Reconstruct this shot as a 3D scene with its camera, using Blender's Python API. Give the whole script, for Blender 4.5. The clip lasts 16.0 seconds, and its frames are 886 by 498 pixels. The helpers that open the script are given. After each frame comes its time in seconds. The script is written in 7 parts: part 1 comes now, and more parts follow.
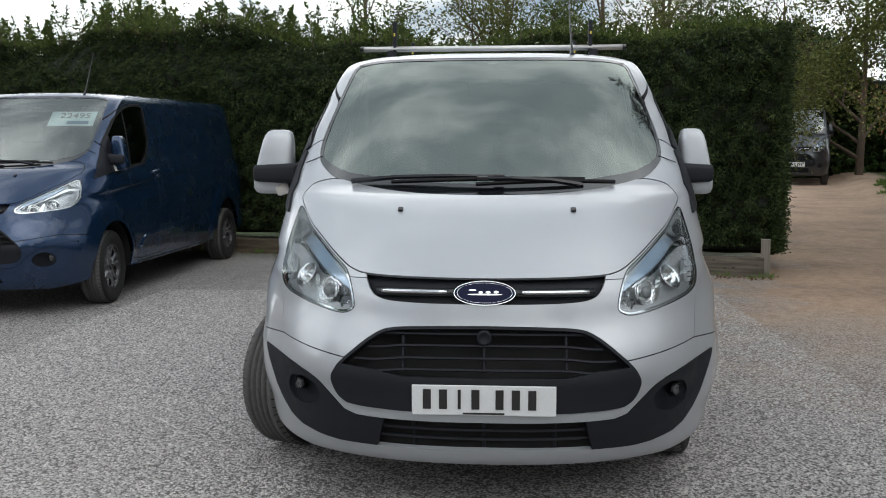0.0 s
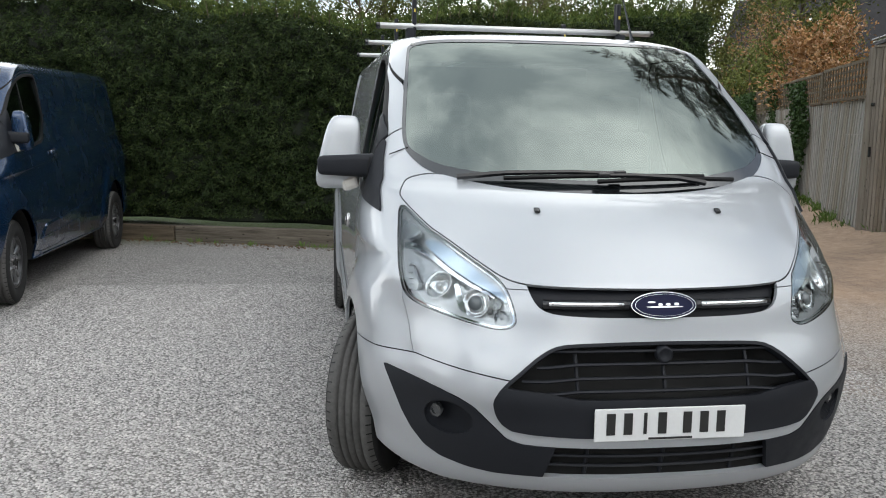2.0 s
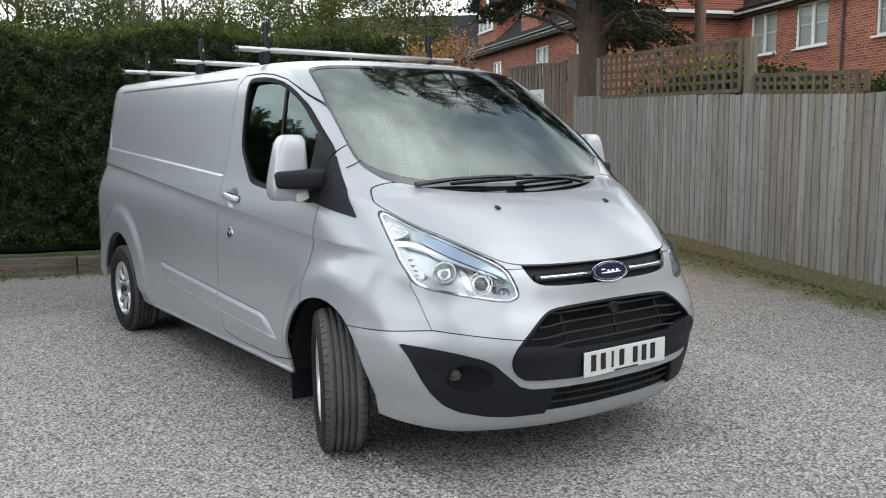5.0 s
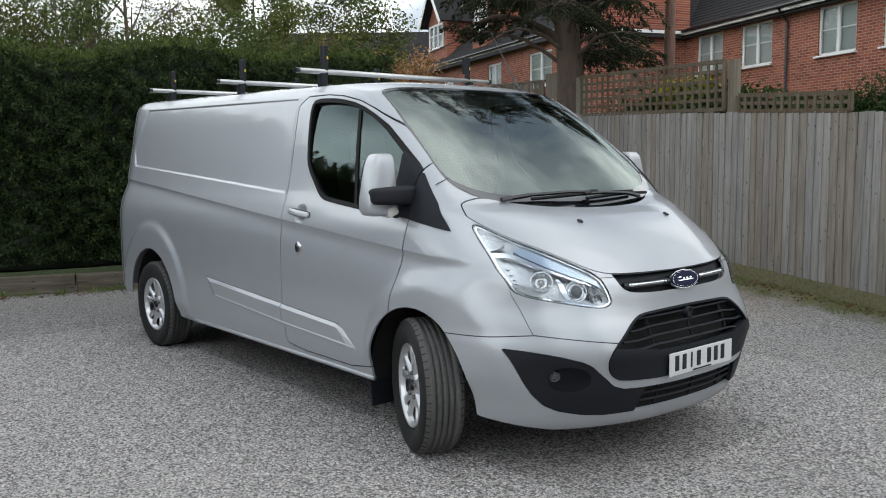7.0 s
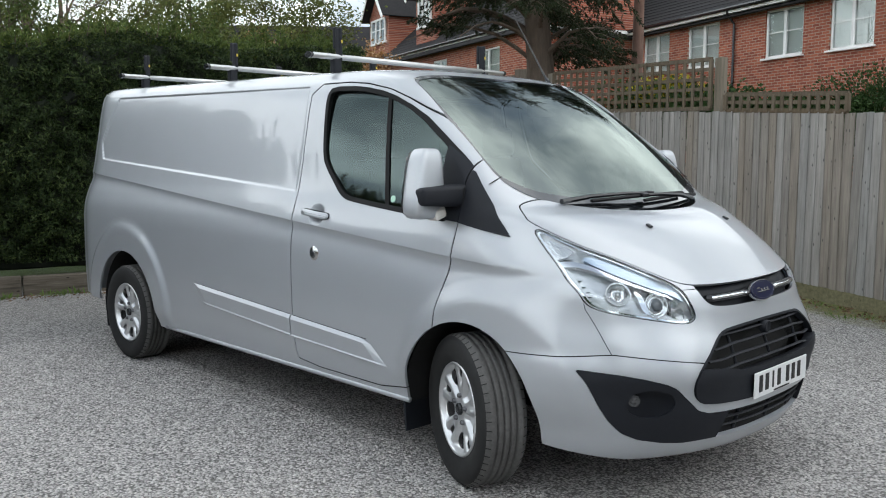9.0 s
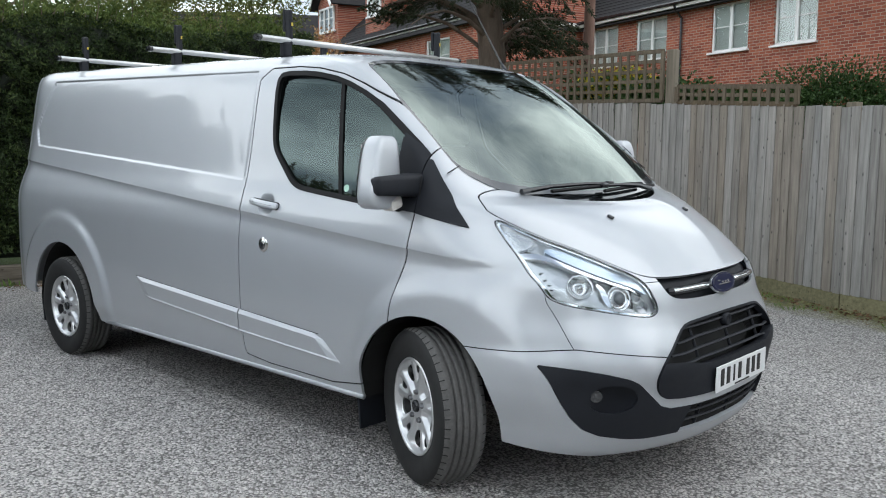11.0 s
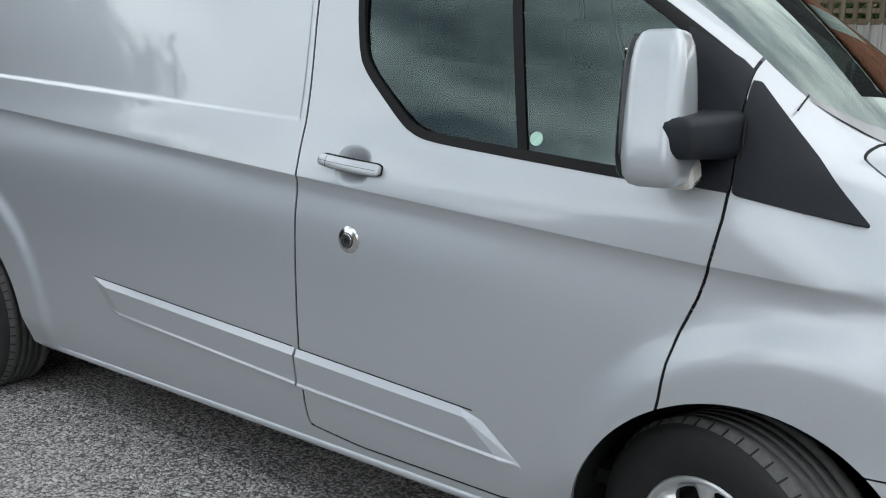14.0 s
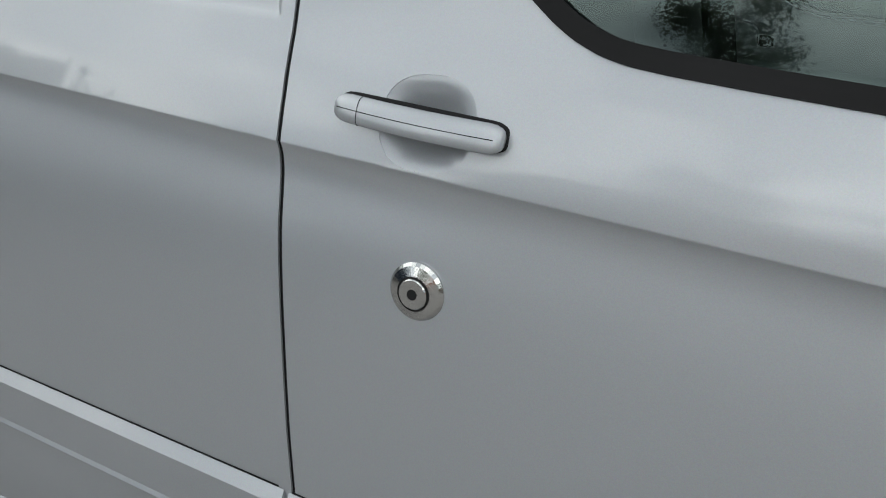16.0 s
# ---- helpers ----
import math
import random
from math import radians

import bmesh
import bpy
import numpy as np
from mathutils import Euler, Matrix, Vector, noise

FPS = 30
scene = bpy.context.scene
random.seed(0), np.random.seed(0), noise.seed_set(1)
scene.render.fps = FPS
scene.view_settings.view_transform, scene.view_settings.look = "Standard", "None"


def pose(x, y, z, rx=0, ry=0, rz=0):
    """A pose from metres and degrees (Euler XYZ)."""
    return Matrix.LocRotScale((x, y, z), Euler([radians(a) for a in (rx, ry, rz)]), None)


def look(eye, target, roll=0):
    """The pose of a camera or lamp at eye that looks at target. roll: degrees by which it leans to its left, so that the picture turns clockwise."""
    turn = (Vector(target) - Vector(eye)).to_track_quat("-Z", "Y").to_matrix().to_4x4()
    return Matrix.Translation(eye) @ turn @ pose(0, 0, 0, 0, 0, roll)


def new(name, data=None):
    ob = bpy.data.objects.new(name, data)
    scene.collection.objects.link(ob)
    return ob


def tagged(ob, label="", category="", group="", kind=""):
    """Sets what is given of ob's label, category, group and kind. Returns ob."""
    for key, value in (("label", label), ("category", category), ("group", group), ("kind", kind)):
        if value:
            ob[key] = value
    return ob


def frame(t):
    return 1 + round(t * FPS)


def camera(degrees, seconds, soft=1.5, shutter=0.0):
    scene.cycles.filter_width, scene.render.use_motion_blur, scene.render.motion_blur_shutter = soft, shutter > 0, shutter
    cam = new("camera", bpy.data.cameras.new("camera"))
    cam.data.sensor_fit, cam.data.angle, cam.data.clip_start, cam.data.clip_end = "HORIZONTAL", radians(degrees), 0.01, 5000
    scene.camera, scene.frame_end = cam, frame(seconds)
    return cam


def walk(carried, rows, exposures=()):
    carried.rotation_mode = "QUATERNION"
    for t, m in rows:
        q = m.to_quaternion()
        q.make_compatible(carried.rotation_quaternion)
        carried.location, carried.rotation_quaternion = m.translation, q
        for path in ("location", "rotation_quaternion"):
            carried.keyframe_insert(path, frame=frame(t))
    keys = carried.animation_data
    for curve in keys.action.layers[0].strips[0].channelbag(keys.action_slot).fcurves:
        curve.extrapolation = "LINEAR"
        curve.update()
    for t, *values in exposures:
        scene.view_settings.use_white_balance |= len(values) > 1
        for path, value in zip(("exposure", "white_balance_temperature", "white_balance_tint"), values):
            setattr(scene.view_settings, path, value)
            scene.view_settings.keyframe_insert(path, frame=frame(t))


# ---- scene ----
cam = camera(55.0, 16.0, 1.05)
PATH = [
    (0, (0.053, -3.003, 1.399), (-0.079, -1.02, 1.175), -0.1),
    (0.5, (-0.256, -2.863, 1.415), (-0.357, -0.878, 1.191), 0.4),
    (1, (-0.59, -2.793, 1.427), (-0.509, -0.807, 1.21), 0.8),
    (1.5, (-0.891, -2.709, 1.427), (-0.671, -0.738, 1.171), 1.1),
    (2, (-1.144, -2.573, 1.453), (-0.854, -0.613, 1.179), 0.9),
    (2.5, (-1.442, -2.524, 1.448), (-0.855, -0.631, 1.182), 0.9),
    (3, (-1.713, -2.583, 1.451), (-1.011, -0.73, 1.182), 0.7),
    (3.5, (-2.012, -2.635, 1.459), (-1.194, -0.828, 1.205), 0.5),
    (4, (-2.313, -2.587, 1.458), (-1.428, -0.812, 1.202), -0.2),
    (4.2, (-2.417, -2.59, 1.456), (-1.449, -0.859, 1.202), 0.0),
    (6.3, (-3.349, -2.488, 1.487), (-2.122, -0.924, 1.263), -0.6),
    (6.5, (-3.412, -2.475, 1.489), (-2.172, -0.921, 1.273), -0.4),
    (7, (-3.544, -2.327, 1.486), (-2.272, -0.798, 1.274), -0.7),
    (7.5, (-3.602, -2.134, 1.473), (-2.296, -0.634, 1.257), -0.4),
    (8, (-3.562, -1.891, 1.464), (-2.232, -0.413, 1.246), -0.2),
    (8.5, (-3.561, -1.699, 1.48), (-2.199, -0.25, 1.261), -0.0),
    (9, (-3.65, -1.592, 1.483), (-2.256, -0.175, 1.264), -0.0),
    (9.5, (-3.668, -1.562, 1.483), (-2.233, -0.186, 1.265), 0.1),
    (9.7, (-3.668, -1.561, 1.483), (-2.221, -0.197, 1.264), 0.2),
    (11.8, (-3.444, -1.21, 1.461), (-1.962, 0.108, 1.204), 0.8),
    (12, (-3.402, -1.102, 1.468), (-1.921, 0.215, 1.2), 1.1),
    (12.5, (-3.282, -0.746, 1.452), (-1.784, 0.533, 1.106), 1.0),
    (13, (-3.142, -0.357, 1.427), (-1.623, 0.886, 1.047), 0.6),
    (13.5, (-2.94, 0.064, 1.426), (-1.399, 1.277, 1.034), 0.8),
    (14, (-2.712, 0.483, 1.404), (-1.136, 1.653, 1.018), 0.8),
    (14.5, (-2.443, 0.861, 1.381), (-0.851, 2.006, 0.989), 1.4),
    (15, (-2.197, 1.202, 1.359), (-0.585, 2.295, 0.906), 0.9),
    (15.5, (-1.988, 1.439, 1.35), (-0.364, 2.484, 0.827), 0.9),
    (16, (-1.843, 1.594, 1.345), (-0.171, 2.501, 0.726), 1.3),
]
EXPOSURES = [(0, -.68, 6380, 11), (1.5, -.34, 6420, 11), (4, -.16, 6420, 11), (6.4, -.56, 6310, 11), (8, -.55, 6270, 11), (9, -.37, 6230, 10), (12.5, -.30, 6150, 10), (13.2, -.36, 6170, 10), (14, -.42, 6220, 9), (14.5, -.52, 6320, 9), (15, -.56, 6420, 9), (15.5, -.57, 6480, 9), (16, -.60, 6530, 9)]
walk(cam, [(t, look(eye, target, roll)) for t, eye, target, roll in PATH], EXPOSURES)

# ---------------------------------------------------------------- light
SUN_EL, SUN_AZ = 52.0, 150.0      # height, and turn from +y towards +x, in degrees
world = bpy.data.worlds.new("world")
scene.world = world
world.use_nodes = True
wn, wl = world.node_tree.nodes, world.node_tree.links
wn.clear()
w_out, w_bg = wn.new("ShaderNodeOutputWorld"), wn.new("ShaderNodeBackground")
w_sky = wn.new("ShaderNodeTexSky")
w_sky.sky_type, w_sky.sun_disc = "NISHITA", False
w_sky.sun_elevation, w_sky.sun_rotation = radians(SUN_EL), radians(SUN_AZ)
w_sky.air_density, w_sky.dust_density = 1.0, 2.0
w_geo, w_sep = wn.new("ShaderNodeTexCoord"), wn.new("ShaderNodeSeparateXYZ")
wl.new(w_geo.outputs["Generated"], w_sep.inputs[0])
w_add = wn.new("ShaderNodeMath")
w_add.operation, w_add.inputs[1].default_value = "ADD", 0.25
wl.new(w_sep.outputs["Z"], w_add.inputs[0])
w_div = wn.new("ShaderNodeVectorMath")
w_div.operation = "DIVIDE"
wl.new(w_geo.outputs["Generated"], w_div.inputs[0])
wl.new(w_add.outputs[0], w_div.inputs[1])
w_noise = wn.new("ShaderNodeTexNoise")
w_noise.inputs["Scale"].default_value, w_noise.inputs["Detail"].default_value, w_noise.inputs["Roughness"].default_value = 1.1, 7.0, 0.52
w_noise.inputs["Distortion"].default_value = 0.35
wl.new(w_div.outputs[0], w_noise.inputs["Vector"])
w_ramp = wn.new("ShaderNodeValToRGB")
w_ramp.color_ramp.elements[0].position, w_ramp.color_ramp.elements[1].position = 0.40, 0.49
w_ramp.color_ramp.elements[0].color = (0.32, 0.32, 0.32, 1)
wl.new(w_noise.outputs["Fac"], w_ramp.inputs[0])
w_tone = wn.new("ShaderNodeValToRGB")
w_tone.color_ramp.elements[0].position, w_tone.color_ramp.elements[1].position = 0.38, 0.63
w_tone.color_ramp.elements[0].color, w_tone.color_ramp.elements[1].color = (6.8, 7.5, 8.0, 1), (23.0, 23.6, 23.3, 1)
w_noise2 = wn.new("ShaderNodeTexNoise")
w_noise2.inputs["Roughness"].default_value = 0.58
w_noise2.inputs["Scale"].default_value, w_noise2.inputs["Detail"].default_value = 1.7, 8.0
wl.new(w_div.outputs[0], w_noise2.inputs["Vector"])
wl.new(w_noise2.outputs["Fac"], w_tone.inputs[0])
w_mix = wn.new("ShaderNodeMix")
w_mix.data_type = "RGBA"
wl.new(w_ramp.outputs["Color"], w_mix.inputs[0])
wl.new(w_sky.outputs[0], w_mix.inputs[6])
w_side, w_high, w_gain = wn.new("ShaderNodeMath"), wn.new("ShaderNodeMath"), wn.new("ShaderNodeVectorMath")
w_side.operation, w_side.inputs[1].default_value, w_side.inputs[2].default_value = "MULTIPLY_ADD", -0.26, 1.14
w_high.operation, w_high.inputs[1].default_value = "MULTIPLY_ADD", -0.16
wl.new(w_sep.outputs["X"], w_side.inputs[0])
wl.new(w_sep.outputs["Z"], w_high.inputs[0])
wl.new(w_side.outputs[0], w_high.inputs[2])
w_gain.operation = "MULTIPLY"
wl.new(w_tone.outputs["Color"], w_gain.inputs[0])
wl.new(w_high.outputs[0], w_gain.inputs[1])
wl.new(w_gain.outputs[0], w_mix.inputs[7])
wl.new(w_mix.outputs[2], w_bg.inputs["Color"])
w_bg.inputs["Strength"].default_value = 0.145
wl.new(w_bg.outputs[0], w_out.inputs["Surface"])
sun = new("sun", bpy.data.lights.new("sun", "SUN"))
sun.data.energy, sun.data.angle, sun.data.color = 1.0, radians(52), (1.0, 0.96, 0.9)
sun.matrix_world = look((0, 0, 0), (-math.cos(radians(SUN_EL)) * math.sin(radians(SUN_AZ)), -math.cos(radians(SUN_EL)) * math.cos(radians(SUN_AZ)), -math.sin(radians(SUN_EL))))


# ---------------------------------------------------------------- materials
def node_material(name):
    m = bpy.data.materials.new(name)
    m.use_nodes = True
    n, l = m.node_tree.nodes, m.node_tree.links
    return m, n, l, n["Principled BSDF"]


def mixed(n, l, fac, a, b, kind="MIX"):
    x = n.new("ShaderNodeMix")
    x.data_type, x.blend_type = "RGBA", kind
    for k, v in ((0, fac), (6, a), (7, b)):
        if isinstance(v, (int, float)):
            x.inputs[k].default_value = v
        elif isinstance(v, tuple):
            x.inputs[k].default_value = (*v, 1)
        else:
            l.new(v, x.inputs[k])
    return x.outputs[2]


def ramp(n, l, source, stops):
    r = n.new("ShaderNodeValToRGB")
    while len(r.color_ramp.elements) < len(stops):
        r.color_ramp.elements.new(0.5)
    for e, (p, c) in zip(r.color_ramp.elements, stops):
        e.position, e.color = p, (*c, 1) if isinstance(c, tuple) else (c, c, c, 1)
    l.new(source, r.inputs[0])
    return r.outputs[0]


def coords(n, l, stretch=(1, 1, 1)):
    t, m = n.new("ShaderNodeTexCoord"), n.new("ShaderNodeMapping")
    m.inputs["Scale"].default_value = stretch
    l.new(t.outputs["Object"], m.inputs[0])
    return m.outputs[0]


def noise_of(n, l, vec, scale, detail=5.0, rough=0.55):
    t = n.new("ShaderNodeTexNoise")
    t.inputs["Scale"].default_value, t.inputs["Detail"].default_value, t.inputs["Roughness"].default_value = scale, detail, rough
    l.new(vec, t.inputs["Vector"])
    return t.outputs["Fac"]


def bumped(n, l, height, bsdf, strength, distance):
    b = n.new("ShaderNodeBump")
    b.inputs["Strength"].default_value, b.inputs["Distance"].default_value = strength, distance
    l.new(height, b.inputs["Height"])
    l.new(b.outputs[0], bsdf.inputs["Normal"])


def plain(name, colour, rough=0.5, metal=0.0, vary=0.12, scale=30.0, bump=0.0, coat=0.0, dist=0.002, stretch=(1, 1, 1)):
    """A surface with a fine grain and broader stains round one base colour."""
    m, n, l, p = node_material(name)
    v = coords(n, l, stretch)
    fine, broad = noise_of(n, l, v, scale), noise_of(n, l, v, scale / 11, 3)
    dark, light = tuple(c * (1 - vary) for c in colour), tuple(min(1, c * (1 + vary)) for c in colour)
    a = ramp(n, l, fine, ((0.3, dark), (0.7, light)))
    col = mixed(n, l, 0.5, a, ramp(n, l, broad, ((0.3, dark), (0.7, light))))
    l.new(col, p.inputs["Base Color"])
    p.inputs["Metallic"].default_value, p.inputs["Coat Weight"].default_value = metal, coat
    p.inputs["Coat Roughness"].default_value = 0.03
    l.new(ramp(n, l, broad, ((0.25, max(0.02, rough * 0.85)), (0.75, min(1, rough * 1.15)))), p.inputs["Roughness"])
    if bump:
        bumped(n, l, fine, p, bump, dist)
    return m


def foliage(name, dark, light, rough=0.55, tip=None):
    m, n, l, p = node_material(name)
    g = n.new("ShaderNodeNewGeometry")
    v = coords(n, l)
    broad = noise_of(n, l, v, 1.7, 3)
    col = ramp(n, l, g.outputs["Random Per Island"], ((0.0, dark), (0.6, light), (1.0, tip or light)))
    col = mixed(n, l, broad, col, tuple((a + b) / 2 for a, b in zip(dark, light)))
    l.new(col, p.inputs["Base Color"])
    p.inputs["Roughness"].default_value = rough
    p.inputs["Specular IOR Level"].default_value = 0.15
    return m


def glass(name, tint, ior=1.55, sheen=(0.94, 1.0, 0.97)):
    m, n, l, p = node_material(name)
    n.remove(p)
    out = n["Material Output"]
    tr, gl, mx, fr = n.new("ShaderNodeBsdfTransparent"), n.new("ShaderNodeBsdfGlossy"), n.new("ShaderNodeMixShader"), n.new("ShaderNodeFresnel")
    tr.inputs[0].default_value, gl.inputs["Roughness"].default_value = (*tint, 1), 0.0
    gl.inputs["Color"].default_value = (*sheen, 1)
    fr.inputs[0].default_value = ior
    l.new(fr.outputs[0], mx.inputs[0])
    l.new(tr.outputs[0], mx.inputs[1])
    l.new(gl.outputs[0], mx.inputs[2])
    l.new(mx.outputs[0], out.inputs["Surface"])
    return m


def car_paint(name, colour, metal, rough, flake=0.06, coat=1.0):
    m, n, l, p = node_material(name)
    v = coords(n, l)
    fl = n.new("ShaderNodeTexVoronoi")
    fl.inputs["Scale"].default_value = 900
    l.new(v, fl.inputs["Vector"])
    dust = noise_of(n, l, v, 3.0, 6, 0.6)
    a = mixed(n, l, flake, colour, fl.outputs["Color"], "OVERLAY")
    l.new(mixed(n, l, ramp(n, l, dust, ((0.45, 0.0), (0.8, 0.06))), a, (0.30, 0.29, 0.27)), p.inputs["Base Color"])
    p.inputs["Metallic"].default_value = metal
    l.new(ramp(n, l, dust, ((0.3, rough), (0.75, rough + 0.06))), p.inputs["Roughness"])
    p.inputs["Coat Weight"].default_value, p.inputs["Coat Roughness"].default_value = coat, 0.035
    return m


def gravel_material():
    m, n, l, p = node_material("gravel")
    v = coords(n, l)
    big, small = n.new("ShaderNodeTexVoronoi"), n.new("ShaderNodeTexVoronoi")
    big.inputs["Scale"].default_value, small.inputs["Scale"].default_value = 76.0, 150.0
    l.new(v, big.inputs["Vector"])
    l.new(v, small.inputs["Vector"])
    hue = n.new("ShaderNodeSeparateColor")
    l.new(big.outputs["Color"], hue.inputs[0])
    hue2 = n.new("ShaderNodeSeparateColor")
    l.new(small.outputs["Color"], hue2.inputs[0])
    stone = ramp(n, l, hue.outputs[0], ((0.0, (0.23, 0.225, 0.222)), (0.25, (0.44, 0.43, 0.42)), (0.55, (0.57, 0.555, 0.535)), (0.8, (0.67, 0.65, 0.622)), (1.0, (0.80, 0.775, 0.74))))
    grit = ramp(n, l, hue2.outputs[0], ((0.0, (0.19, 0.18, 0.175)), (0.5, (0.33, 0.315, 0.305)), (1.0, (0.48, 0.46, 0.44))))
    col = mixed(n, l, 0.4, stone, grit)
    # shade between the stones, multiplied into the colour towards each cell's edge
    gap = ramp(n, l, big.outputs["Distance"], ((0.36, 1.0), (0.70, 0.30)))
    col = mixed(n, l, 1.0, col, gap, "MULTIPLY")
    patch = noise_of(n, l, v, 0.55, 6, 0.6)
    col = mixed(n, l, ramp(n, l, patch, ((0.42, 0.0), (0.75, 0.5))), col, mixed(n, l, 0.5, col, (0.33, 0.30, 0.27)))
    # the worn earth track that leads away between hedge and fence
    sep = n.new("ShaderNodeSeparateXYZ")
    l.new(v, sep.inputs[0])

    def calc(op, a, b):
        q = n.new("ShaderNodeMath")
        q.operation = op
        for k, u in ((0, a), (1, b)):
            if isinstance(u, (int, float)):
                q.inputs[k].default_value = u
            else:
                l.new(u, q.inputs[k])
        return q.outputs[0]

    mid = calc("ADD", calc("MULTIPLY", sep.outputs["Y"], 0.33), 2.55)
    off = calc("ABSOLUTE", calc("SUBTRACT", sep.outputs["X"], mid), 0)
    edge = calc("ADD", off, calc("MULTIPLY", noise_of(n, l, v, 1.1, 5), -2.6))
    lane = ramp(n, l, calc("ADD", calc("MULTIPLY", edge, -0.5), 0.85), ((0.35, 0.0), (0.75, 1.0)))
    start = ramp(n, l, calc("MULTIPLY", calc("ADD", sep.outputs["Y"], calc("MULTIPLY", noise_of(n, l, v, 0.9, 5), 3.0)), 0.1), ((0.28, 0.0), (0.66, 1.0)))
    earth = ramp(n, l, noise_of(n, l, v, 9.0, 8, 0.7), ((0.3, (0.29, 0.180, 0.112)), (0.7, (0.52, 0.37, 0.25))))
    damp = ramp(n, l, noise_of(n, l, v, 0.8, 6, 0.65), ((0.46, 0.0), (0.66, 0.75)))
    earth = mixed(n, l, damp, earth, ramp(n, l, noise_of(n, l, v, 13.0, 7, 0.7), ((0.3, (0.13, 0.080, 0.052)), (0.7, (0.30, 0.205, 0.140)))))
    both = calc("MULTIPLY", calc("MULTIPLY", lane, start), 0.9)
    col = mixed(n, l, both, col, mixed(n, l, 0.10, earth, col))
    # rough grass beyond the lane
    grass = ramp(n, l, noise_of(n, l, v, 40.0, 6, 0.7), ((0.3, (0.035, 0.055, 0.015)), (0.7, (0.09, 0.13, 0.035))))
    far = ramp(n, l, calc("MULTIPLY", calc("ADD", off, calc("MULTIPLY", noise_of(n, l, v, 1.6, 5), -0.8)), 0.1), ((0.115, 0.0), (0.16, 1.0)))
    far = calc("MULTIPLY", far, ramp(n, l, calc("MULTIPLY", sep.outputs["Y"], 0.05), ((0.40, 0.0), (0.46, 1.0))))
    col = mixed(n, l, far, col, grass)
    # moss, soil and litter gathered at the foot of the fence
    near = calc("SUBTRACT", calc("ADD", calc("MULTIPLY", sep.outputs["Y"], 0.296), 4.4), sep.outputs["X"])
    near = calc("ADD", near, calc("MULTIPLY", noise_of(n, l, v, 3.2, 6, 0.65), -0.9))
    strip = ramp(n, l, calc("ADD", near, 0.35), ((0.12, 1.0), (0.62, 0.0)))
    strip = calc("MULTIPLY", strip, ramp(n, l, calc("MULTIPLY", calc("ADD", sep.outputs["Y"], 10.0), 0.05), ((0.84, 1.0), (0.88, 0.0))))
    strip = calc("MULTIPLY", strip, ramp(n, l, calc("ADD", near, 1.5), ((0.2, 0.0), (0.5, 1.0))))
    moss = ramp(n, l, noise_of(n, l, v, 16.0, 7, 0.7), ((0.32, (0.10, 0.075, 0.045)), (0.5, (0.12, 0.125, 0.03)), (0.68, (0.23, 0.22, 0.06))))
    col = mixed(n, l, calc("MULTIPLY", strip, 0.85), col, moss)
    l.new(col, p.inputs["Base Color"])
    p.inputs["Roughness"].default_value = 0.93
    p.inputs["Specular IOR Level"].default_value = 0.25
    h = mixed(n, l, 0.4, ramp(n, l, big.outputs["Distance"], ((0.0, 1.0), (0.75, 0.0))), ramp(n, l, small.outputs["Distance"], ((0.0, 1.0), (0.8, 0.0))))
    h = mixed(n, l, calc("MULTIPLY", both, 0.9), h, noise_of(n, l, v, 26.0, 7, 0.7))
    bumped(n, l, h, p, 1.0, 0.013)
    return m


def weathered_wood(name, dark, light, along="Z"):
    m, n, l, p = node_material(name)
    st = {"Z": (14, 14, 0.9), "X": (0.9, 14, 14)}[along]
    v = coords(n, l, st)
    g = n.new("ShaderNodeObjectInfo")
    shift = n.new("ShaderNodeVectorMath")
    shift.operation = "ADD"
    wide = n.new("ShaderNodeMath")
    wide.operation, wide.inputs[1].default_value = "MULTIPLY", 60.0
    l.new(g.outputs["Random"], wide.inputs[0])
    l.new(v, shift.inputs[0])
    l.new(wide.outputs[0], shift.inputs[1])
    grain = noise_of(n, l, shift.outputs[0], 2.2, 9, 0.65)
    v2 = coords(n, l)
    stain = noise_of(n, l, v2, 1.3, 5, 0.6)
    col = ramp(n, l, grain, ((0.28, dark), (0.72, light)))
    tone = ramp(n, l, g.outputs["Random"], ((0.0, (0.88, 0.79, 0.68)), (0.3, (0.84, 0.82, 0.79)), (0.6, (0.95, 0.95, 0.94)), (1.0, (1.08, 1.05, 1.01))))
    col = mixed(n, l, 1.0, col, tone, "MULTIPLY")
    green = mixed(n, l, 0.5, col, (dark[0] * 0.72, dark[1] * (0.85 if along == "Z" else 0.74), dark[2] * 0.62))
    col = mixed(n, l, ramp(n, l, stain, ((0.45, 0.0), (0.8, 0.5))), col, green)
    knot = n.new("ShaderNodeTexVoronoi")
    knot.inputs["Scale"].default_value = 1.0
    kv = n.new("ShaderNodeVectorMath")
    kv.operation = "ADD"
    l.new(coords(n, l, (17, 17, 6.5) if along == "Z" else (6.5, 17, 17)), kv.inputs[0])
    l.new(wide.outputs[0], kv.inputs[1])
    l.new(kv.outputs[0], knot.inputs["Vector"])
    col = mixed(n, l, ramp(n, l, knot.outputs["Distance"], ((0.08, 0.85), (0.14, 0.0))), col, tuple(c * 0.35 for c in dark))
    l.new(col, p.inputs["Base Color"])
    p.inputs["Roughness"].default_value = 0.85
    p.inputs["Specular IOR Level"].default_value = 0.2
    bumped(n, l, grain, p, 0.5, 0.004)
    return m


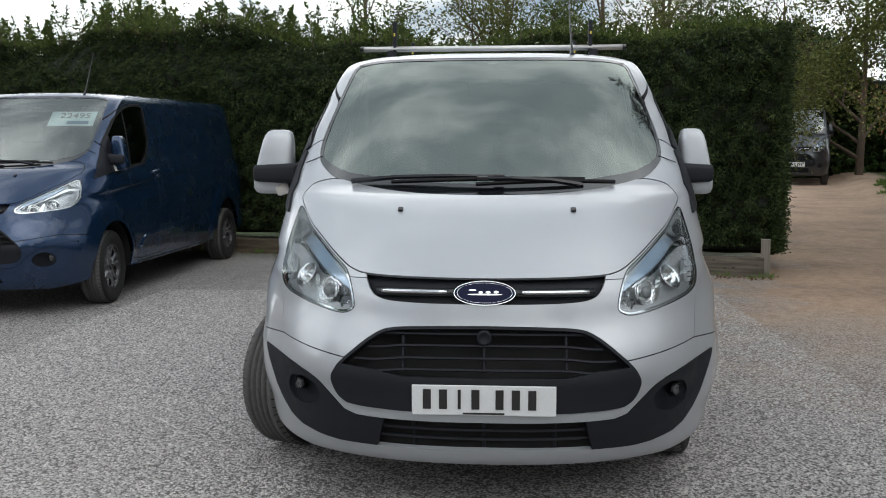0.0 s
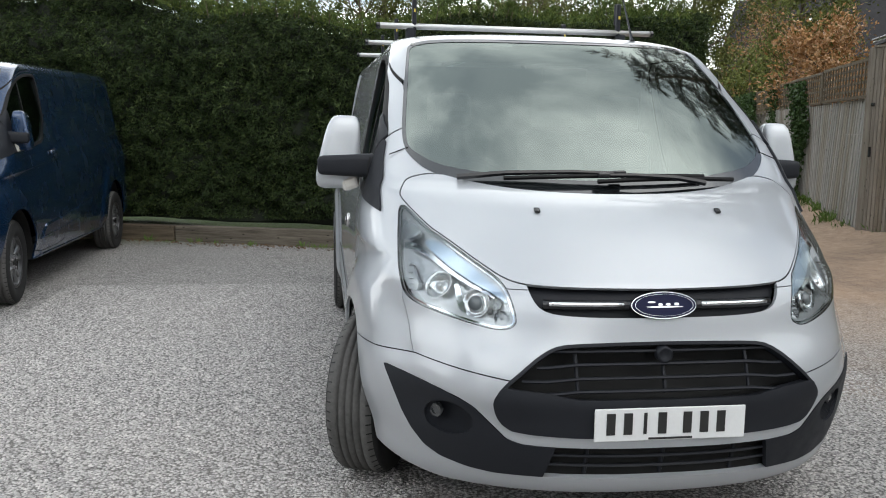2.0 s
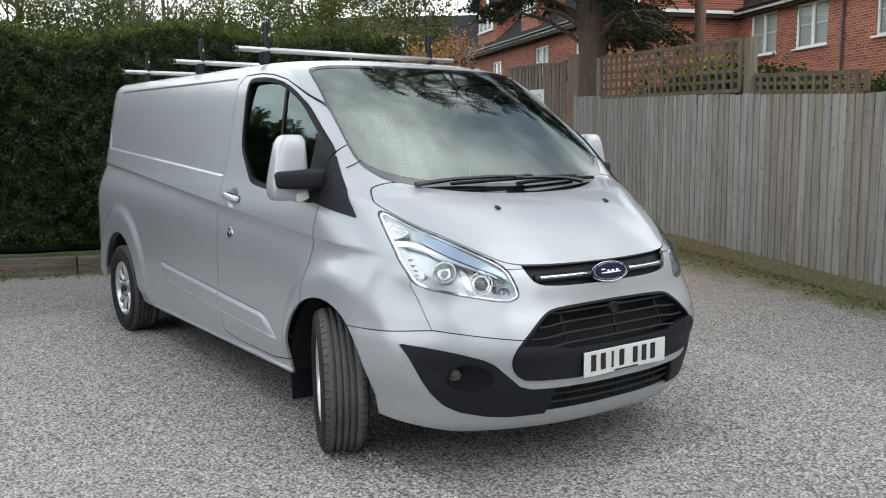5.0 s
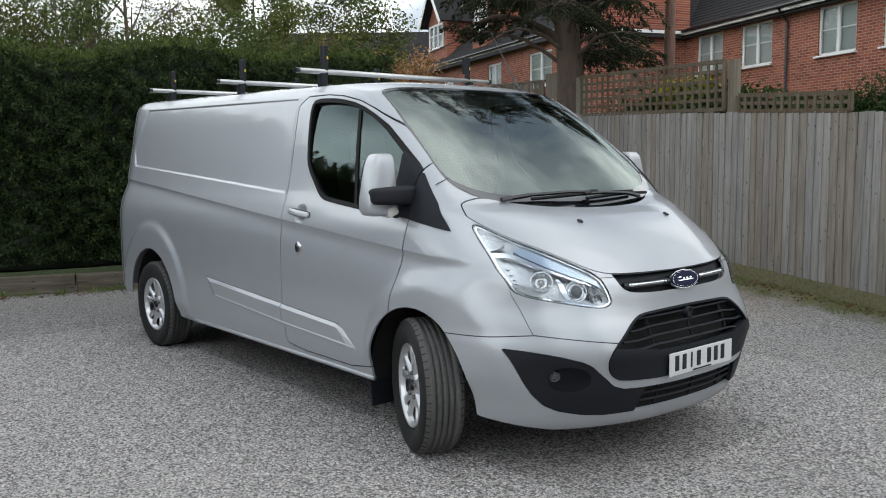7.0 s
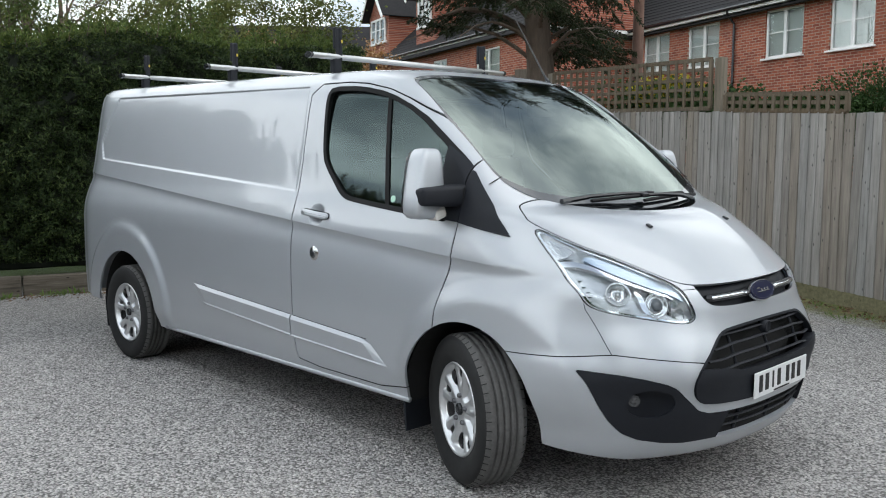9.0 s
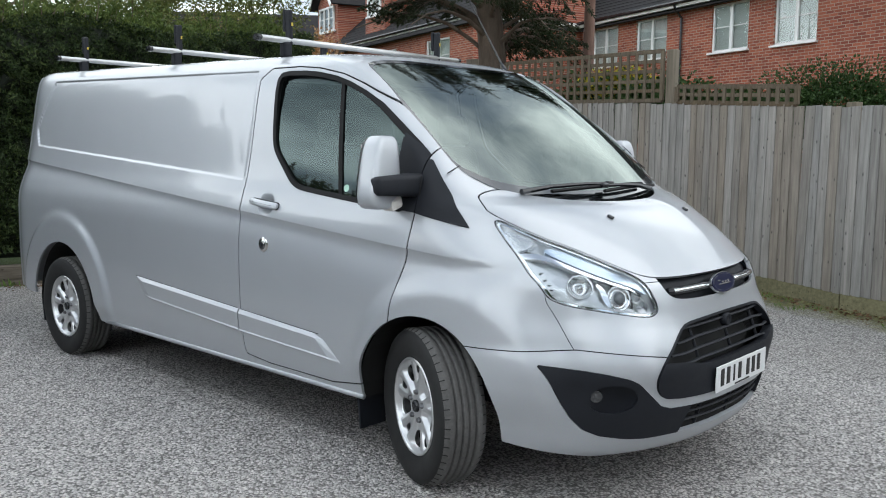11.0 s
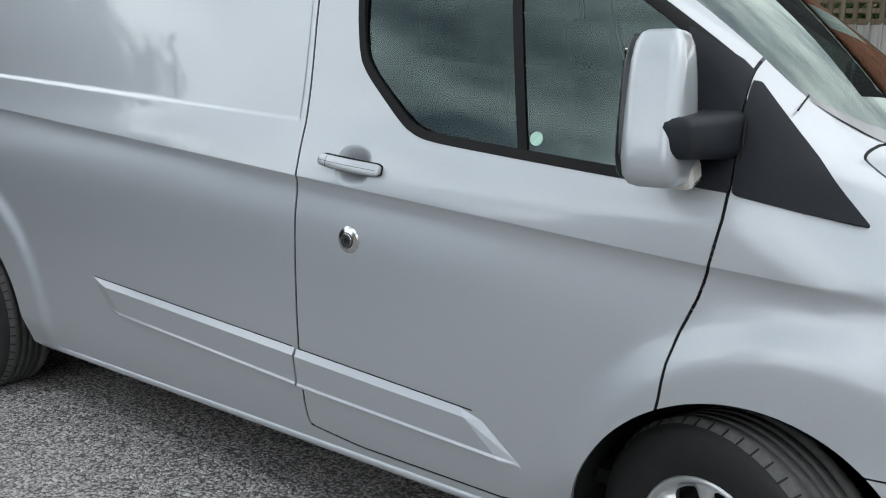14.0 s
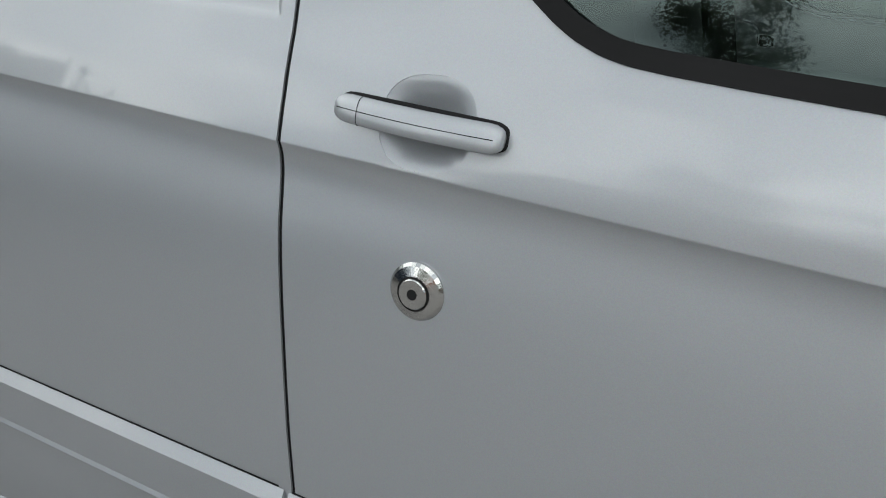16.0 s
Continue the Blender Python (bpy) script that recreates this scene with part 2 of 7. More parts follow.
def brick_material():
    m, n, l, p = node_material("red_brick")
    t = n.new("ShaderNodeTexCoord")
    b = n.new("ShaderNodeTexBrick")
    b.inputs["Scale"].default_value = 1.0
    b.inputs["Brick Width"].default_value, b.inputs["Row Height"].default_value = 0.225, 0.075
    b.inputs["Mortar Size"].default_value, b.inputs["Bias"].default_value = 0.0085, 0.0
    b.inputs["Color1"].default_value, b.inputs["Color2"].default_value = (0.20, 0.044, 0.026, 1), (0.36, 0.105, 0.056, 1)
    b.inputs["Mortar"].default_value = (0.36, 0.26, 0.20, 1)
    sw = n.new("ShaderNodeSeparateXYZ")
    cb = n.new("ShaderNodeCombineXYZ")
    l.new(t.outputs["Object"], sw.inputs[0])
    l.new(sw.outputs["X"], cb.inputs[0])
    l.new(sw.outputs["Z"], cb.inputs[1])
    l.new(cb.outputs[0], b.inputs["Vector"])
    broad = noise_of(n, l, t.outputs["Object"], 0.8, 4)
    l.new(mixed(n, l, 1.0, b.outputs["Color"], ramp(n, l, broad, ((0.3, 0.8), (0.7, 1.1))), "MULTIPLY"), p.inputs["Base Color"])
    p.inputs["Roughness"].default_value = 0.9
    bumped(n, l, b.outputs["Fac"], p, -0.4, 0.006)
    return m


SILVER = car_paint("silver_paint", (0.43, 0.45, 0.475), 0.48, 0.42)
BLUE = car_paint("blue_paint", (0.006, 0.031, 0.088), 0.6, 0.24)
GREY_DARK = car_paint("slate_paint", (0.03, 0.035, 0.042), 0.4, 0.35)
BLACK_TRIM = plain("black_textured_plastic", (0.0105, 0.012, 0.016), 0.55, vary=0.2, scale=160, bump=0.25, dist=0.0008)
BLACK_TRIM.node_tree.nodes["Principled BSDF"].inputs["Specular IOR Level"].default_value = 0.25
GLOSS_BLACK = plain("dark_gloss_plastic", (0.012, 0.013, 0.015), 0.22, vary=0.15)
# near-black that sets the shade of recesses and hidden parts into their colour
VOID = plain("inner_shade_black", (0.006, 0.006, 0.006), 0.9)
FRIT = plain("printed_glass_border", (0.012, 0.014, 0.016), 0.09, vary=0.1, coat=1.0)
FRIT.node_tree.nodes["Principled BSDF"].inputs["Specular IOR Level"].default_value = 0.8
RUBBER = plain("rubber_seal", (0.006, 0.006, 0.0065), 0.6)
RUBBER.node_tree.nodes["Principled BSDF"].inputs["Specular IOR Level"].default_value = 0.2
TREAD = plain("tyre_tread", (0.082, 0.080, 0.077), 0.9, vary=0.35, scale=60, bump=0.4, dist=0.001)
TYRE = plain("tyre_rubber", (0.009, 0.009, 0.009), 0.85, vary=0.35, scale=45, bump=0.3, dist=0.001)
ALLOY = plain("silver_alloy", (0.62, 0.63, 0.64), 0.33, metal=0.75, vary=0.08, scale=25, coat=0.4)
ALLOY_MID = plain("machined_dark_alloy", (0.16, 0.165, 0.17), 0.3, metal=0.7, vary=0.1, coat=0.3)
ALLOY_DARK = plain("black_alloy", (0.02, 0.02, 0.022), 0.3, metal=0.3, coat=0.4)
CHROME = plain("chrome", (0.78, 0.79, 0.80), 0.10, metal=1.0, vary=0.03)
STEEL = plain("brushed_steel", (0.58, 0.58, 0.57), 0.16, metal=1.0, vary=0.08, scale=60)
ALUMINIUM = plain("aluminium_bar", (0.60, 0.60, 0.59), 0.38, metal=0.85, vary=0.08, scale=20)
GLASS_FRONT = glass("windscreen_glass", (0.36, 0.44, 0.41), 2.95, (0.90, 1.0, 0.93))
GLASS_SIDE = glass("door_glass", (0.40, 0.47, 0.45), 1.66, (0.72, 0.90, 0.89))
GLASS_LAMP = glass("lamp_lens", (0.93, 0.95, 0.96), 1.4)
GLASS_HOUSE = glass("house_glass", (0.90, 0.94, 0.93), 2.0)
GLASS_CLEAR = glass("clear_windscreen", (0.80, 0.84, 0.83), 2.5)
REFLECTOR = plain("lamp_reflector", (0.63, 0.64, 0.65), 0.14, metal=1.0, vary=0.1, scale=60, bump=0.4, dist=0.006)
LAMP_GREY = plain("lamp_housing_silver", (0.60, 0.62, 0.64), 0.22, metal=0.6, vary=0.12, scale=40, bump=0.3, dist=0.008)
PLATE_WHITE = plain("plate_white", (0.64, 0.65, 0.65), 0.4, vary=0.05, scale=90)
PLATE_BLACK = plain("plate_black", (0.015, 0.015, 0.015), 0.5)
BADGE_BLUE = plain("badge_blue", (0.004, 0.006, 0.032), 0.35, vary=0.05)
BADGE_BLUE.node_tree.nodes["Principled BSDF"].inputs["Specular IOR Level"].default_value = 0.15
CABIN = plain("cabin_grey_plastic", (0.065, 0.067, 0.07), 0.7)
CLOTH = plain("seat_cloth", (0.035, 0.037, 0.04), 0.9, vary=0.08, scale=60)
GRAVEL = gravel_material()
HEDGE_LEAF = foliage("cypress_spray", (0.006, 0.013, 0.005), (0.040, 0.064, 0.021), tip=(0.122, 0.156, 0.050))
HEDGE_SHADE = plain("hedge_inner_shade", (0.010, 0.014, 0.007), 0.95, vary=0.4, scale=14)
WOOD_FENCE = weathered_wood("weathered_fence_board", (0.178, 0.173, 0.166), (0.362, 0.355, 0.342))
WOOD_GRAVEL = weathered_wood("mossy_gravel_board", (0.125, 0.118, 0.070), (0.27, 0.255, 0.155), "X")
WOOD_POST = weathered_wood("old_post", (0.13, 0.122, 0.102), (0.245, 0.232, 0.205))
WOOD_GATE = weathered_wood("gate_batten_wood", (0.135, 0.115, 0.094), (0.27, 0.24, 0.205))
WOOD_TRELLIS = weathered_wood("trellis_lath", (0.075, 0.060, 0.042), (0.165, 0.14, 0.105))
WOOD_SLEEPER = weathered_wood("old_sleeper", (0.050, 0.042, 0.033), (0.21, 0.185, 0.15), "X")
BRICK = brick_material()
SLATE = plain("slate_roof", (0.030, 0.029, 0.030), 0.9, vary=0.35, scale=14, bump=0.2)
SLATE.node_tree.nodes["Principled BSDF"].inputs["Specular IOR Level"].default_value = 0.15
LEAD = plain("lead_flashing", (0.36, 0.36, 0.37), 0.6, vary=0.2)
UPVC = plain("white_upvc", (0.80, 0.80, 0.78), 0.35, vary=0.04)
BARK = plain("bark", (0.10, 0.075, 0.055), 0.95, vary=0.4, scale=22, bump=0.8, dist=0.02, stretch=(1, 1, 0.25))
BARK_RED = plain("reddish_bark", (0.17, 0.10, 0.075), 0.95, vary=0.35, scale=22, bump=0.8, dist=0.02, stretch=(1, 1, 0.25))
PINE_LEAF = foliage("conifer_spray", (0.010, 0.017, 0.008), (0.030, 0.044, 0.016), tip=(0.052, 0.042, 0.022))
COPPER_LEAF = foliage("copper_leaf", (0.20, 0.09, 0.03), (0.40, 0.23, 0.10), tip=(0.62, 0.47, 0.34))
SPRING_LEAF = foliage("spring_leaf", (0.055, 0.070, 0.016), (0.14, 0.16, 0.04), tip=(0.24, 0.24, 0.075))
IVY_LEAF = foliage("ivy_leaf", (0.012, 0.03, 0.010), (0.05, 0.09, 0.025))
GRASS_LEAF = foliage("weed_blade", (0.05, 0.10, 0.02), (0.13, 0.20, 0.045))
PAPER = plain("sign_white", (0.74, 0.76, 0.76), 0.5, vary=0.05)


# ---------------------------------------------------------------- mesh tools
def thing(name, label, category, group="", at=None):
    ob = new(name)
    ob.empty_display_size = 0.1
    if at is not None:
        ob.matrix_world = at
    return tagged(ob, label, category, group)


def sheet(name, verts, faces, mat, parent=None, label="", smooth=True, normals=None):
    me = bpy.data.meshes.new(name)
    me.from_pydata(np.asarray(verts, float).tolist(), [], np.asarray(faces).tolist() if not isinstance(faces, list) else faces)
    me.polygons.foreach_set("use_smooth", [smooth] * len(me.polygons))
    if normals is not None:
        me.normals_split_custom_set_from_vertices(np.asarray(normals, float).tolist())
    me.materials.append(mat)
    ob = new(name, me)
    ob.parent = parent
    return tagged(ob, label)


def part(name, bm, mat, parent=None, label="", smooth=False):
    me = bpy.data.meshes.new(name)
    bm.normal_update()
    bm.to_mesh(me)
    bm.free()
    me.polygons.foreach_set("use_smooth", [smooth] * len(me.polygons))
    me.materials.append(mat)
    ob = new(name, me)
    ob.parent = parent
    return tagged(ob, label)


def add_box(bm, centre, size, bevel=0.0, turn=None, segments=2):
    m = Matrix.Translation(centre) @ (turn or Matrix.Identity(4)) @ Matrix.Diagonal((*size, 1))
    got = bmesh.ops.create_cube(bm, size=1.0, matrix=m)
    if bevel:
        edges = {e for v in got["verts"] for e in v.link_edges}
        bmesh.ops.bevel(bm, geom=list(edges), offset=bevel, segments=segments, affect="EDGES", profile=0.5)
    return bm


def box(centre, size, bevel=0.0, turn=None, segments=2):
    return add_box(bmesh.new(), centre, size, bevel, turn, segments)


def add_tube(bm, points, radii, sides=8, cap=True, flat=1.0):
    """A tapered tube along points; flat squeezes it upwards."""
    pts = [Vector(p) for p in points]
    if isinstance(radii, (int, float)):
        radii = [radii] * len(pts)
    rings = []
    for i, p in enumerate(pts):
        d = (pts[min(i + 1, len(pts) - 1)] - pts[max(i - 1, 0)]).normalized()
        a = d.cross(Vector((0, 0, 1)) if abs(d.z) < 0.95 else Vector((0, 1, 0))).normalized()
        b = a.cross(d).normalized()
        rings.append([bm.verts.new(p + float(radii[i]) * (math.cos(t) * a + flat * math.sin(t) * b)) for t in (2 * math.pi * k / sides for k in range(sides))])
    for r, s in zip(rings, rings[1:]):
        for k in range(sides):
            bm.faces.new((r[k], r[(k + 1) % sides], s[(k + 1) % sides], s[k]))
    if cap:
        bm.faces.new(rings[0][::-1])
        bm.faces.new(rings[-1])
    return bm


def tube(points, radii, sides=8, cap=True, flat=1.0):
    return add_tube(bmesh.new(), points, radii, sides, cap, flat)


def add_turned(bm, profile, segments, closed=False):
    """Turns a profile of (radius, x) round the x axis."""
    rings = [[bm.verts.new((x, r * math.cos(t), r * math.sin(t))) for t in (2 * math.pi * k / segments for k in range(segments))] for r, x in profile]
    pairs = list(zip(rings, rings[1:])) + ([(rings[-1], rings[0])] if closed else [])
    for a, b in pairs:
        for k in range(segments):
            bm.faces.new((a[k], a[(k + 1) % segments], b[(k + 1) % segments], b[k]))
    return bm


def add_prism(bm, outline, depth, m=None):
    """A flat outline in x, y made depth thick along z, placed by m."""
    m = m or Matrix.Identity(4)
    lo = [bm.verts.new(m @ Vector((x, y, 0))) for x, y in outline]
    hi = [bm.verts.new(m @ Vector((x, y, depth))) for x, y in outline]
    bm.faces.new(lo[::-1])
    bm.faces.new(hi)
    for i in range(len(lo)):
        j = (i + 1) % len(lo)
        bm.faces.new((lo[i], lo[j], hi[j], hi[i]))
    return bm


def rounded(points, times=2, closed=True):
    """Cuts the corners of an outline."""
    p = np.array(points, float)
    for _ in range(times):
        q = np.roll(p, -1, 0)
        new_p = np.stack([0.78 * p + 0.22 * q, 0.22 * p + 0.78 * q], 1).reshape(-1, 2)
        p = new_p if closed else np.concatenate([p[:1], new_p[1:-3], p[-1:]])
    return p


def leaf_mesh(name, centres, ways, sizes, mat, parent=None, width=0.4, label="", seed=1):
    """Many small pointed leaves, each two bent triangles pairs, at centres and along ways."""
    rng = np.random.default_rng(seed)
    n = len(centres)
    ways = ways / (np.linalg.norm(ways, axis=1, keepdims=True) + 1e-9)
    side = np.cross(ways, rng.normal(size=(n, 3)))
    side /= np.linalg.norm(side, axis=1, keepdims=True) + 1e-9
    up = np.cross(side, ways)
    s = sizes[:, None]
    a = centres - ways * s * 0.5
    b = centres + side * s * width * 0.5 + up * s * 0.06
    c = centres + ways * s * 0.5 - up * s * 0.10
    d = centres - side * s * width * 0.5 + up * s * 0.06
    v = np.stack([a, b, c, d], 1).reshape(-1, 3)
    f = (np.arange(n)[:, None] * 4 + np.array([0, 1, 2, 3])).tolist()
    return sheet(name, v, f, mat, parent, label, smooth=False)


# ---------------------------------------------------------------- the setting
def ground_height(x, y):
    """Level by the vans; a low bank against the fence, and a gentle rise beyond."""
    d = (4.4 + 0.296 * y - x) / 1.043
    bank = (0.05 * np.clip(y - 1, 0, 5)) * np.clip(1 - d / 1.1, 0, 1) ** 1.5
    return bank + 0.0125 * np.clip(y - 7, 0, 26)


def build_ground():
    near = np.linspace(-14, 16, 121)
    xs = np.concatenate([[-400, -150, -60, -30, -20], near, [20, 30, 60, 150, 400]])
    ys = np.concatenate([[-400, -150, -60, -30, -20], np.linspace(-14, 40, 181), [50, 70, 150, 400]])
    gx, gy = np.meshgrid(xs, ys)
    v = np.stack([gx, gy, ground_height(gx, gy)], -1).reshape(-1, 3)
    i = np.arange(len(v)).reshape(len(ys), len(xs))
    f = np.stack([i[:-1, :-1], i[:-1, 1:], i[1:, 1:], i[1:, :-1]], -1).reshape(-1, 4)
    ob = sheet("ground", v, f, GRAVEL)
    tagged(ob, "pale grey gravel yard with a worn brown earth track", "ground", kind="structure")


build_ground()
rng = np.random.default_rng(4)


def build_stones():
    """Loose chippings lying on the yard round the silver van."""
    n = 80000
    x, y = rng.uniform(-3.4, 2.2, n), rng.uniform(-1.2, 5.5, n)
    keep = (np.abs(x) > 0.8) | (y < 0.0)
    x, y = x[keep], y[keep]
    n = len(x)
    s = rng.uniform(0.0032, 0.0085, n)
    base = np.array([[-1, -.7, 0], [.9, -1, .1], [1.1, .6, 0], [-.5, 1, .1], [.1, .0, .75]], float)
    turn = rng.uniform(0, 6.28, n)
    c, q = np.cos(turn)[:, None], np.sin(turn)[:, None]
    jit = base[None] * rng.uniform(0.7, 1.3, (n, 5, 3))
    v = np.stack([jit[..., 0] * c - jit[..., 1] * q, jit[..., 0] * q + jit[..., 1] * c, jit[..., 2]], -1) * s[:, None, None]
    v += np.stack([x, y, ground_height(x, y) + 0.0005], -1)[:, None]
    f = (np.arange(n)[:, None, None] * 5 + np.array([[0, 1, 4], [1, 2, 4], [2, 3, 4], [3, 0, 4]])).reshape(-1, 3)
    m, nn, l, p = node_material("loose_stone")
    g = nn.new("ShaderNodeNewGeometry")
    l.new(ramp(nn, l, g.outputs["Random Per Island"], ((0.0, (0.26, 0.25, 0.245)), (0.5, (0.43, 0.415, 0.40)), (1.0, (0.58, 0.56, 0.535)))), p.inputs["Base Color"])
    p.inputs["Roughness"].default_value = 0.9
    ob = sheet("gravel", v.reshape(-1, 3), f, m, smooth=False)
    tagged(ob, "loose pale grey stone chippings scattered on the yard", "gravel", kind="stuff")


build_stones()

# hedge: its face runs a little askew behind the vans
HEDGE_A, HEDGE_B = np.array([-13.0, 11.88]), np.array([3.19, 6.868])
HEDGE_D = (HEDGE_B - HEDGE_A) / np.linalg.norm(HEDGE_B - HEDGE_A)
HEDGE_L = float(np.linalg.norm(HEDGE_B - HEDGE_A))
HEDGE_N = np.array([HEDGE_D[1], -HEDGE_D[0]])          # towards the yard
HEDGE_H = 2.85


def hedge_bulge(s, z):
    lumps = 0.085 * np.sin(9.1 * s + 4 * np.sin(5.0 * z)) * np.sin(8.3 * z + 3 * np.sin(6.0 * s)) + 0.05 * np.sin(21 * s + 5 * z) * np.sin(17 * z - 6 * s)
    return 0.09 * np.sin(1.3 * s + 0.6 * np.sin(2.1 * z)) + 0.05 * np.sin(4.1 * s + 3.0 * z) + lumps - 0.28 * np.clip((z - 2.3) / 0.6, 0, 1) ** 2


def hedge_top(s):
    return HEDGE_H + 0.10 * np.sin(0.9 * s) + 0.07 * np.sin(2.7 * s + 1) + 0.02 * (HEDGE_L - s) - 0.03 * np.clip((s - 10.5) / 2.0, 0, 1) - 0.16 * np.clip((s - 14.0) / 1.5, 0, 1) + 0.15 * np.clip((11.0 - s) / 2.0, 0, 1) - 0.10 * np.exp(-((s - 13.4) / 1.1) ** 2)


def build_hedge():
    hedge = thing("hedge", "tall clipped dark green cypress hedge with feathery tops", "hedge")
    # near-black sheet behind the sprays: the hedge's inner shade given as colour
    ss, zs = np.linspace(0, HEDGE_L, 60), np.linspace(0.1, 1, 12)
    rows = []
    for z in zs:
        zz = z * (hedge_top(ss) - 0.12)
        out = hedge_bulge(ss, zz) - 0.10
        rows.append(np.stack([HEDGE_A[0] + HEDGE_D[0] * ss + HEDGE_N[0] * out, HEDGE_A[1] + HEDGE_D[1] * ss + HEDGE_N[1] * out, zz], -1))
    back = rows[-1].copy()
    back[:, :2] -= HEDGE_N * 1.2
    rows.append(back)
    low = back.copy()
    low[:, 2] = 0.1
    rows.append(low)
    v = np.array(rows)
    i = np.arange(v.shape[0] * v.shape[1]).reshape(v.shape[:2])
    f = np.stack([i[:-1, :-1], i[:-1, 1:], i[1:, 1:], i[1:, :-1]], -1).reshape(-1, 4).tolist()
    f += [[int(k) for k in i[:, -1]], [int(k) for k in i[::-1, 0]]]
    sheet("core", v.reshape(-1, 3), f, HEDGE_SHADE, hedge, smooth=False)

    def lay(name, n, s0, s1, z0, size, mat, seed, top=False, spread=0.05, label=""):
        r = np.random.default_rng(seed)
        s = r.uniform(s0, s1, n)
        if top:
            back = r.uniform(0, 1.2, n) ** 1.3
            z = hedge_top(s) + r.normal(0, 0.05, n)
            out = hedge_bulge(s, z) - back
            tilt = np.array([0, 0, 1.0])
        else:
            z = z0 + (hedge_top(s) - z0) * r.uniform(0, 1, n)
            out = hedge_bulge(s, z) + r.normal(0, spread, n) - 0.02
            tilt = np.array([0, 0, -0.15])
        c = np.stack([HEDGE_A[0] + HEDGE_D[0] * s + HEDGE_N[0] * out, HEDGE_A[1] + HEDGE_D[1] * s + HEDGE_N[1] * out, z], -1)
        w = np.array([HEDGE_N[0], HEDGE_N[1], 0]) * (0.3 if top else 0.75) + tilt + r.normal(0, 0.55, (n, 3))
        return leaf_mesh(name, c, w, r.uniform(0.6, 1.3, n) * size, mat, hedge, 0.27, label, seed)

    lay("foliage", 190000, 4.5, HEDGE_L, 0.32, 0.062, HEDGE_LEAF, 11, spread=0.040)
    lay("foliage", 26000, 0, 4.5, 0.32, 0.075, HEDGE_LEAF, 12)
    lay("top_foliage", 32000, 0, HEDGE_L, 0, 0.062, HEDGE_TOP, 13, top=True, label="fresh yellow-green upper growth")
    # end of the hedge, towards the track
    r = np.random.default_rng(15)
    n = 20000
    z, back = r.uniform(0.25, HEDGE_H, n), r.uniform(0, 1.2, n)
    out = r.normal(0.02, 0.05, n)
    c = np.stack([HEDGE_B[0] + HEDGE_D[0] * out - HEDGE_N[0] * back, HEDGE_B[1] + HEDGE_D[1] * out - HEDGE_N[1] * back, z], -1)
    w = np.array([HEDGE_D[0], HEDGE_D[1], -0.1]) * 0.7 + r.normal(0, 0.5, (n, 3))
    leaf_mesh("foliage", c, w, r.uniform(0.04, 0.075, n), HEDGE_LEAF, hedge, 0.27, "", 16)
    # feathery leaders standing above the clipped top
    r = np.random.default_rng(17)
    cs, ws, sz, bm = [], [], [], bmesh.new()
    for k in range(400):
        s = HEDGE_L * (k + r.uniform(0.1, 0.9)) / 400
        h = r.uniform(0.15, 0.72) * (0.6 + 0.4 * math.sin(0.7 * s) ** 2) * (1.0 if s < 11 else 0.65 if s < 14 else 0.45)
        lean = r.normal(0, 0.16, 2)
        foot = np.array([*(HEDGE_A + HEDGE_D * s - HEDGE_N * r.uniform(0.1, 0.9)), hedge_top(s) - 0.05])
        tip = foot + np.array([lean[0] * h, lean[1] * h, h])
        add_tube(bm, [foot, (foot + tip) / 2 + np.array([0.01, 0, 0]), tip], [0.006, 0.004, 0.001], 4, False)
        for j in range(int(62 * h / 0.4)):
            u = r.uniform(0.05, 1)
            reach = 0.17 * (1.1 - u)
            d = r.normal(0, 1, 3)
            d[2] = abs(d[2]) * 0.6
            d /= np.linalg.norm(d)
            for step in (0.35, 0.7, 1.0):
                cs.append(foot + (tip - foot) * u + d * reach * step)
                ws.append(d + np.array([0, 0, 0.4]))
                sz.append(r.uniform(0.035, 0.06))
    tagged(part("leader_wood", bm, BARK, hedge), kind="stuff")
    leaf_mesh("leader_foliage", np.array(cs), np.array(ws), np.array(sz), HEDGE_TOP, hedge, 0.4, "", 18)


HEDGE_TOP = foliage("cypress_top", (0.032, 0.056, 0.015), (0.105, 0.150, 0.036), tip=(0.22, 0.24, 0.06))
build_hedge()


def build_sleepers():
    """Old railway sleepers laid end to end along the foot of the hedge."""
    s, k = 0.8, 0
    while s < HEDGE_L - 0.4:
        length = min(2.45, HEDGE_L - 0.1 - s)
        c = HEDGE_A + HEDGE_D * (s + length / 2) + HEDGE_N * (0.18 + 0.015 * math.sin(7.0 * k))
        ob = thing("railway_sleeper", "weathered brown timber sleeper edging the hedge bed", "sleeper", "sleepers along the hedge",
                   pose(c[0], c[1], 0, 0, 0, math.degrees(math.atan2(HEDGE_D[1], HEDGE_D[0])) + 0.5 * math.sin(3.0 * k)))
        bm = box((0, 0, 0.105), (length - 0.015, 0.13, 0.225), 0.012)
        for v in bm.verts:
            v.co += Vector((0, 0.006, 0.007)) * noise.noise(v.co * 3 + Vector((k * 5, 0, 0)))
        part("beam", bm, WOOD_SLEEPER, ob)
        s += length
        k += 1


build_sleepers()


def build_hedge_post():
    p = HEDGE_B - HEDGE_D * 0.10 + HEDGE_N * 0.16
    post = thing("post", "short weathered timber post at the end of the hedge", "post", at=pose(float(p[0]), float(p[1]), float(ground_height(p[0], p[1])), 0, 0, -17))
    part("shaft", box((0, 0, 0.20), (0.10, 0.10, 0.46), 0.006), WOOD_POST, post)


build_hedge_post()


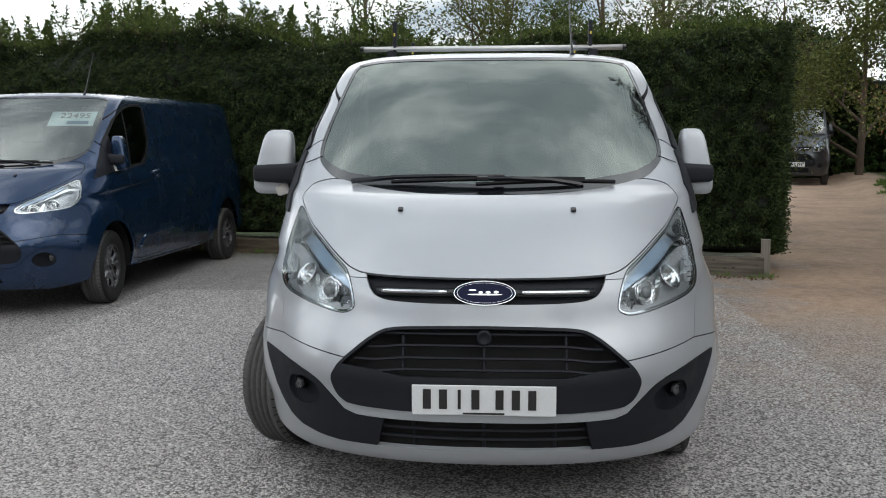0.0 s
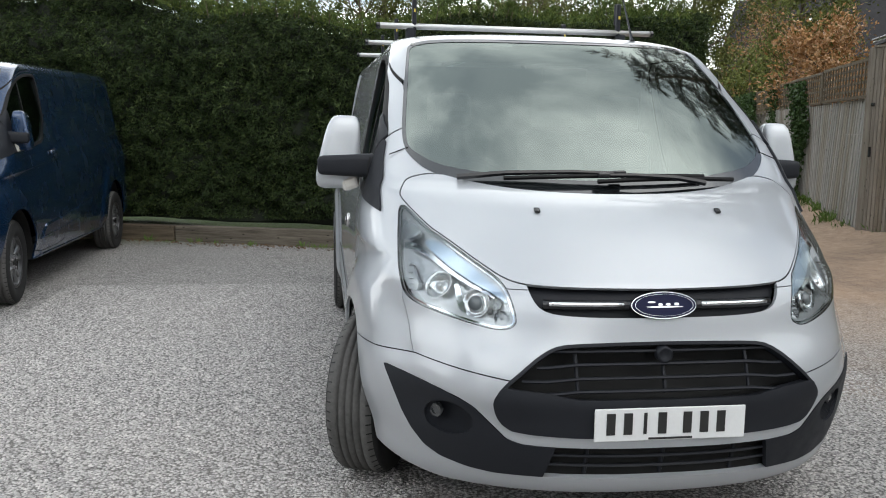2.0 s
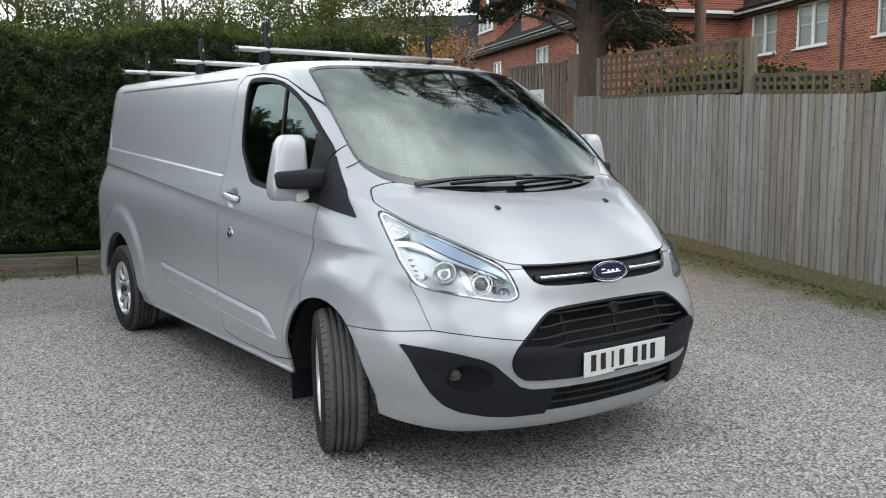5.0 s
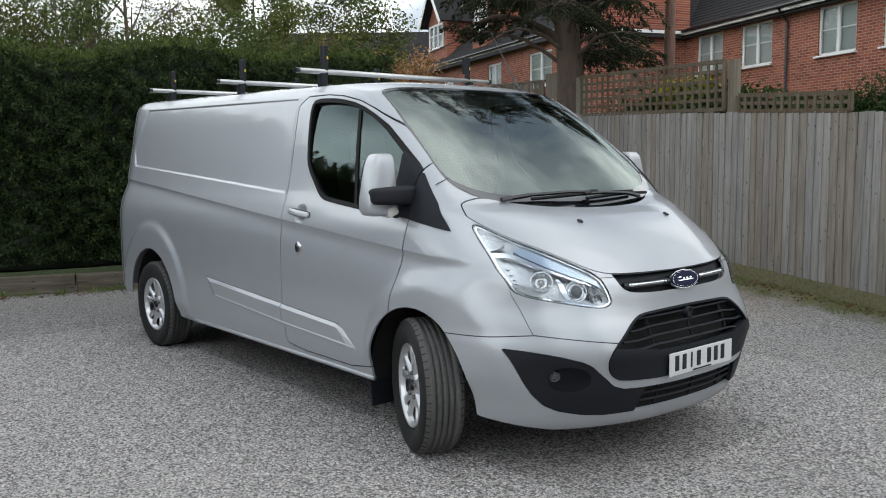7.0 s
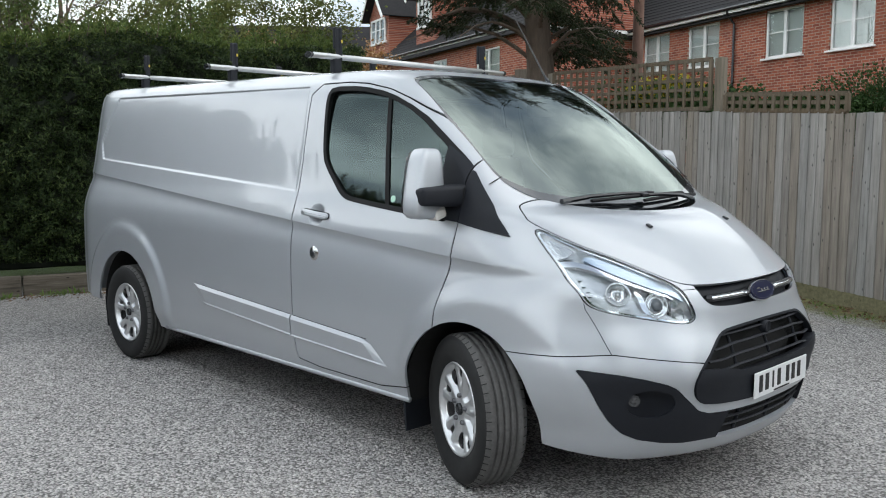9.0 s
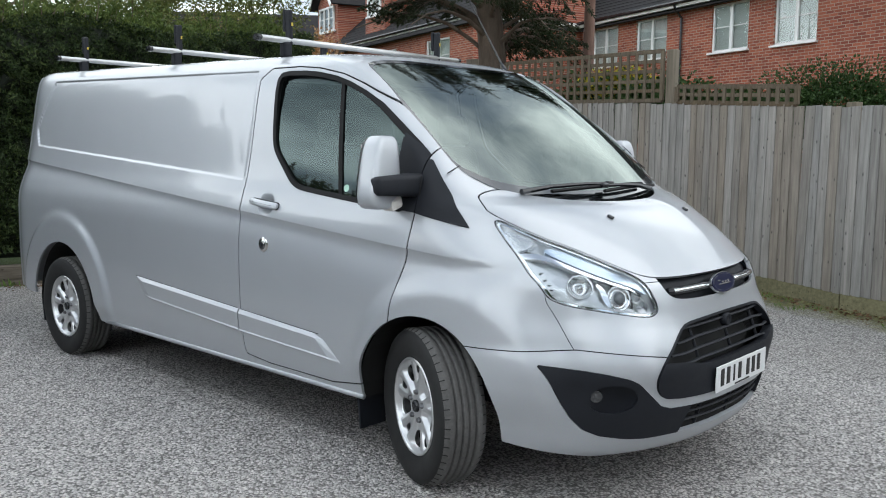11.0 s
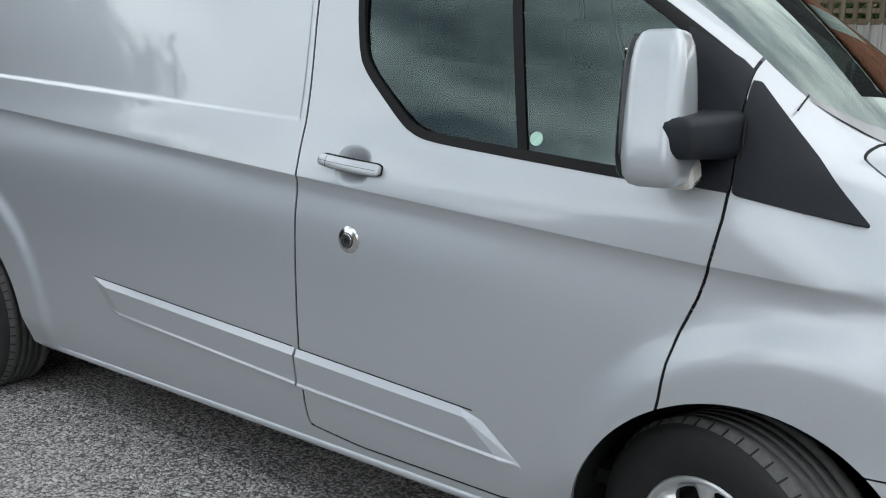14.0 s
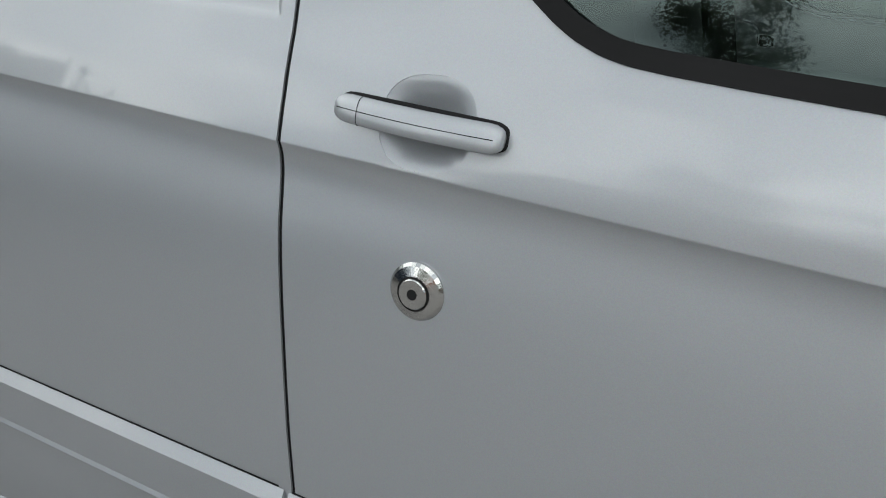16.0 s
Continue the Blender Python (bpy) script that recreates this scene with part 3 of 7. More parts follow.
def build_weeds():
    r = np.random.default_rng(31)
    cs, ws, sz = [], [], []
    clumps = [(*(HEDGE_A + HEDGE_D * s + HEDGE_N * (0.30 + r.uniform(0, 0.12))), r.uniform(0.4, 1)) for s in r.uniform(6, HEDGE_L, 46)]
    clumps += [(4.4 + 0.296 * y - r.uniform(0.05, 0.55), y, r.uniform(0.25, 0.7)) for y in np.r_[r.uniform(-2, 7, 90), r.uniform(2.5, 6.8, 40)]]
    clumps += [(4.1 + 0.33 * y - r.uniform(0.0, 0.5), y, r.uniform(1.0, 2.2)) for y in r.uniform(9.5, 24, 90)]
    clumps += [(fence_line - abs(r.normal(0, 0.30)), y, r.uniform(0.7, 1.7)) for y, fence_line in ((y, 4.25 + 0.33 * y) for y in r.uniform(7.6, 22, 240))]
    for x, y, k in clumps:
        for _ in range(int(26 * k)):
            d = np.array([r.normal(0, 0.5), r.normal(0, 0.5), 1.0])
            h = r.uniform(0.04, 0.11) * k
            px, py = x + r.normal(0, 0.05 * k), y + r.normal(0, 0.05 * k)
            cs.append(np.array([px, py, float(ground_height(px, py))]) + d * h * 0.45)
            ws.append(d)
            sz.append(h)
    ob = leaf_mesh("weeds", np.array(cs), np.array(ws), np.array(sz), GRASS_LEAF, None, 0.16, "", 32)
    tagged(ob, "tufts of green grass and weeds along the edges", "weeds", kind="stuff")


build_weeds()


def build_litter():
    """Dead brown leaves blown against the fence and the sleepers."""
    r = np.random.default_rng(35)
    n = 1900
    y = r.uniform(-3.0, 6.9, n)
    x = 4.4 + 0.296 * y - 0.04 - np.abs(r.normal(0, 0.17, n))
    s = r.uniform(3, HEDGE_L, n)
    out = 0.28 + np.abs(r.normal(0, 0.15, n))
    x = np.r_[x, HEDGE_A[0] + HEDGE_D[0] * s + HEDGE_N[0] * out]
    y = np.r_[y, HEDGE_A[1] + HEDGE_D[1] * s + HEDGE_N[1] * out]
    c = np.stack([x, y, ground_height(x, y) + r.uniform(0.004, 0.016, len(x))], -1)
    w = np.stack([r.normal(0, 1, len(x)), r.normal(0, 1, len(x)), r.normal(0, 0.15, len(x))], -1)
    ob = leaf_mesh("leaf_litter", c, w, r.uniform(0.015, 0.045, len(x)), LITTER, None, 0.55, "", 36)
    tagged(ob, "dry brown leaf litter along the edges of the yard", "leaf litter", kind="stuff")


LITTER = foliage("dead_leaf", (0.045, 0.028, 0.016), (0.16, 0.095, 0.05), tip=(0.28, 0.19, 0.11))
build_litter()


def fence_x(y):
    return 4.4 + 0.296 * y


FENCE_TURN = math.degrees(math.atan2(1, 0.296))          # of a board's width along the fence


def board_mesh(width, height, thick=0.020, lean=0.006):
    """A feather-edged board: x across, z up, thicker at one edge."""
    bm = bmesh.new()
    w = width / 2
    outline = [(-w, 0), (w, 0), (w, lean), (-w, thick)]
    add_prism(bm, outline, height)
    bmesh.ops.bevel(bm, geom=[e for e in bm.edges], offset=0.0015, segments=1, affect="EDGES")
    me = bpy.data.meshes.new("board")
    bm.to_mesh(me)
    bm.free()
    me.materials.append(WOOD_FENCE)
    return me


def piece(name, me, parent, m):
    ob = new(name, me)
    ob.parent = parent
    ob.matrix_local = m
    return ob


def build_fence():
    r = np.random.default_rng(41)
    fence = thing("fence", "weathered grey close-boarded timber fence on a gravel board", "fence")
    boards = [board_mesh(0.112, h) for h in (1.715, 1.72, 1.724)]
    y = -7.0
    step = 0.100 / 1.043
    k = 0
    while y < 6.93:
        z0 = 0.05 * max(0, y - 1) + 0.14 if y > 1 else 0.14 + 0.03 * (y - 1)
        if y <= 1:
            z0 = 0.14
        me = boards[int(r.integers(3))]
        m = pose(fence_x(y), y, z0 + r.normal(0, 0.002), 0, r.normal(0, 0.35), FENCE_TURN) @ pose(0, 0, 0, 0, 0, 0)
        piece("board", me, fence, m)
        y += step
        k += 1
    # gravel boards, rails and posts
    for a, b in ((-7.0, -4.2), (-4.2, -1.4), (-1.4, 1.0), (1.0, 3.1), (3.1, 5.0), (5.0, 6.95)):
        za, zb = 0.05 * max(0, a - 1), 0.05 * max(0, b - 1)
        for name, off, z, h, t in (("gravel_board", 0.005, 0.07, 0.15, 0.03), ("rail", 0.06, 0.5, 0.08, 0.05), ("rail", 0.06, 1.5, 0.08, 0.05)):
            bm = bmesh.new()
            pa, pb = Vector((fence_x(a) + off, a, za + z)), Vector((fence_x(b) + off, b, zb + z))
            d = (pb - pa)
            turn = d.to_track_quat("X", "Z").to_matrix().to_4x4()
            add_box(bm, (pa + pb) / 2, (d.length - 0.01, t, h), 0.004, turn)
            part(name, bm, WOOD_GRAVEL if name == "gravel_board" else WOOD_FENCE, fence)
    for y, top in ((-7, 1.9), (-4.2, 1.9), (-1.4, 1.9), (1.0, 1.9), (3.14, 2.57), (5.0, 2.05), (6.25, 2.66), (6.93, 2.2)):
        part("post", box((fence_x(y) + 0.055, y, top / 2), (0.10, 0.10, top), 0.006, pose(0, 0, 0, 0, 0, FENCE_TURN)), WOOD_POST, fence)


def trellis(label, ya, yb, za, zb, height, across, up, fx=fence_x):
    """A panel of crossed laths standing on the fence between two places."""
    ob = thing("trellis", label, "trellis", "trellis panels on the fence")
    pa, pb = Vector((fx(ya), ya, za)), Vector((fx(yb), yb, zb))
    d = pb - pa
    turn = d.to_track_quat("X", "Z").to_matrix().to_4x4()
    flatturn = Vector((d.x, d.y, 0)).to_track_quat("X", "Z").to_matrix().to_4x4()
    for k in range(up + 1):
        c = (pa + pb) / 2 + Vector((0, 0, height * k / up))
        edge = k in (0, up)
        part("rail" if edge else "lath", box(c, (d.length, 0.036 if edge else 0.020, 0.046 if edge else 0.040), 0.002, turn, 1), WOOD_TRELLIS, ob)
    for k in range(across + 1):
        c = pa + d * (k / across) + Vector((0, 0, height / 2))
        edge = k in (0, across)
        part("stile" if edge else "lath", box(c, (0.046 if edge else 0.040, 0.036 if edge else 0.020, height), 0.002, flatturn @ pose(0.0, 0.012, 0), 1), WOOD_TRELLIS, ob)


build_fence()
trellis("tall brown square-lattice trellis on the fence", 3.24, 6.15, 2.01, 2.10, 0.55, 22, 5)
trellis("low brown trellis strip topping the fence", 1.55, 3.02, 1.90, 1.98, 0.17, 14, 2)


def build_gate():
    a, b = Vector((6.55, 7.22, 0.16)), Vector((6.48, 8.42, 0.05))
    d = b - a
    gate = thing("garden_gate", "closed tall gate of narrow weathered upright battens", "gate",
                 at=Matrix.Translation(a) @ Vector((d.x, d.y, 0)).to_track_quat("X", "Z").to_matrix().to_4x4())
    w, h = Vector((d.x, d.y, 0)).length, 2.52
    bm = bmesh.new()
    add_box(bm, (0, 0, h / 2), (0.058, 0.022, h), 0.003)
    me = bpy.data.meshes.new("batten")
    bm.to_mesh(me)
    bm.free()
    me.materials.append(WOOD_GATE)
    n = 16
    for k in range(n):
        piece("batten", me, gate, pose(w * (k + 0.5) / n, 0, 0.004 * math.sin(9 * k), 0, 0.25 * math.sin(5 * k), 0))
    for z in (0.3, 1.3, 2.3):
        part("ledge", box((w / 2, -0.03, z), (w, 0.03, 0.10), 0.003), WOOD_GATE, gate)
    part("cap_rail", box((w / 2, 0.0, h + 0.02), (w + 0.04, 0.06, 0.03), 0.004), WOOD_GATE, gate)
    part("latch", box((w - 0.05, 0.03, 1.1), (0.03, 0.03, 0.14), 0.005), GLOSS_BLACK, gate, "black iron latch")
    part("padlock", box((w - 0.05, 0.035, 1.75), (0.05, 0.03, 0.05), 0.008), GLOSS_BLACK, gate, "dark padlock")
    posts = thing("gate_post", "square timber gate post", "post", "gate posts")
    part("shaft", box((6.60, 7.07, 1.4), (0.11, 0.23, 2.8), 0.006, pose(0, 0, 0, 0, 0, 4)), WOOD_GATE, posts)
    post2 = thing("gate_post", "square timber gate post", "post", "gate posts")
    part("shaft", box((6.55, 8.54, 1.35), (0.12, 0.12, 2.7), 0.006, pose(0, 0, 0, 0, 0, 10)), WOOD_GATE, post2)
    stub = thing("stub_post", "short timber stub by the gate hinge", "post")
    part("shaft", box((6.38, 7.12, 0.45), (0.09, 0.09, 0.75), 0.008), WOOD_FENCE, stub)
    # notice on the gate
    sign = thing("notice", "white notice on the gate with dark capital lettering", "sign",
                 at=gate.matrix_world @ pose(w * 0.52, 0.016, 1.93, 90, 0, 180))
    part("panel", box((0, 0, 0.002), (0.32, 0.44, 0.004), 0.001), PAPER, sign)
    for text, y, size in (("NO", 0.10, 0.115), ("PARKING", -0.005, 0.076)):
        write(text, sign, (0, y, 0.0045), size)
    for y, wd in ((-0.075, 0.2), (-0.14, 0.15)):
        part("text_bar", box((0, y, 0.005), (wd, 0.028, 0.002)), LETTER_GREY, sign)


LETTER_GREY = plain("letter_grey", (0.06, 0.065, 0.075), 0.6)


def write(text, parent, place, size, mat=None, name="lettering"):
    cu = bpy.data.curves.new(name, "FONT")
    cu.body, cu.size, cu.align_x, cu.align_y, cu.extrude = text, size, "CENTER", "CENTER", 0.0008
    ob = bpy.data.objects.new("words", cu)
    scene.collection.objects.link(ob)
    me = bpy.data.meshes.new_from_object(ob.evaluated_get(bpy.context.evaluated_depsgraph_get()))
    bpy.data.objects.remove(ob)
    me.materials.clear()
    me.materials.append(mat or LETTER_GREY)
    got = new(name, me)
    got.parent = parent
    got.location = place
    return got


build_gate()


def far_x(y):
    return 6.55 + 0.37 * (y - 8.6)


def build_far_fence():
    fence = thing("fence", "leaning grey timber fence along the track, partly ivy-clad", "fence")
    me = board_mesh(0.15, 1.95)
    r = np.random.default_rng(44)
    y = 8.66
    turn = math.degrees(math.atan2(1, 0.37))
    while y < 27:
        bow = 0.05 * math.sin(1.1 * y)
        piece("board", me, fence, pose(far_x(y) + bow, y, 0.08 + 0.02 * r.normal(), 3.0 * math.sin(0.8 * y), r.normal(0, 0.6), turn))
        y += 0.132
    part("rail", tube([(far_x(8.6) + .06, 8.6, 1.5), (far_x(27) + .06, 27, 1.5)], 0.04, 4), WOOD_FENCE, fence)


build_far_fence()
for a, b, n in ((8.7, 11.4, 16), (11.45, 14.2, 16), (14.25, 17.0, 16), (17.05, 20, 16)):
    trellis("brown square-lattice trellis above the track fence", a, b, 2.04, 2.06, 0.52, n, 5, far_x)


def build_ivy():
    r = np.random.default_rng(51)
    for y0, y1, h in ((12.4, 13.6, 2.5), (15.4, 16.1, 2.5), (18.5, 22, 2.6)):
        n = int(2600 * (y1 - y0))
        y = r.uniform(y0, y1, n)
        z = r.uniform(0.1, h, n)
        y = y + 0.25 * np.sin(3 * z)
        c = np.stack([far_x(y) - 0.03 - np.abs(r.normal(0, 0.09, n)), y, z], -1)
        w = np.array([-0.6, -0.3, -0.5]) + r.normal(0, 0.6, (n, 3))
        ob = thing("ivy", "dark green ivy climbing the track fence", "ivy", "ivy on the fence")
        leaf_mesh("leaves", c, w, r.uniform(0.05, 0.09, n), IVY_LEAF, ob, 0.8, "", int(y0 * 7))


build_ivy()


def build_thicket():
    """A dense overgrown evergreen mass closing the head of the track."""
    ob = thing("thicket", "dense dark evergreen thicket at the end of the track", "shrub")
    r = np.random.default_rng(57)
    n = 30000
    u, z = r.uniform(0, 1, n), r.uniform(0, 1, n) ** 0.8 * 5.2
    c = np.stack([6 + 13 * u, 35.5 - 2.5 * u + r.normal(0, 0.35, n) + 0.4 * np.sin(9 * u + z), 0.3 + z * (0.8 + 0.2 * np.sin(14 * u))], -1)
    leaf_mesh("leaves", c, np.array([0, -0.5, -0.3]) + r.normal(0, 0.6, (n, 3)), r.uniform(0.18, 0.34, n), IVY_LEAF, ob, 0.6, "", 58)
    # near-black block painting the shade inside the thicket
    part("depth", box((12.5, 35.0, 2.3), (13.4, 0.5, 4.2), 0.2, pose(0, 0, 0, 0, 0, -10.9)), HEDGE_SHADE, ob)


build_thicket()


# ---------------------------------------------------------------- trees
def grow(bm, tips, start, way, length, radius, depth, r, droop=0.0, spread=0.6, kids=(3, 5)):
    pts, rad = [Vector(start)], [radius]
    d = Vector(way).normalized()
    steps = 4
    for k in range(steps):
        d = (d + Vector(r.normal(0, 0.10, 3)) + Vector((0, 0, -droop))).normalized()
        pts.append(pts[-1] + d * length / steps)
        rad.append(radius * (1 - 0.75 * (k + 1) / steps))
    add_tube(bm, pts, rad, 6 if depth > 1 else 4, False)
    if depth <= 1:
        tips.extend([(p, d) for p in pts[1:]])
    if depth > 0:
        for _ in range(int(r.integers(*kids))):
            u = r.uniform(0.35, 1.0)
            i = min(int(u * steps), steps - 1)
            p = pts[i].lerp(pts[i + 1], u * steps - i)
            side = Vector(r.normal(0, 1, 3))
            nd = (d + side * spread).normalized()
            grow(bm, tips, p, nd, length * r.uniform(0.45, 0.7), max(rad[i] * 0.55, 0.004), depth - 1, r, droop, spread, kids)


def tree(label, base, height, radius, mat_bark, mat_leaf, leaves, size, seed, limbs=9, low=0.3, reach=0.35, droop=0.02, depth=2, rise=0.6, lean=(0, 0), cluster=0.18, width=0.45, category="tree", crown_name="crown", floor=0.0, stout=0.5, low_heavy=0.0):
    r = np.random.default_rng(seed)
    ob = thing("tree", label, category, at=Matrix.Translation(base))
    bm, tips = bmesh.new(), []
    trunk = [Vector((lean[0] * t * height + 0.04 * math.sin(5 * t), lean[1] * t * height + 0.04 * math.cos(4 * t), t * height - (0.15 if t == 0 else 0))) for t in np.linspace(0, 1, 9)]
    add_tube(bm, trunk, [radius * (1.15 if k == 0 else 1) * (1 - 0.85 * k / 8) for k in range(9)], 12, False)
    part("trunk", bm, mat_bark, ob, smooth=True)
    bm = bmesh.new()
    for k in range(limbs):
        t = low + (1 - low) * (k + r.uniform(0, 0.8)) / limbs
        i = min(int(t * 8), 7)
        p = trunk[i].lerp(trunk[i + 1], t * 8 - i)
        a = r.uniform(0, 6.28)
        w = Vector((math.cos(a), math.sin(a), rise + r.normal(0, 0.15)))
        grow(bm, tips, p, w, height * reach * (1.15 - 0.75 * t) * r.uniform(0.8, 1.2), radius * stout * (1.1 - t) + 0.01, depth, r, droop)
    part("branchwork", bm, mat_bark, ob, smooth=True)
    tips = [t for t in tips if t[0].z > floor]
    if leaves:
        share = np.exp([-low_heavy * t[0].z for t in tips])
        pick = r.choice(len(tips), leaves, p=share / share.sum())
        c = np.array([tips[i][0] for i in pick]) + r.normal(0, cluster, (leaves, 3))
        w = np.array([tips[i][1] for i in pick]) + r.normal(0, 0.6, (leaves, 3)) + np.array([0, 0, -4 * droop])
        leaf_mesh(crown_name, c, w, r.uniform(0.6, 1.3, leaves) * size, mat_leaf, ob, width, "", seed + 1)
    return ob


def build_conifer():
    """A broad old conifer: forked trunk, arching limbs, and hanging flat sprays."""
    r = np.random.default_rng(61)
    ob = thing("tree", "old conifer behind the fence with dark drooping sprays", "tree", at=Matrix.Translation((6.60, 6.82, 0)))
    bm = bmesh.new()
    zs = np.linspace(-0.15, 13.4, 15)
    trunk = [Vector((0.10 * math.sin(0.9 * z) - 0.012 * z, 0.08 * math.cos(1.1 * z), z)) for z in zs]
    add_tube(bm, trunk, [0.235 * (1.2 if k == 0 else 1) * (1 - 0.88 * k / 14) * (1 + 0.10 * math.sin(7.0 * k)) for k in range(15)], 14, False)
    part("trunk", bm, BARK, ob, smooth=True)
    bm, cs, ws, sz = bmesh.new(), [], [], []
    limbs = 84
    for k in range(limbs):
        h = 2.75 + 10.3 * (k / limbs) ** 1.2
        a = 2.4 * k + r.normal(0, 0.3)
        # the low limbs fork steeply from the trunk and arch over, the upper ones sweep out level
        reach = np.interp(h, [2.7, 4.0, 6.5, 9.5, 11.5, 13], [1.9, 2.5, 3.0, 2.9, 2.0, 0.6])
        reach = float(reach) * r.uniform(0.75, 1.12) * (1 - 0.5 * max(0.0, math.cos(a) * 0.76 - math.sin(a) * 0.65) * (h < 6))
        steep = float(np.interp(h, [2.7, 4.5, 10], [0.95, 0.45, 0.35])) + r.normal(0, 0.1)
        i = min(int((h + 0.15) / 13.55 * 14), 13)
        foot = trunk[i].lerp(trunk[i + 1], (h + 0.15) / 13.55 * 14 - i)
        side = Vector((math.cos(a), math.sin(a), 0))
        swing = Vector((-side.y, side.x, 0)) * r.normal(0, 0.25)
        pts = []
        for u in np.linspace(0, 1, 7).tolist():
            pts.append(foot + side * reach * u + swing * u * u + Vector((0, 0, reach * (steep * u - 0.55 * steep * u * u - 0.22 * u ** 3))) + Vector(r.normal(0, 0.03, 3)) * u)
        thick = 0.075 if h < 4.0 and k % 3 == 0 else 0.035
        add_tube(bm, pts, [thick * (1 - 0.88 * u) + 0.004 for u in np.linspace(0, 1, 7)], 6, False)
        near = h < 6.5
        for j in range(int(34 * reach / 2.5)):
            u = r.uniform(0.14, 1.0) ** 0.85
            q = min(int(u * 6), 5)
            p = pts[q].lerp(pts[q + 1], u * 6 - q)
            way = (side * r.uniform(0.2, 1.0) + Vector((-side.y, side.x, 0)) * (int(r.integers(2)) * 2 - 1) * r.uniform(0.4, 1.1) + Vector((0, 0, r.normal(0.0, 0.25)))).normalized()
            length = r.uniform(0.35, 0.85) * (1.1 - 0.45 * u)
            twig = [p + way * length * t + Vector((0, 0, -0.42 * length * t * t)) for t in (0, 0.35, 0.7, 1.0)]
            over_yard = 6.72 + twig[-1].x < 4.75 + 0.296 * (6.75 + twig[-1].y)
            if twig[-1].z < (3.3 if over_yard else 2.62):
                continue
            add_tube(bm, twig, [0.010, 0.007, 0.005, 0.002], 4, False)
            m = int((95 if near else 45) * length / 0.6)
            t = r.uniform(0.05, 1.08, m)
            base = np.array(p) + np.outer(t * length, np.array(way))
            base[:, 2] -= 0.42 * length * t * t
            fan = np.cross(np.array(way), r.normal(0, 1, (m, 3)) * np.array([0.5, 0.5, 1]))
            fan /= np.linalg.norm(fan, axis=1, keepdims=True) + 1e-9
            off = r.uniform(0, 0.16, m)[:, None] * (1.15 - t)[:, None]
            c = base + fan * off
            c[:, 2] -= off[:, 0] * 0.7 + r.uniform(0, 0.05, m)
            cs.append(c)
            ws.append(fan * 0.8 + np.array(way) * 0.7 + np.array([0, 0, -0.55]) + r.normal(0, 0.25, (m, 3)))
            sz.append(r.uniform(0.04, 0.09, m))
    part("branchwork", bm, BARK, ob, smooth=True)
    leaf_mesh("crown", np.concatenate(cs), np.concatenate(ws), np.concatenate(sz), PINE_LEAF, ob, 0.34, "", 62)


build_conifer()
tree("slim bare reddish conifer trunk behind the trellis", (8.4, 6.2, 0), 9.0, 0.13, BARK_RED, PINE_LEAF, 9000, 0.14, 62, limbs=8, low=0.6, reach=0.25, droop=0.04, rise=0.3)
tree("cherry tree with coppery spring leaves and pale blossom", (9.9, 15.0, 0), 3.4, 0.11, BARK, COPPER_LEAF, 9000, 0.085, 63, limbs=11, low=0.33, reach=0.40, rise=0.7, cluster=0.2, width=0.6)
tree("slender tree with fresh yellow-green leaves beside the track", (13.7, 30.5, 0), 8.6, 0.16, BARK, SPRING_LEAF, 26000, 0.13, 64, limbs=14, low=0.08, reach=0.33, rise=0.9, cluster=0.3, width=0.6)
tree("slender tree with fresh yellow-green leaves beside the track", (13.9, 23.0, 0), 7.0, 0.12, BARK, SPRING_LEAF, 20000, 0.11, 65, limbs=12, low=0.08, reach=0.33, rise=1.0, cluster=0.3, width=0.6)
tree("brown-leaved shrub tree over the track fence", (14.8, 26.0, 0), 5.6, 0.12, BARK, COPPER_LEAF, 6000, 0.08, 66, limbs=13, low=0.1, reach=0.4, rise=0.9, cluster=0.3, width=0.6)
for x, y, h, sd, lv in ((-9, 19, 4.6, 71, 16000), (-3.2, 18, 6.5, 72, 0), (0.2, 15, 5.8, 73, 3500), (2.2, 15.5, 6.2, 74, 1000), (4.0, 18.5, 7.0, 75, 1500), (5.2, 24, 8, 76, 1500), (6.0, 31, 9, 77, 2500)):
    tree("nearly bare spring tree rising behind the hedge", (x, y, 0), h, 0.11, BARK, SPRING_LEAF, lv, 0.09, sd, limbs=14, low=0.25, reach=0.36, rise=1.2, depth=3 if lv < 3000 else 2, cluster=0.3)
for x, y, h, sd in ((-2.2, 12.6, 3.8, 91), (-0.4, 12.2, 3.9, 92), (1.0, 12.6, 3.7, 93), (2.5, 11.6, 3.5, 94), (3.7, 12.0, 3.5, 95), (4.8, 12.6, 3.4, 96)):
    tree("bushy shrub with fresh green leaves rising behind the hedge", (x, y, 0), h, 0.06, BARK, HEDGE_TOP if sd % 2 else SPRING_LEAF, 7000, 0.07, sd, limbs=16, low=0.35, reach=0.34, rise=1.1, cluster=0.16, width=0.4, category="shrub")
for x, y, h, sd in ((9.2, 37.5, 9.0, 97), (12.6, 36.5, 8.5, 98)):
    tree("slender tree with fresh yellow-green leaves beside the track", (x, y, 0), h, 0.16, BARK, SPRING_LEAF, 3000, 0.12, sd, limbs=18, low=0.35, reach=0.3, rise=0.9, cluster=0.4, width=0.6, depth=3, floor=3.6)
for x, y, h, sd in ((11.0, 38.5, 6, 81), (15.0, 40, 6.5, 82), (8.0, 39, 5.5, 83)):
    tree("dark evergreen closing the end of the track", (x, y, 0), h, 0.2, BARK, IVY_LEAF, 26000, 0.26, sd, limbs=18, low=0.05, reach=0.32, rise=0.5, cluster=0.4, width=0.6)


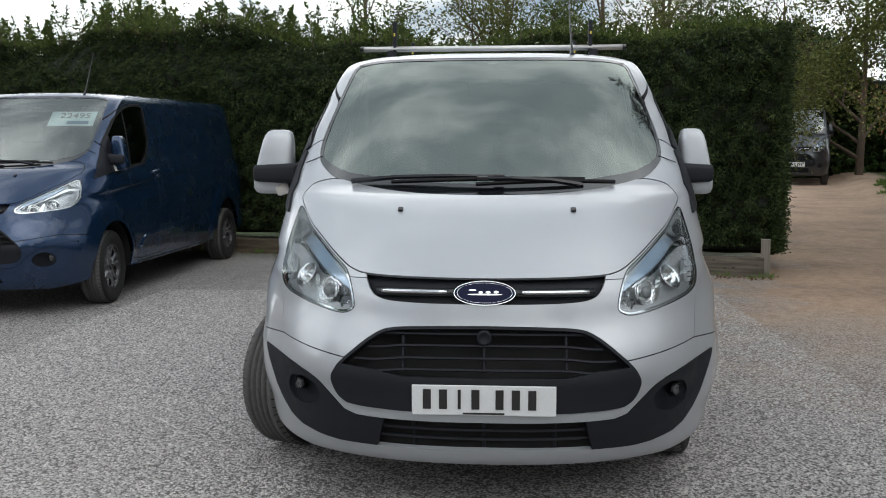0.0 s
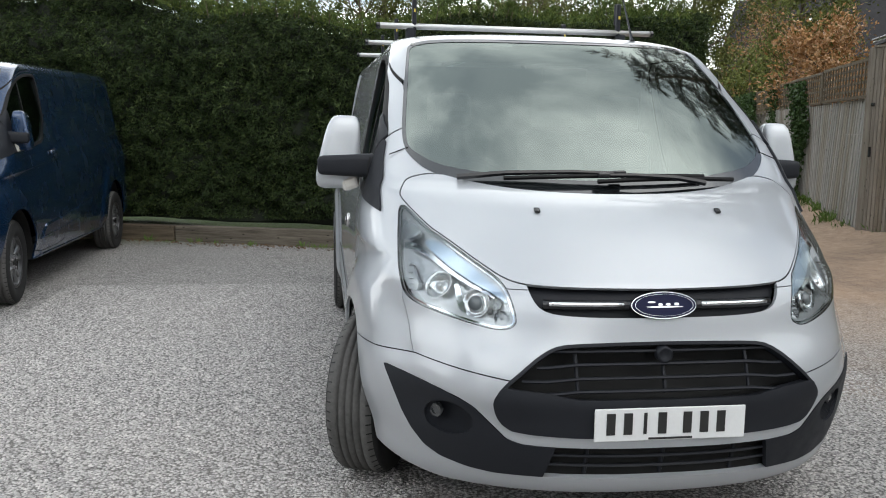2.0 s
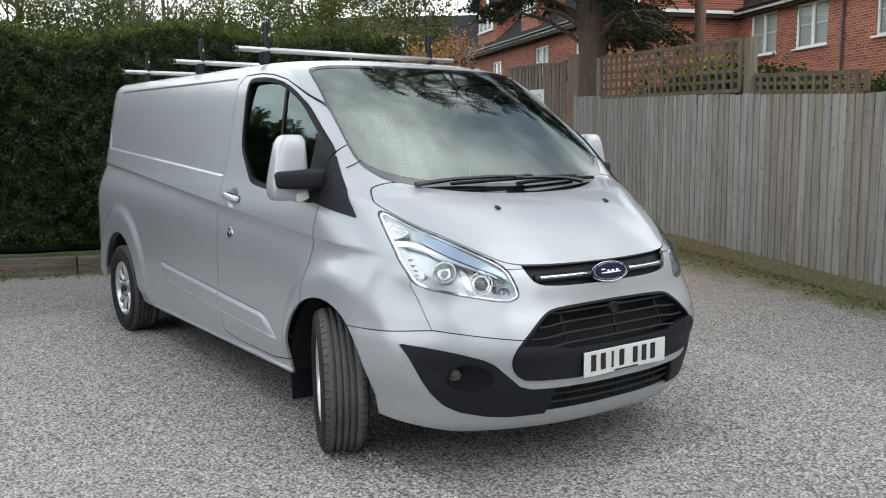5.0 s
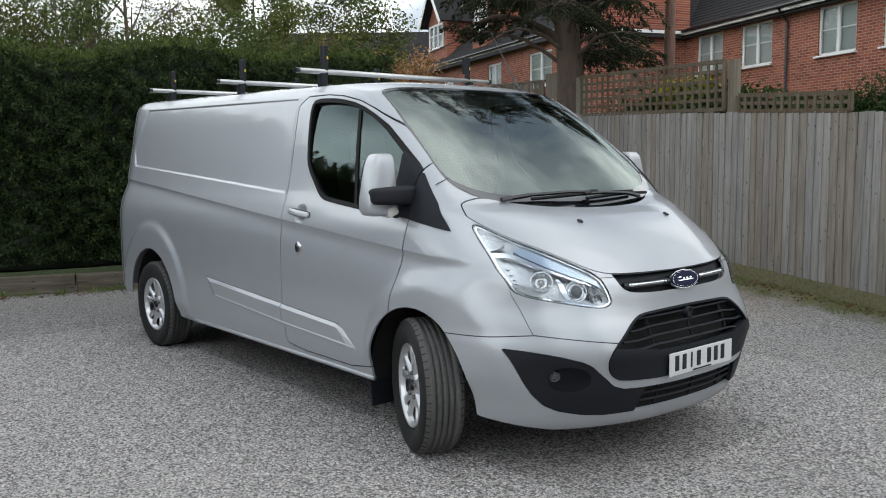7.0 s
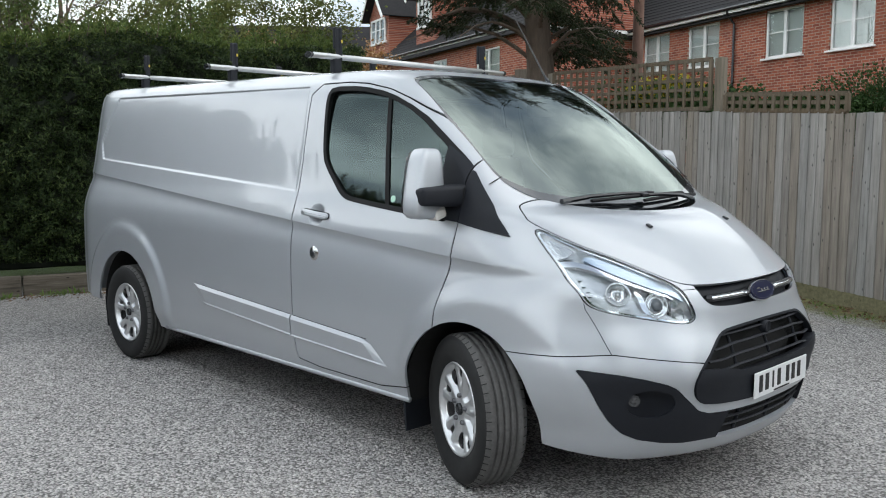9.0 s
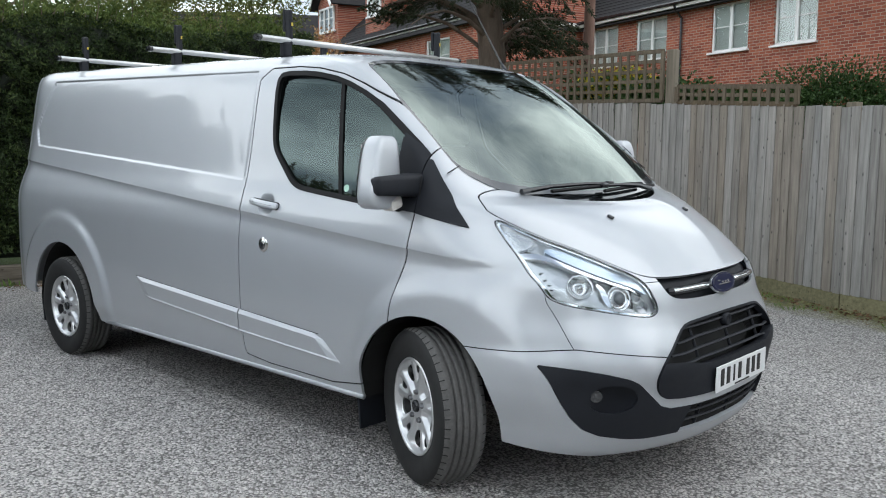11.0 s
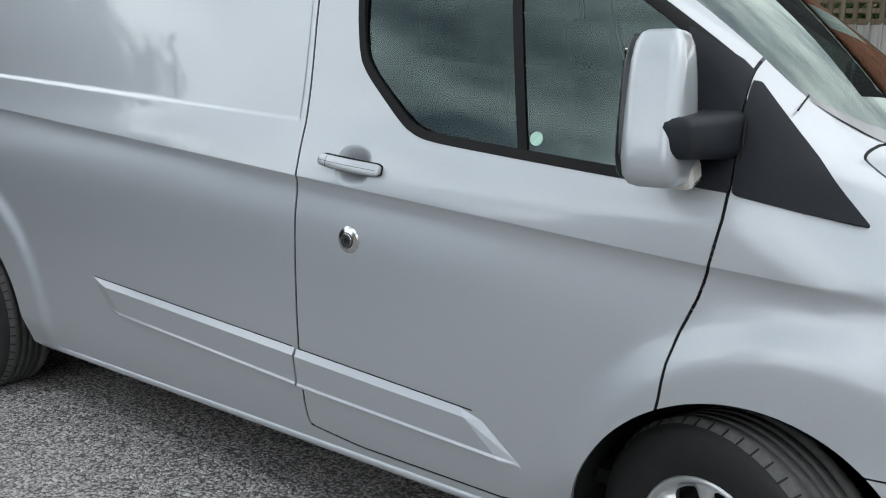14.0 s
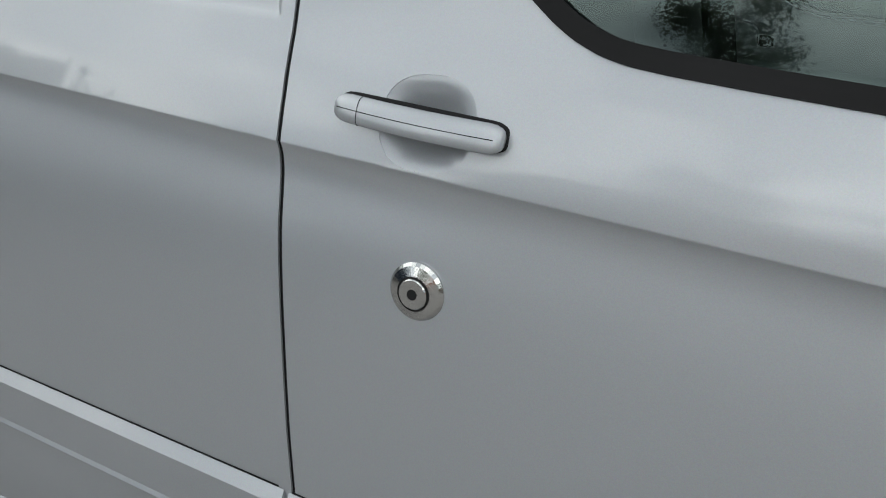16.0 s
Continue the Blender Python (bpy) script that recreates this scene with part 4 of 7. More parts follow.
# a tree known only by its reflection in the door glass
tree("broad dark tree out of view, placed for reflections", (-13.4, 4.4, 0), 5.7, 0.2, BARK, IVY_LEAF, 30000, 0.055, 102, limbs=18, low=0.3, reach=0.24, rise=0.7, cluster=0.22, width=0.6)
# unseen trees added round the yard for the reflections
for x, y, h, sd in ((-17, -9, 7.5, 101), (-18, 8, 4.4, 103), (-13, -17, 6.5, 104), (-4, -21, 6.0, 105), (7, -21, 7.0, 106), (16, -17, 6.5, 107)):
    tree("broad dark tree out of view, placed for reflections", (x, y, 0), h, 0.2, BARK, IVY_LEAF, 26000, 0.15, sd, limbs=20, low=0.08, reach=0.42, rise=0.6, cluster=0.4, width=0.7)


def build_unseen_wall():
    # two added walls, never in view, that close off the surroundings
    for a, b in (((-20, 14), (-20, -18)), ((-20, -20), (14, -20))):
        m, length = place_on(a, b)
        wall = thing("unseen_wall", "plain dark brick wall added out of view round the yard", "wall", at=m)
        part("brickwork", box((length / 2, 0, 1.2), (length, 0.22, 2.4), 0.01), BRICK, wall)


# ---------------------------------------------------------------- houses
def wall_with_openings(name, length, height, thick, openings, mat, parent):
    """A wall along x with rectangular holes (x0, x1, z0, z1) that go through it."""
    xs = sorted({0.0, length, *(v for o in openings for v in o[:2])})
    zs = sorted({0.0, height, *(v for o in openings for v in o[2:])})
    bm = bmesh.new()
    for x0, x1 in zip(xs, xs[1:]):
        for z0, z1 in zip(zs, zs[1:]):
            mx, mz = (x0 + x1) / 2, (z0 + z1) / 2
            if not any(o[0] < mx < o[1] and o[2] < mz < o[3] for o in openings):
                add_box(bm, (mx, thick / 2, mz), (x1 - x0, thick, z1 - z0))
    bmesh.ops.remove_doubles(bm, verts=bm.verts, dist=1e-4)
    return part(name, bm, mat, parent)


def pane_sheet(parent, x, y, z, wide, tall):
    ob = sheet("pane", [(x - wide / 2, y, z - tall / 2), (x + wide / 2, y, z - tall / 2), (x + wide / 2, y, z + tall / 2), (x - wide / 2, y, z + tall / 2)], [(0, 1, 2, 3)], GLASS_HOUSE, parent)
    ob.visible_shadow = False


def house_window(parent, x0, x1, z0, z1):
    """A white casement of two lights with a bar across each."""
    w, h = x1 - x0, z1 - z0
    bm = bmesh.new()
    for c, s in (((w / 2, 0.08, h - 0.03), (w, 0.07, 0.06)), ((w / 2, 0.08, 0.03), (w, 0.07, 0.06)), ((0.03, 0.08, h / 2), (0.06, 0.07, h)), ((w - 0.03, 0.08, h / 2), (0.06, 0.07, h)), ((w / 2, 0.078, h / 2), (0.10, 0.072, h))):
        add_box(bm, c, s, 0.006, None, 1)
    fr = part("window", bm, UPVC, parent, "white casement frame")
    fr.location = (x0, 0, z0)
    for k in (0, 1):
        cx = w * (0.25 + 0.5 * k)
        pane_sheet(fr, cx, 0.085, h / 2, w / 2 - 0.09, h - 0.1)
        part("glazing_bar", box((cx, 0.07, h * 0.52), (w / 2 - 0.09, 0.02, 0.03)), UPVC, fr)
    part("sill", box((w / 2, -0.02, -0.03), (w + 0.12, 0.16, 0.05), 0.008), UPVC, fr)
    # pale sheet added behind the glass so that the panes look lighter
    part("pale_backing", box((w / 2, 0.15, h / 2), (w + 0.1, 0.01, h + 0.1)), PALE_BACK, fr, "pale sheet added to lighten the panes")
    # solid dark block in place of the room's shade
    part("room_shade_block", box((w / 2, 0.9, h / 2), (w + 0.4, 1.4, h + 0.4)), ROOM_SHADE, fr)
    return fr


PALE_BACK = plain("pale_backing", (0.62, 0.64, 0.63), 0.9, vary=0.12, scale=9)
# dark colour that paints the shade of unlit rooms
ROOM_SHADE = plain("unlit_room", (0.10, 0.095, 0.09), 0.9)


def roof_slab(parent, length, z, run, rise, over=0.35, name="roof", rows=26, start=-0.2, end=0.2):
    """A slope of lapped slate courses from the eaves up and back."""
    slope = math.atan2(rise, run)
    full = math.hypot(run, rise) + over
    roof = part(name, box(((start + length + end) / 2, run / 2 - .1, z + rise / 2 - .06), (length + end - start, full, .06), 0, pose(0, 0, 0, math.degrees(slope))), SLATE, parent)
    me = bpy.data.meshes.new("slate_course")
    bm = box((0, 0, 0), (length + end - start + 0.1, full / rows * 1.16, 0.03), 0.004, None, 1)
    bm.to_mesh(me)
    bm.free()
    me.materials.append(SLATE)
    for k in range(rows):
        d = full * (k + 0.5) / rows - over
        piece("slate_course", me, roof, pose((start + length + end) / 2, d * math.cos(slope), z + d * math.sin(slope) + 0.04, math.degrees(slope) - 7.0))
    return roof


def place_on(a, b):
    """A pose whose x runs from a to b, seen with its outside towards -y."""
    d = Vector((b[0] - a[0], b[1] - a[1], 0))
    return Matrix.Translation((a[0], a[1], 0)) @ d.to_track_quat("X", "Z").to_matrix().to_4x4(), d.length


def build_house_a():
    """The long brick wing nearest the yard."""
    corner, end = (22.05, 15.95), (15.5, 0.0)
    m, length = place_on(corner, end)
    house = thing("house", "red brick house wing with white windows and slate roof", "house", at=m)
    d = Vector((end[0] - corner[0], end[1] - corner[1])).normalized()

    def along(y):
        return (y - corner[1]) / d.y

    opens = [(along(a), along(b), z0, z1) for a, b, z0, z1 in ((14.32, 13.05, 4.12, 5.38), (12.2, 10.88, 4.12, 5.38), (9.16, 7.9, 4.10, 5.38), (7.1, 5.87, 4.08, 5.36), (4.0, 2.8, 4.08, 5.36))]
    wall_with_openings("wall", length, 5.5, 0.3, opens, BRICK, house)
    for o in opens:
        house_window(house, *o)
    roof_slab(house, length, 5.55, 4.2, 3.4, start=-5.0)
    bm = tube([(0, 0.02, 5.70), (-3.35, 4.15, 9.05)], 0.05, 4)
    part("valley", bm, LEAD, house, "pale lead valley")
    part("soffit", box((length / 2, -0.12, 5.5), (length + 0.2, 0.36, 0.05)), UPVC, house)
    part("fascia", box((length / 2, -0.30, 5.56), (length + 0.2, 0.03, 0.10), 0.005), UPVC, house)
    part("gutter", tube([(0, -0.36, 5.60), (length, -0.36, 5.60)], 0.055, 8), GLOSS_BLACK, house, "black gutter")
    x = along(10.25)
    part("downpipe", tube([(x, -0.34, 5.56), (x, -0.30, 5.45), (x, -0.06, 5.2), (x, -0.06, 0.0)], 0.036, 8), GLOSS_BLACK, house, "black downpipe")
    part("wall", box((length / 2, 8.4, 2.75), (length, 0.3, 5.5)), BRICK, house)


def dormer(row, x, wide, z0, z1, front):
    """A brick-cheeked gabled dormer with a white three-light window and painted bargeboards."""
    half, eave = wide / 2 + 0.32, z1 + 0.12
    apex = eave + half * 1.25
    body = bmesh.new()
    add_prism(body, [(-half, 5.9), (half, 5.9), (half, eave), (0, apex - 0.12), (-half, eave)], 3.4, Matrix.Translation((x, front, 0)) @ pose(0, 0, 0, 90) @ Matrix.Diagonal((1, 1, -1, 1)))
    bmesh.ops.recalc_face_normals(body, faces=body.faces)
    ob = part("dormer", body, BRICK, row, "brick dormer under a gable")
    for s in (-1, 1):
        slope = math.atan2(apex - eave, half)
        reach = math.hypot(half, apex - eave) + 0.34
        mid = Vector((x + s * (half + 0.16) / 2, front + 1.45, (eave + apex) / 2 + 0.0))
        part("dormer_roof", box(mid, (reach, 3.7, 0.07), 0.005, pose(0, 0, 0, 0, s * math.degrees(slope), 0), 1), SLATE, ob, "dark slate slope")
        part("bargeboard", box(mid + Vector((0, -1.88, -0.09)), (reach, 0.04, 0.17), 0.005, pose(0, 0, 0, 0, s * math.degrees(slope), 0), 1), UPVC, ob, "white bargeboard")
    fr = bmesh.new()
    w, h = wide, z1 - z0
    # thin dark slab on the brick, painting an unlit room
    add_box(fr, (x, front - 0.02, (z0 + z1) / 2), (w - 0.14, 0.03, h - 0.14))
    frame_ob = part("window", fr, ROOM_SHADE, ob, "dark slab for the unlit room behind the panes")
    rim = bmesh.new()
    for c, size in (((x, front - 0.05, z0 + 0.04), (w + 0.16, 0.12, 0.09)), ((x, front - 0.05, z1 - 0.04), (w, 0.08, 0.09))):
        add_box(rim, c, size, 0.006, None, 1)
    for k in range(4):
        add_box(rim, (x - w / 2 + 0.05 + k * (w - 0.1) / 3, front - 0.05, (z0 + z1) / 2), (0.09, 0.08, h), 0.006, None, 1)
    add_box(rim, (x, front - 0.045, z0 + h * 0.56), (w, 0.05, 0.04))
    part("window_frame", rim, UPVC, frame_ob, "white casement frame")
    for k in range(3):
        pane_sheet(frame_ob, x - w / 2 + 0.05 + (k + 0.5) * (w - 0.1) / 3, front - 0.047, (z0 + z1) / 2, (w - 0.1) / 3 - 0.05, h - 0.1)


def build_house_b():
    """The return wing that closes the corner, and the long row that runs on behind the trees."""
    a, b = (17.66, 16.41), (21.66, 14.97)
    m, length = place_on(a, b)
    house = thing("house", "red brick return wing with slate roof", "house", at=m)
    wall_with_openings("wall", length, 5.5, 0.3, [], BRICK, house)
    roof_slab(house, length, 5.55, 4.2, 3.4, start=1.0, end=4.0)
    part("fascia", box((length / 2, -0.30, 5.56), (length + 0.2, 0.03, 0.10), 0.005), UPVC, house)
    far = (a[0] + 0.316 * 16, a[1] + 0.949 * 16)
    m, length = place_on(far, a)
    row = thing("house", "long red brick house row with two gabled dormers", "house", at=m)
    opens = [(12.8, 14.5, 3.95, 5.14), (9.25, 10.5, 3.95, 5.12), (4.5, 5.6, 3.9, 5.0)]
    wall_with_openings("wall", length, 5.5, 0.3, opens, BRICK, row)
    for o in opens:
        house_window(row, *o)
    roof_slab(row, length, 5.55, 4.5, 3.9)
    for gx in (0.0, length - 0.27):
        part("gable_wall", add_prism(bmesh.new(), [(0.3, 5.4), (4.5, 5.4), (4.5, 9.3)], 0.25, Matrix.Translation((gx, 0, 0)) @ pose(0, 0, 0, 90, 0, 90)), BRICK, row)
    part("fascia", box((length / 2, -0.30, 5.56), (length + 0.2, 0.03, 0.10), 0.005), UPVC, row)
    part("gutter", tube([(0, -0.36, 5.60), (length, -0.36, 5.60)], 0.055, 8), GLOSS_BLACK, row, "black gutter")
    dormer(row, 2.35, 1.75, 6.58, 7.72, 0.55)
    dormer(row, 7.45, 1.25, 6.68, 7.95, 0.55)


def build_house_c():
    m, length = place_on((24.5, 50.0), (34.0, 42.0))
    house = thing("house", "distant house with dark tiled roof and skylight", "house", at=m)
    wall_with_openings("wall", length, 6.0, 0.3, [], BRICK, house)
    roof_slab(house, length, 6.0, 4.0, 4.4)
    part("skylight", box((length * 0.42, 2.0, 8.35), (1.2, 1.5, 0.08), 0.01, pose(0, 0, 0, 47)), UPVC, house, "white-framed skylight")


build_unseen_wall()
build_house_a()
build_house_b()
build_house_c()


FLOWER_LEAF = foliage("yellow_flower", (0.20, 0.19, 0.02), (0.5, 0.42, 0.04), tip=(0.6, 0.5, 0.05))


def build_garden_shrubs():
    r = np.random.default_rng(91)
    for x, y, z, rad, mat, label in ((13.8, 5.6, 2.0, 0.75, IVY_LEAF, "dark green shrub rising behind the fence"), (13.9, 4.0, 2.2, 1.05, IVY_LEAF, "dark green shrub rising behind the fence"), (6.85, 5.2, 1.95, 0.60, IVY_LEAF, "dark shrub crowding the back of the trellis"), (6.62, 4.1, 1.95, 0.60, IVY_LEAF, "dark shrub crowding the back of the trellis"), (6.9, 4.75, 2.25, 0.35, FLOWER_LEAF, "yellow-flowering shrub behind the trellis"), (6.35, 3.3, 1.85, 0.45, IVY_LEAF, "dark shrub crowding the back of the trellis")):
        ob = thing("shrub", label, "shrub", at=Matrix.Translation((x, y, 0)))
        n = int(4500 * (max(1, rad / 0.6) ** 2 if rad < .7 else 4))
        d = r.normal(0, 1, (n, 3))
        d /= np.linalg.norm(d, axis=1, keepdims=True)
        k = rad * r.uniform(0.5, 1.1, n) * (1 + 0.25 * np.sin(5 * d[:, 0] + 4 * d[:, 2]))
        leaf_mesh("leaves", d * k[:, None] * np.array([0.75, 1.5, 0.8]) + np.array([0, 0, z]), d + r.normal(0, 0.5, (n, 3)), r.uniform(0.05, 0.09, n), mat, ob, 0.6, "", 92)
        part("stem", tube([(0, 0, 0), (0.05, 0, z * 0.5), (0, 0.05, z)], [0.05, 0.04, 0.02], 6), BARK, ob)


build_garden_shrubs()


# ---------------------------------------------------------------- the panel van: its outer surface
def curve(xs, ys):
    """A smooth monotone curve through a few stations."""
    xs, ys = np.array(xs, float), np.array(ys, float)
    h = np.diff(xs); d = np.diff(ys) / h
    m = np.r_[d[0], np.where(d[1:] * d[:-1] > 0, 2 * d[1:] * d[:-1] / (d[1:] + d[:-1] + 1e-12), 0), d[-1]]
    def at(x):
        x = np.clip(x, xs[0], xs[-1]); i = np.clip(np.searchsorted(xs, x) - 1, 0, len(h) - 1)
        t = (x - xs[i]) / h[i]
        return ((1 + 2 * t) * (1 - t) ** 2 * ys[i] + t * (1 - t) ** 2 * h[i] * m[i] + t * t * (3 - 2 * t) * ys[i + 1] + t * t * (t - 1) * h[i] * m[i + 1])
    return at
def ease(a, b, x):
    t = np.clip((x - a) / (b - a), 0, 1)
    return t * t * (3 - 2 * t)
# plan of the body at each height: nose line, where the flank begins, half width, roundness
NOSE = curve([.20, .26, .34, .45, .56, .66, .76, .86, .93, .96, 1.02, 1.10, 1.18, 1.22, 1.24, 1.265, 1.45, 1.65, 1.86, 1.92, 1.95, 1.967, 1.98],
             [.13, .055, .02, .0, .0, .03, .07, .09, .118, .15, .215, .318, .455, .557, .632, .71, .93, 1.19, 1.49, 1.62, 1.82, 2.1, 2.6])
FLANK = curve([.2, .9, 1.0, 1.15, 1.26, 1.45, 1.65, 1.86, 1.92, 1.98], [.78, .78, .90, 1.06, 1.02, 1.14, 1.40, 1.72, 2.0, 3.2])
HALF = curve([.2, .3, .45, .7, 1.0, 1.1, 1.2, 1.3, 1.42, 1.6, 1.8, 1.88, 1.925, 1.95, 1.967, 1.98], [.935, .965, .985, .99, .986, .977, .95, .915, .884, .845, .803, .778, .735, .64, .45, .02])
ROUND = curve([.2, .38, .5, .60, .70, .82, .92, 1.05, 1.15, 1.24, 1.4, 1.8, 1.9, 1.98], [2.3, 2.45, 2.75, 3.4, 3.75, 3.15, 2.95, 2.75, 2.65, 2.75, 2.7, 2.7, 2.9, 3.2])
TOE = curve([.2, .38, .5, .62, .70, .9, 1.05, 1.2, 1.35, 1.98], [.01, .02, .03, .045, .068, .078, .065, .035, 0, 0])
BEND = curve([.2, 1.98], [.5, .5])
AXLES, AXLE_Z, ARCH_R = (0.978, 4.39), 0.335, (0.416, 0.462)
SQUEEZE = (1.06, 1.0)          # the front opening is a little shorter than it is high
def lift(y, z):
    return .021 * np.maximum(0, y - 2.3) * ease(1.3, 1.85, z)
def crease(y):
    return .948 + .0775 * y
def toe_in(y, z):
    """How far the wings draw in towards the nose, as a factor on the width."""
    return 1 - TOE(z) * np.clip((1.2 - y) / .9, 0, 1.1) ** 1.3
def nose_line(x, z):
    t = np.clip(np.abs(x) / HALF(z), 0, 1)
    f = NOSE(z)
    return f + (FLANK(z) - f) * (1 - (1 - t ** ROUND(z)) ** BEND(z))
def nose_y(x, z):
    y = nose_line(x, z)
    for _ in range(5):
        y = nose_line(np.abs(x) / toe_in(y, z), z)
    return y
def flank_x(y, z0):
    """Half width of the flank at y for the level z0, with its pressings."""
    w = HALF(z0) + 0 * y
    z = z0 + lift(y, z0)
    k = z - crease(y)
    live = ease(.38, .80, y)
    w = w - live * .0118 * np.where(k < 0, (-k / .042) * np.exp(1 + k / .042), 0)
    # arch swellings
    rise = (z - .335) * np.where(z > .335, 1.0, .6)
    r = np.hypot(y - AXLES[0], rise)
    edge = .572 + .24 * np.clip(1.12 - y, -.3, .6)
    w = w + .030 * (1 - ease(edge - .11 - .08 * np.clip(.95 - y, 0, .5), edge + .018, r)) * ease(.34, .52, z)
    r = np.hypot(y - 4.40, rise)
    w = w + .024 * (1 - ease(.615, .690, r)) * ease(.3, .44, z)
    # pressed panel behind the door
    lo = 1.135 + .0635 * y
    inside = np.minimum(np.minimum(z - lo, panel_top(y) - z), np.minimum((5.06 - .62 * np.abs(z - 1.58)) - y, y - panel_front(z)))
    w = w - ease(-.002, .009, inside) * (.0050 + .0045 * ease(2.6, 3.4, y))
    w = w - .06 * ease(4.9, 5.32, y) ** 2
    return w * toe_in(y, z0)


def tangents(g):
    """Directions along the first axis of a grid with uneven steps."""
    d = g[1:] - g[:-1]
    h = np.linalg.norm(d, axis=-1, keepdims=True) + 1e-9
    t = d / h
    out = np.empty_like(g)
    out[0], out[-1] = t[0], t[-1]
    out[1:-1] = (t[1:] * h[:-1] + t[:-1] * h[1:]) / (h[1:] + h[:-1])
    return out


def panel_front(z):
    return 2.350 + .05 * (z - 1.29)


def panel_top(y):
    return 1.865 + .021 * (y - 2.4)


def van_surface(fine=1.0):
    """Half of the outer skin (x >= 0) as points, normals and triangles."""
    rows = np.concatenate([np.arange(.20, 1.19, .0165 / fine), np.arange(1.19, 1.303, .005 / fine), np.arange(1.308, 1.34, .010 / fine), np.arange(1.352, 1.90, .019 / fine), np.arange(1.90, 1.9785, .0045 / fine), [1.979]])
    rows = rows[np.abs(rows - 1.1263) > .010]
    rows = np.sort(np.r_[rows, 1.1263 + np.array([-.0085, -.0045, -.0018, 0, .0016, .005])])
    rows = rows[np.abs(rows - 1.865) > .012]
    rows = np.sort(np.r_[rows, 1.865 + np.array([-.012, -.009, -.006, -.003, 0, .002, .006])])
    front = np.linspace(0, 1, int(80 * fine))
    side = np.sort(np.r_[np.linspace(0, 1, int(280 * fine))[1:], .35 + np.array([-.0006, .0003, .0008, .0013, .0018, .0023])])
    back = np.linspace(0, 1, 8)[1:]
    hat = ease(.5, 1.0, rows) * (1 - ease(1.3, 1.75, rows))
    cols = []

    def along(z, s):
        a, m = FLANK(z), panel_front(z)
        return np.where(s < .35, a + (m - a) * s / .35, m + (5.2 - m) * (s - .35) / .65)

    def on_crease(s):
        y = 1.0 + 4.2 * s
        for _ in range(6):
            y = along(crease(y), s)
        return crease(y) - crease(2.3)

    for u in front:
        z0 = rows + on_crease(0.0) * hat * ease(.3, 1, u)
        t = 1 - (1 - u) ** 2
        x = HALF(z0) * t
        y = nose_line(x, z0)
        x = x * toe_in(y, z0) + (flank_x(y, z0) - HALF(z0) * toe_in(y, z0)) * ease(.45, 1, t)
        cols.append(np.stack([x, y, z0 + lift(y, z0)], -1))
    for s in side:
        z0 = rows + on_crease(s) * hat
        y = along(z0, s)
        z0 = z0 + (panel_top(y) - 1.865 - lift(y, z0)) * ease(2.15, 2.35, y) * ease(1.55, 1.82, rows) * (1 - ease(1.88, 1.93, rows))
        cols.append(np.stack([flank_x(y, z0), y, z0 + lift(y, z0)], -1))
    edge = cols[-1]
    for a in back:
        p = edge.copy()
        p[:, 0] -= np.minimum(.10, edge[:, 0]) * (1 - math.cos(a * math.pi / 2))
        p[:, 1] += .12 * math.sin(a * math.pi / 2)
        cols.append(p)
    for k in (.66, .33, 0.0):
        p = cols[-1].copy() if k == .66 else p.copy()
        p[:, 0] = edge[:, 0] * 0.9 * k
        cols.append(p)
    g = np.array(cols)
    du, dv = tangents(g), tangents(g.swapaxes(0, 1)).swapaxes(0, 1)
    nrm = np.cross(du, dv)
    nrm /= np.linalg.norm(nrm, axis=-1, keepdims=True) + 1e-12
    nrm[0, :, 0] = 0
    i = np.arange(g.shape[0] * g.shape[1]).reshape(g.shape[:2])
    a, b, c, d = i[:-1, :-1].ravel(), i[1:, :-1].ravel(), i[1:, 1:].ravel(), i[:-1, 1:].ravel()
    tri = np.concatenate([np.stack([a, b, c], -1), np.stack([a, c, d], -1)])
    return g.reshape(-1, 3), nrm.reshape(-1, 3), tri


def trimmed(skin, d):
    """What is left of a skin where d, given at its points, is negative."""
    v, n, f = skin
    s = d[f] < 0
    k = s.sum(1)
    keep = f[k == 3].tolist()
    nv, nn, made = [], [], {}

    def between(i, j):
        key = (i, j) if i < j else (j, i)
        if key not in made:
            t = d[i] / (d[i] - d[j])
            made[key] = len(v) + len(nv)
            nv.append(v[i] + (v[j] - v[i]) * t)
            nn.append(n[i] + (n[j] - n[i]) * t)
        return made[key]

    for tri in f[(k == 1) | (k == 2)].tolist():
        out = []
        for q in range(3):
            i, j = tri[q], tri[(q + 1) % 3]
            if d[i] < 0:
                out.append(i)
            if (d[i] < 0) != (d[j] < 0):
                out.append(between(i, j))
        keep.append(out[:3])
        if len(out) == 4:
            keep.append([out[0], out[2], out[3]])
    f2 = np.array(keep, int).reshape(-1, 3)
    if nv:
        v, n = np.concatenate([v, nv]), np.concatenate([n, nn])
    used = np.unique(f2)
    back = np.full(len(v), -1)
    back[used] = np.arange(len(used))
    return v[used], n[used], back[f2]


def within(px, py, outline):
    """Signed distance to an outline: negative inside."""
    p = np.array(outline, float)
    q = np.roll(p, -1, 0)
    best, inside = np.full(len(px), 1e9), np.zeros(len(px), bool)
    for (ax, ay), (bx, by) in zip(p, q):
        dx, dy = bx - ax, by - ay
        t = np.clip(((px - ax) * dx + (py - ay) * dy) / (dx * dx + dy * dy + 1e-12), 0, 1)
        best = np.minimum(best, np.hypot(px - ax - t * dx, py - ay - t * dy))
        if ay != by:
            cross = (ay > py) != (by > py)
            inside ^= cross & (px < ax + (py - ay) / (by - ay) * dx)
    return np.where(inside, -best, best)


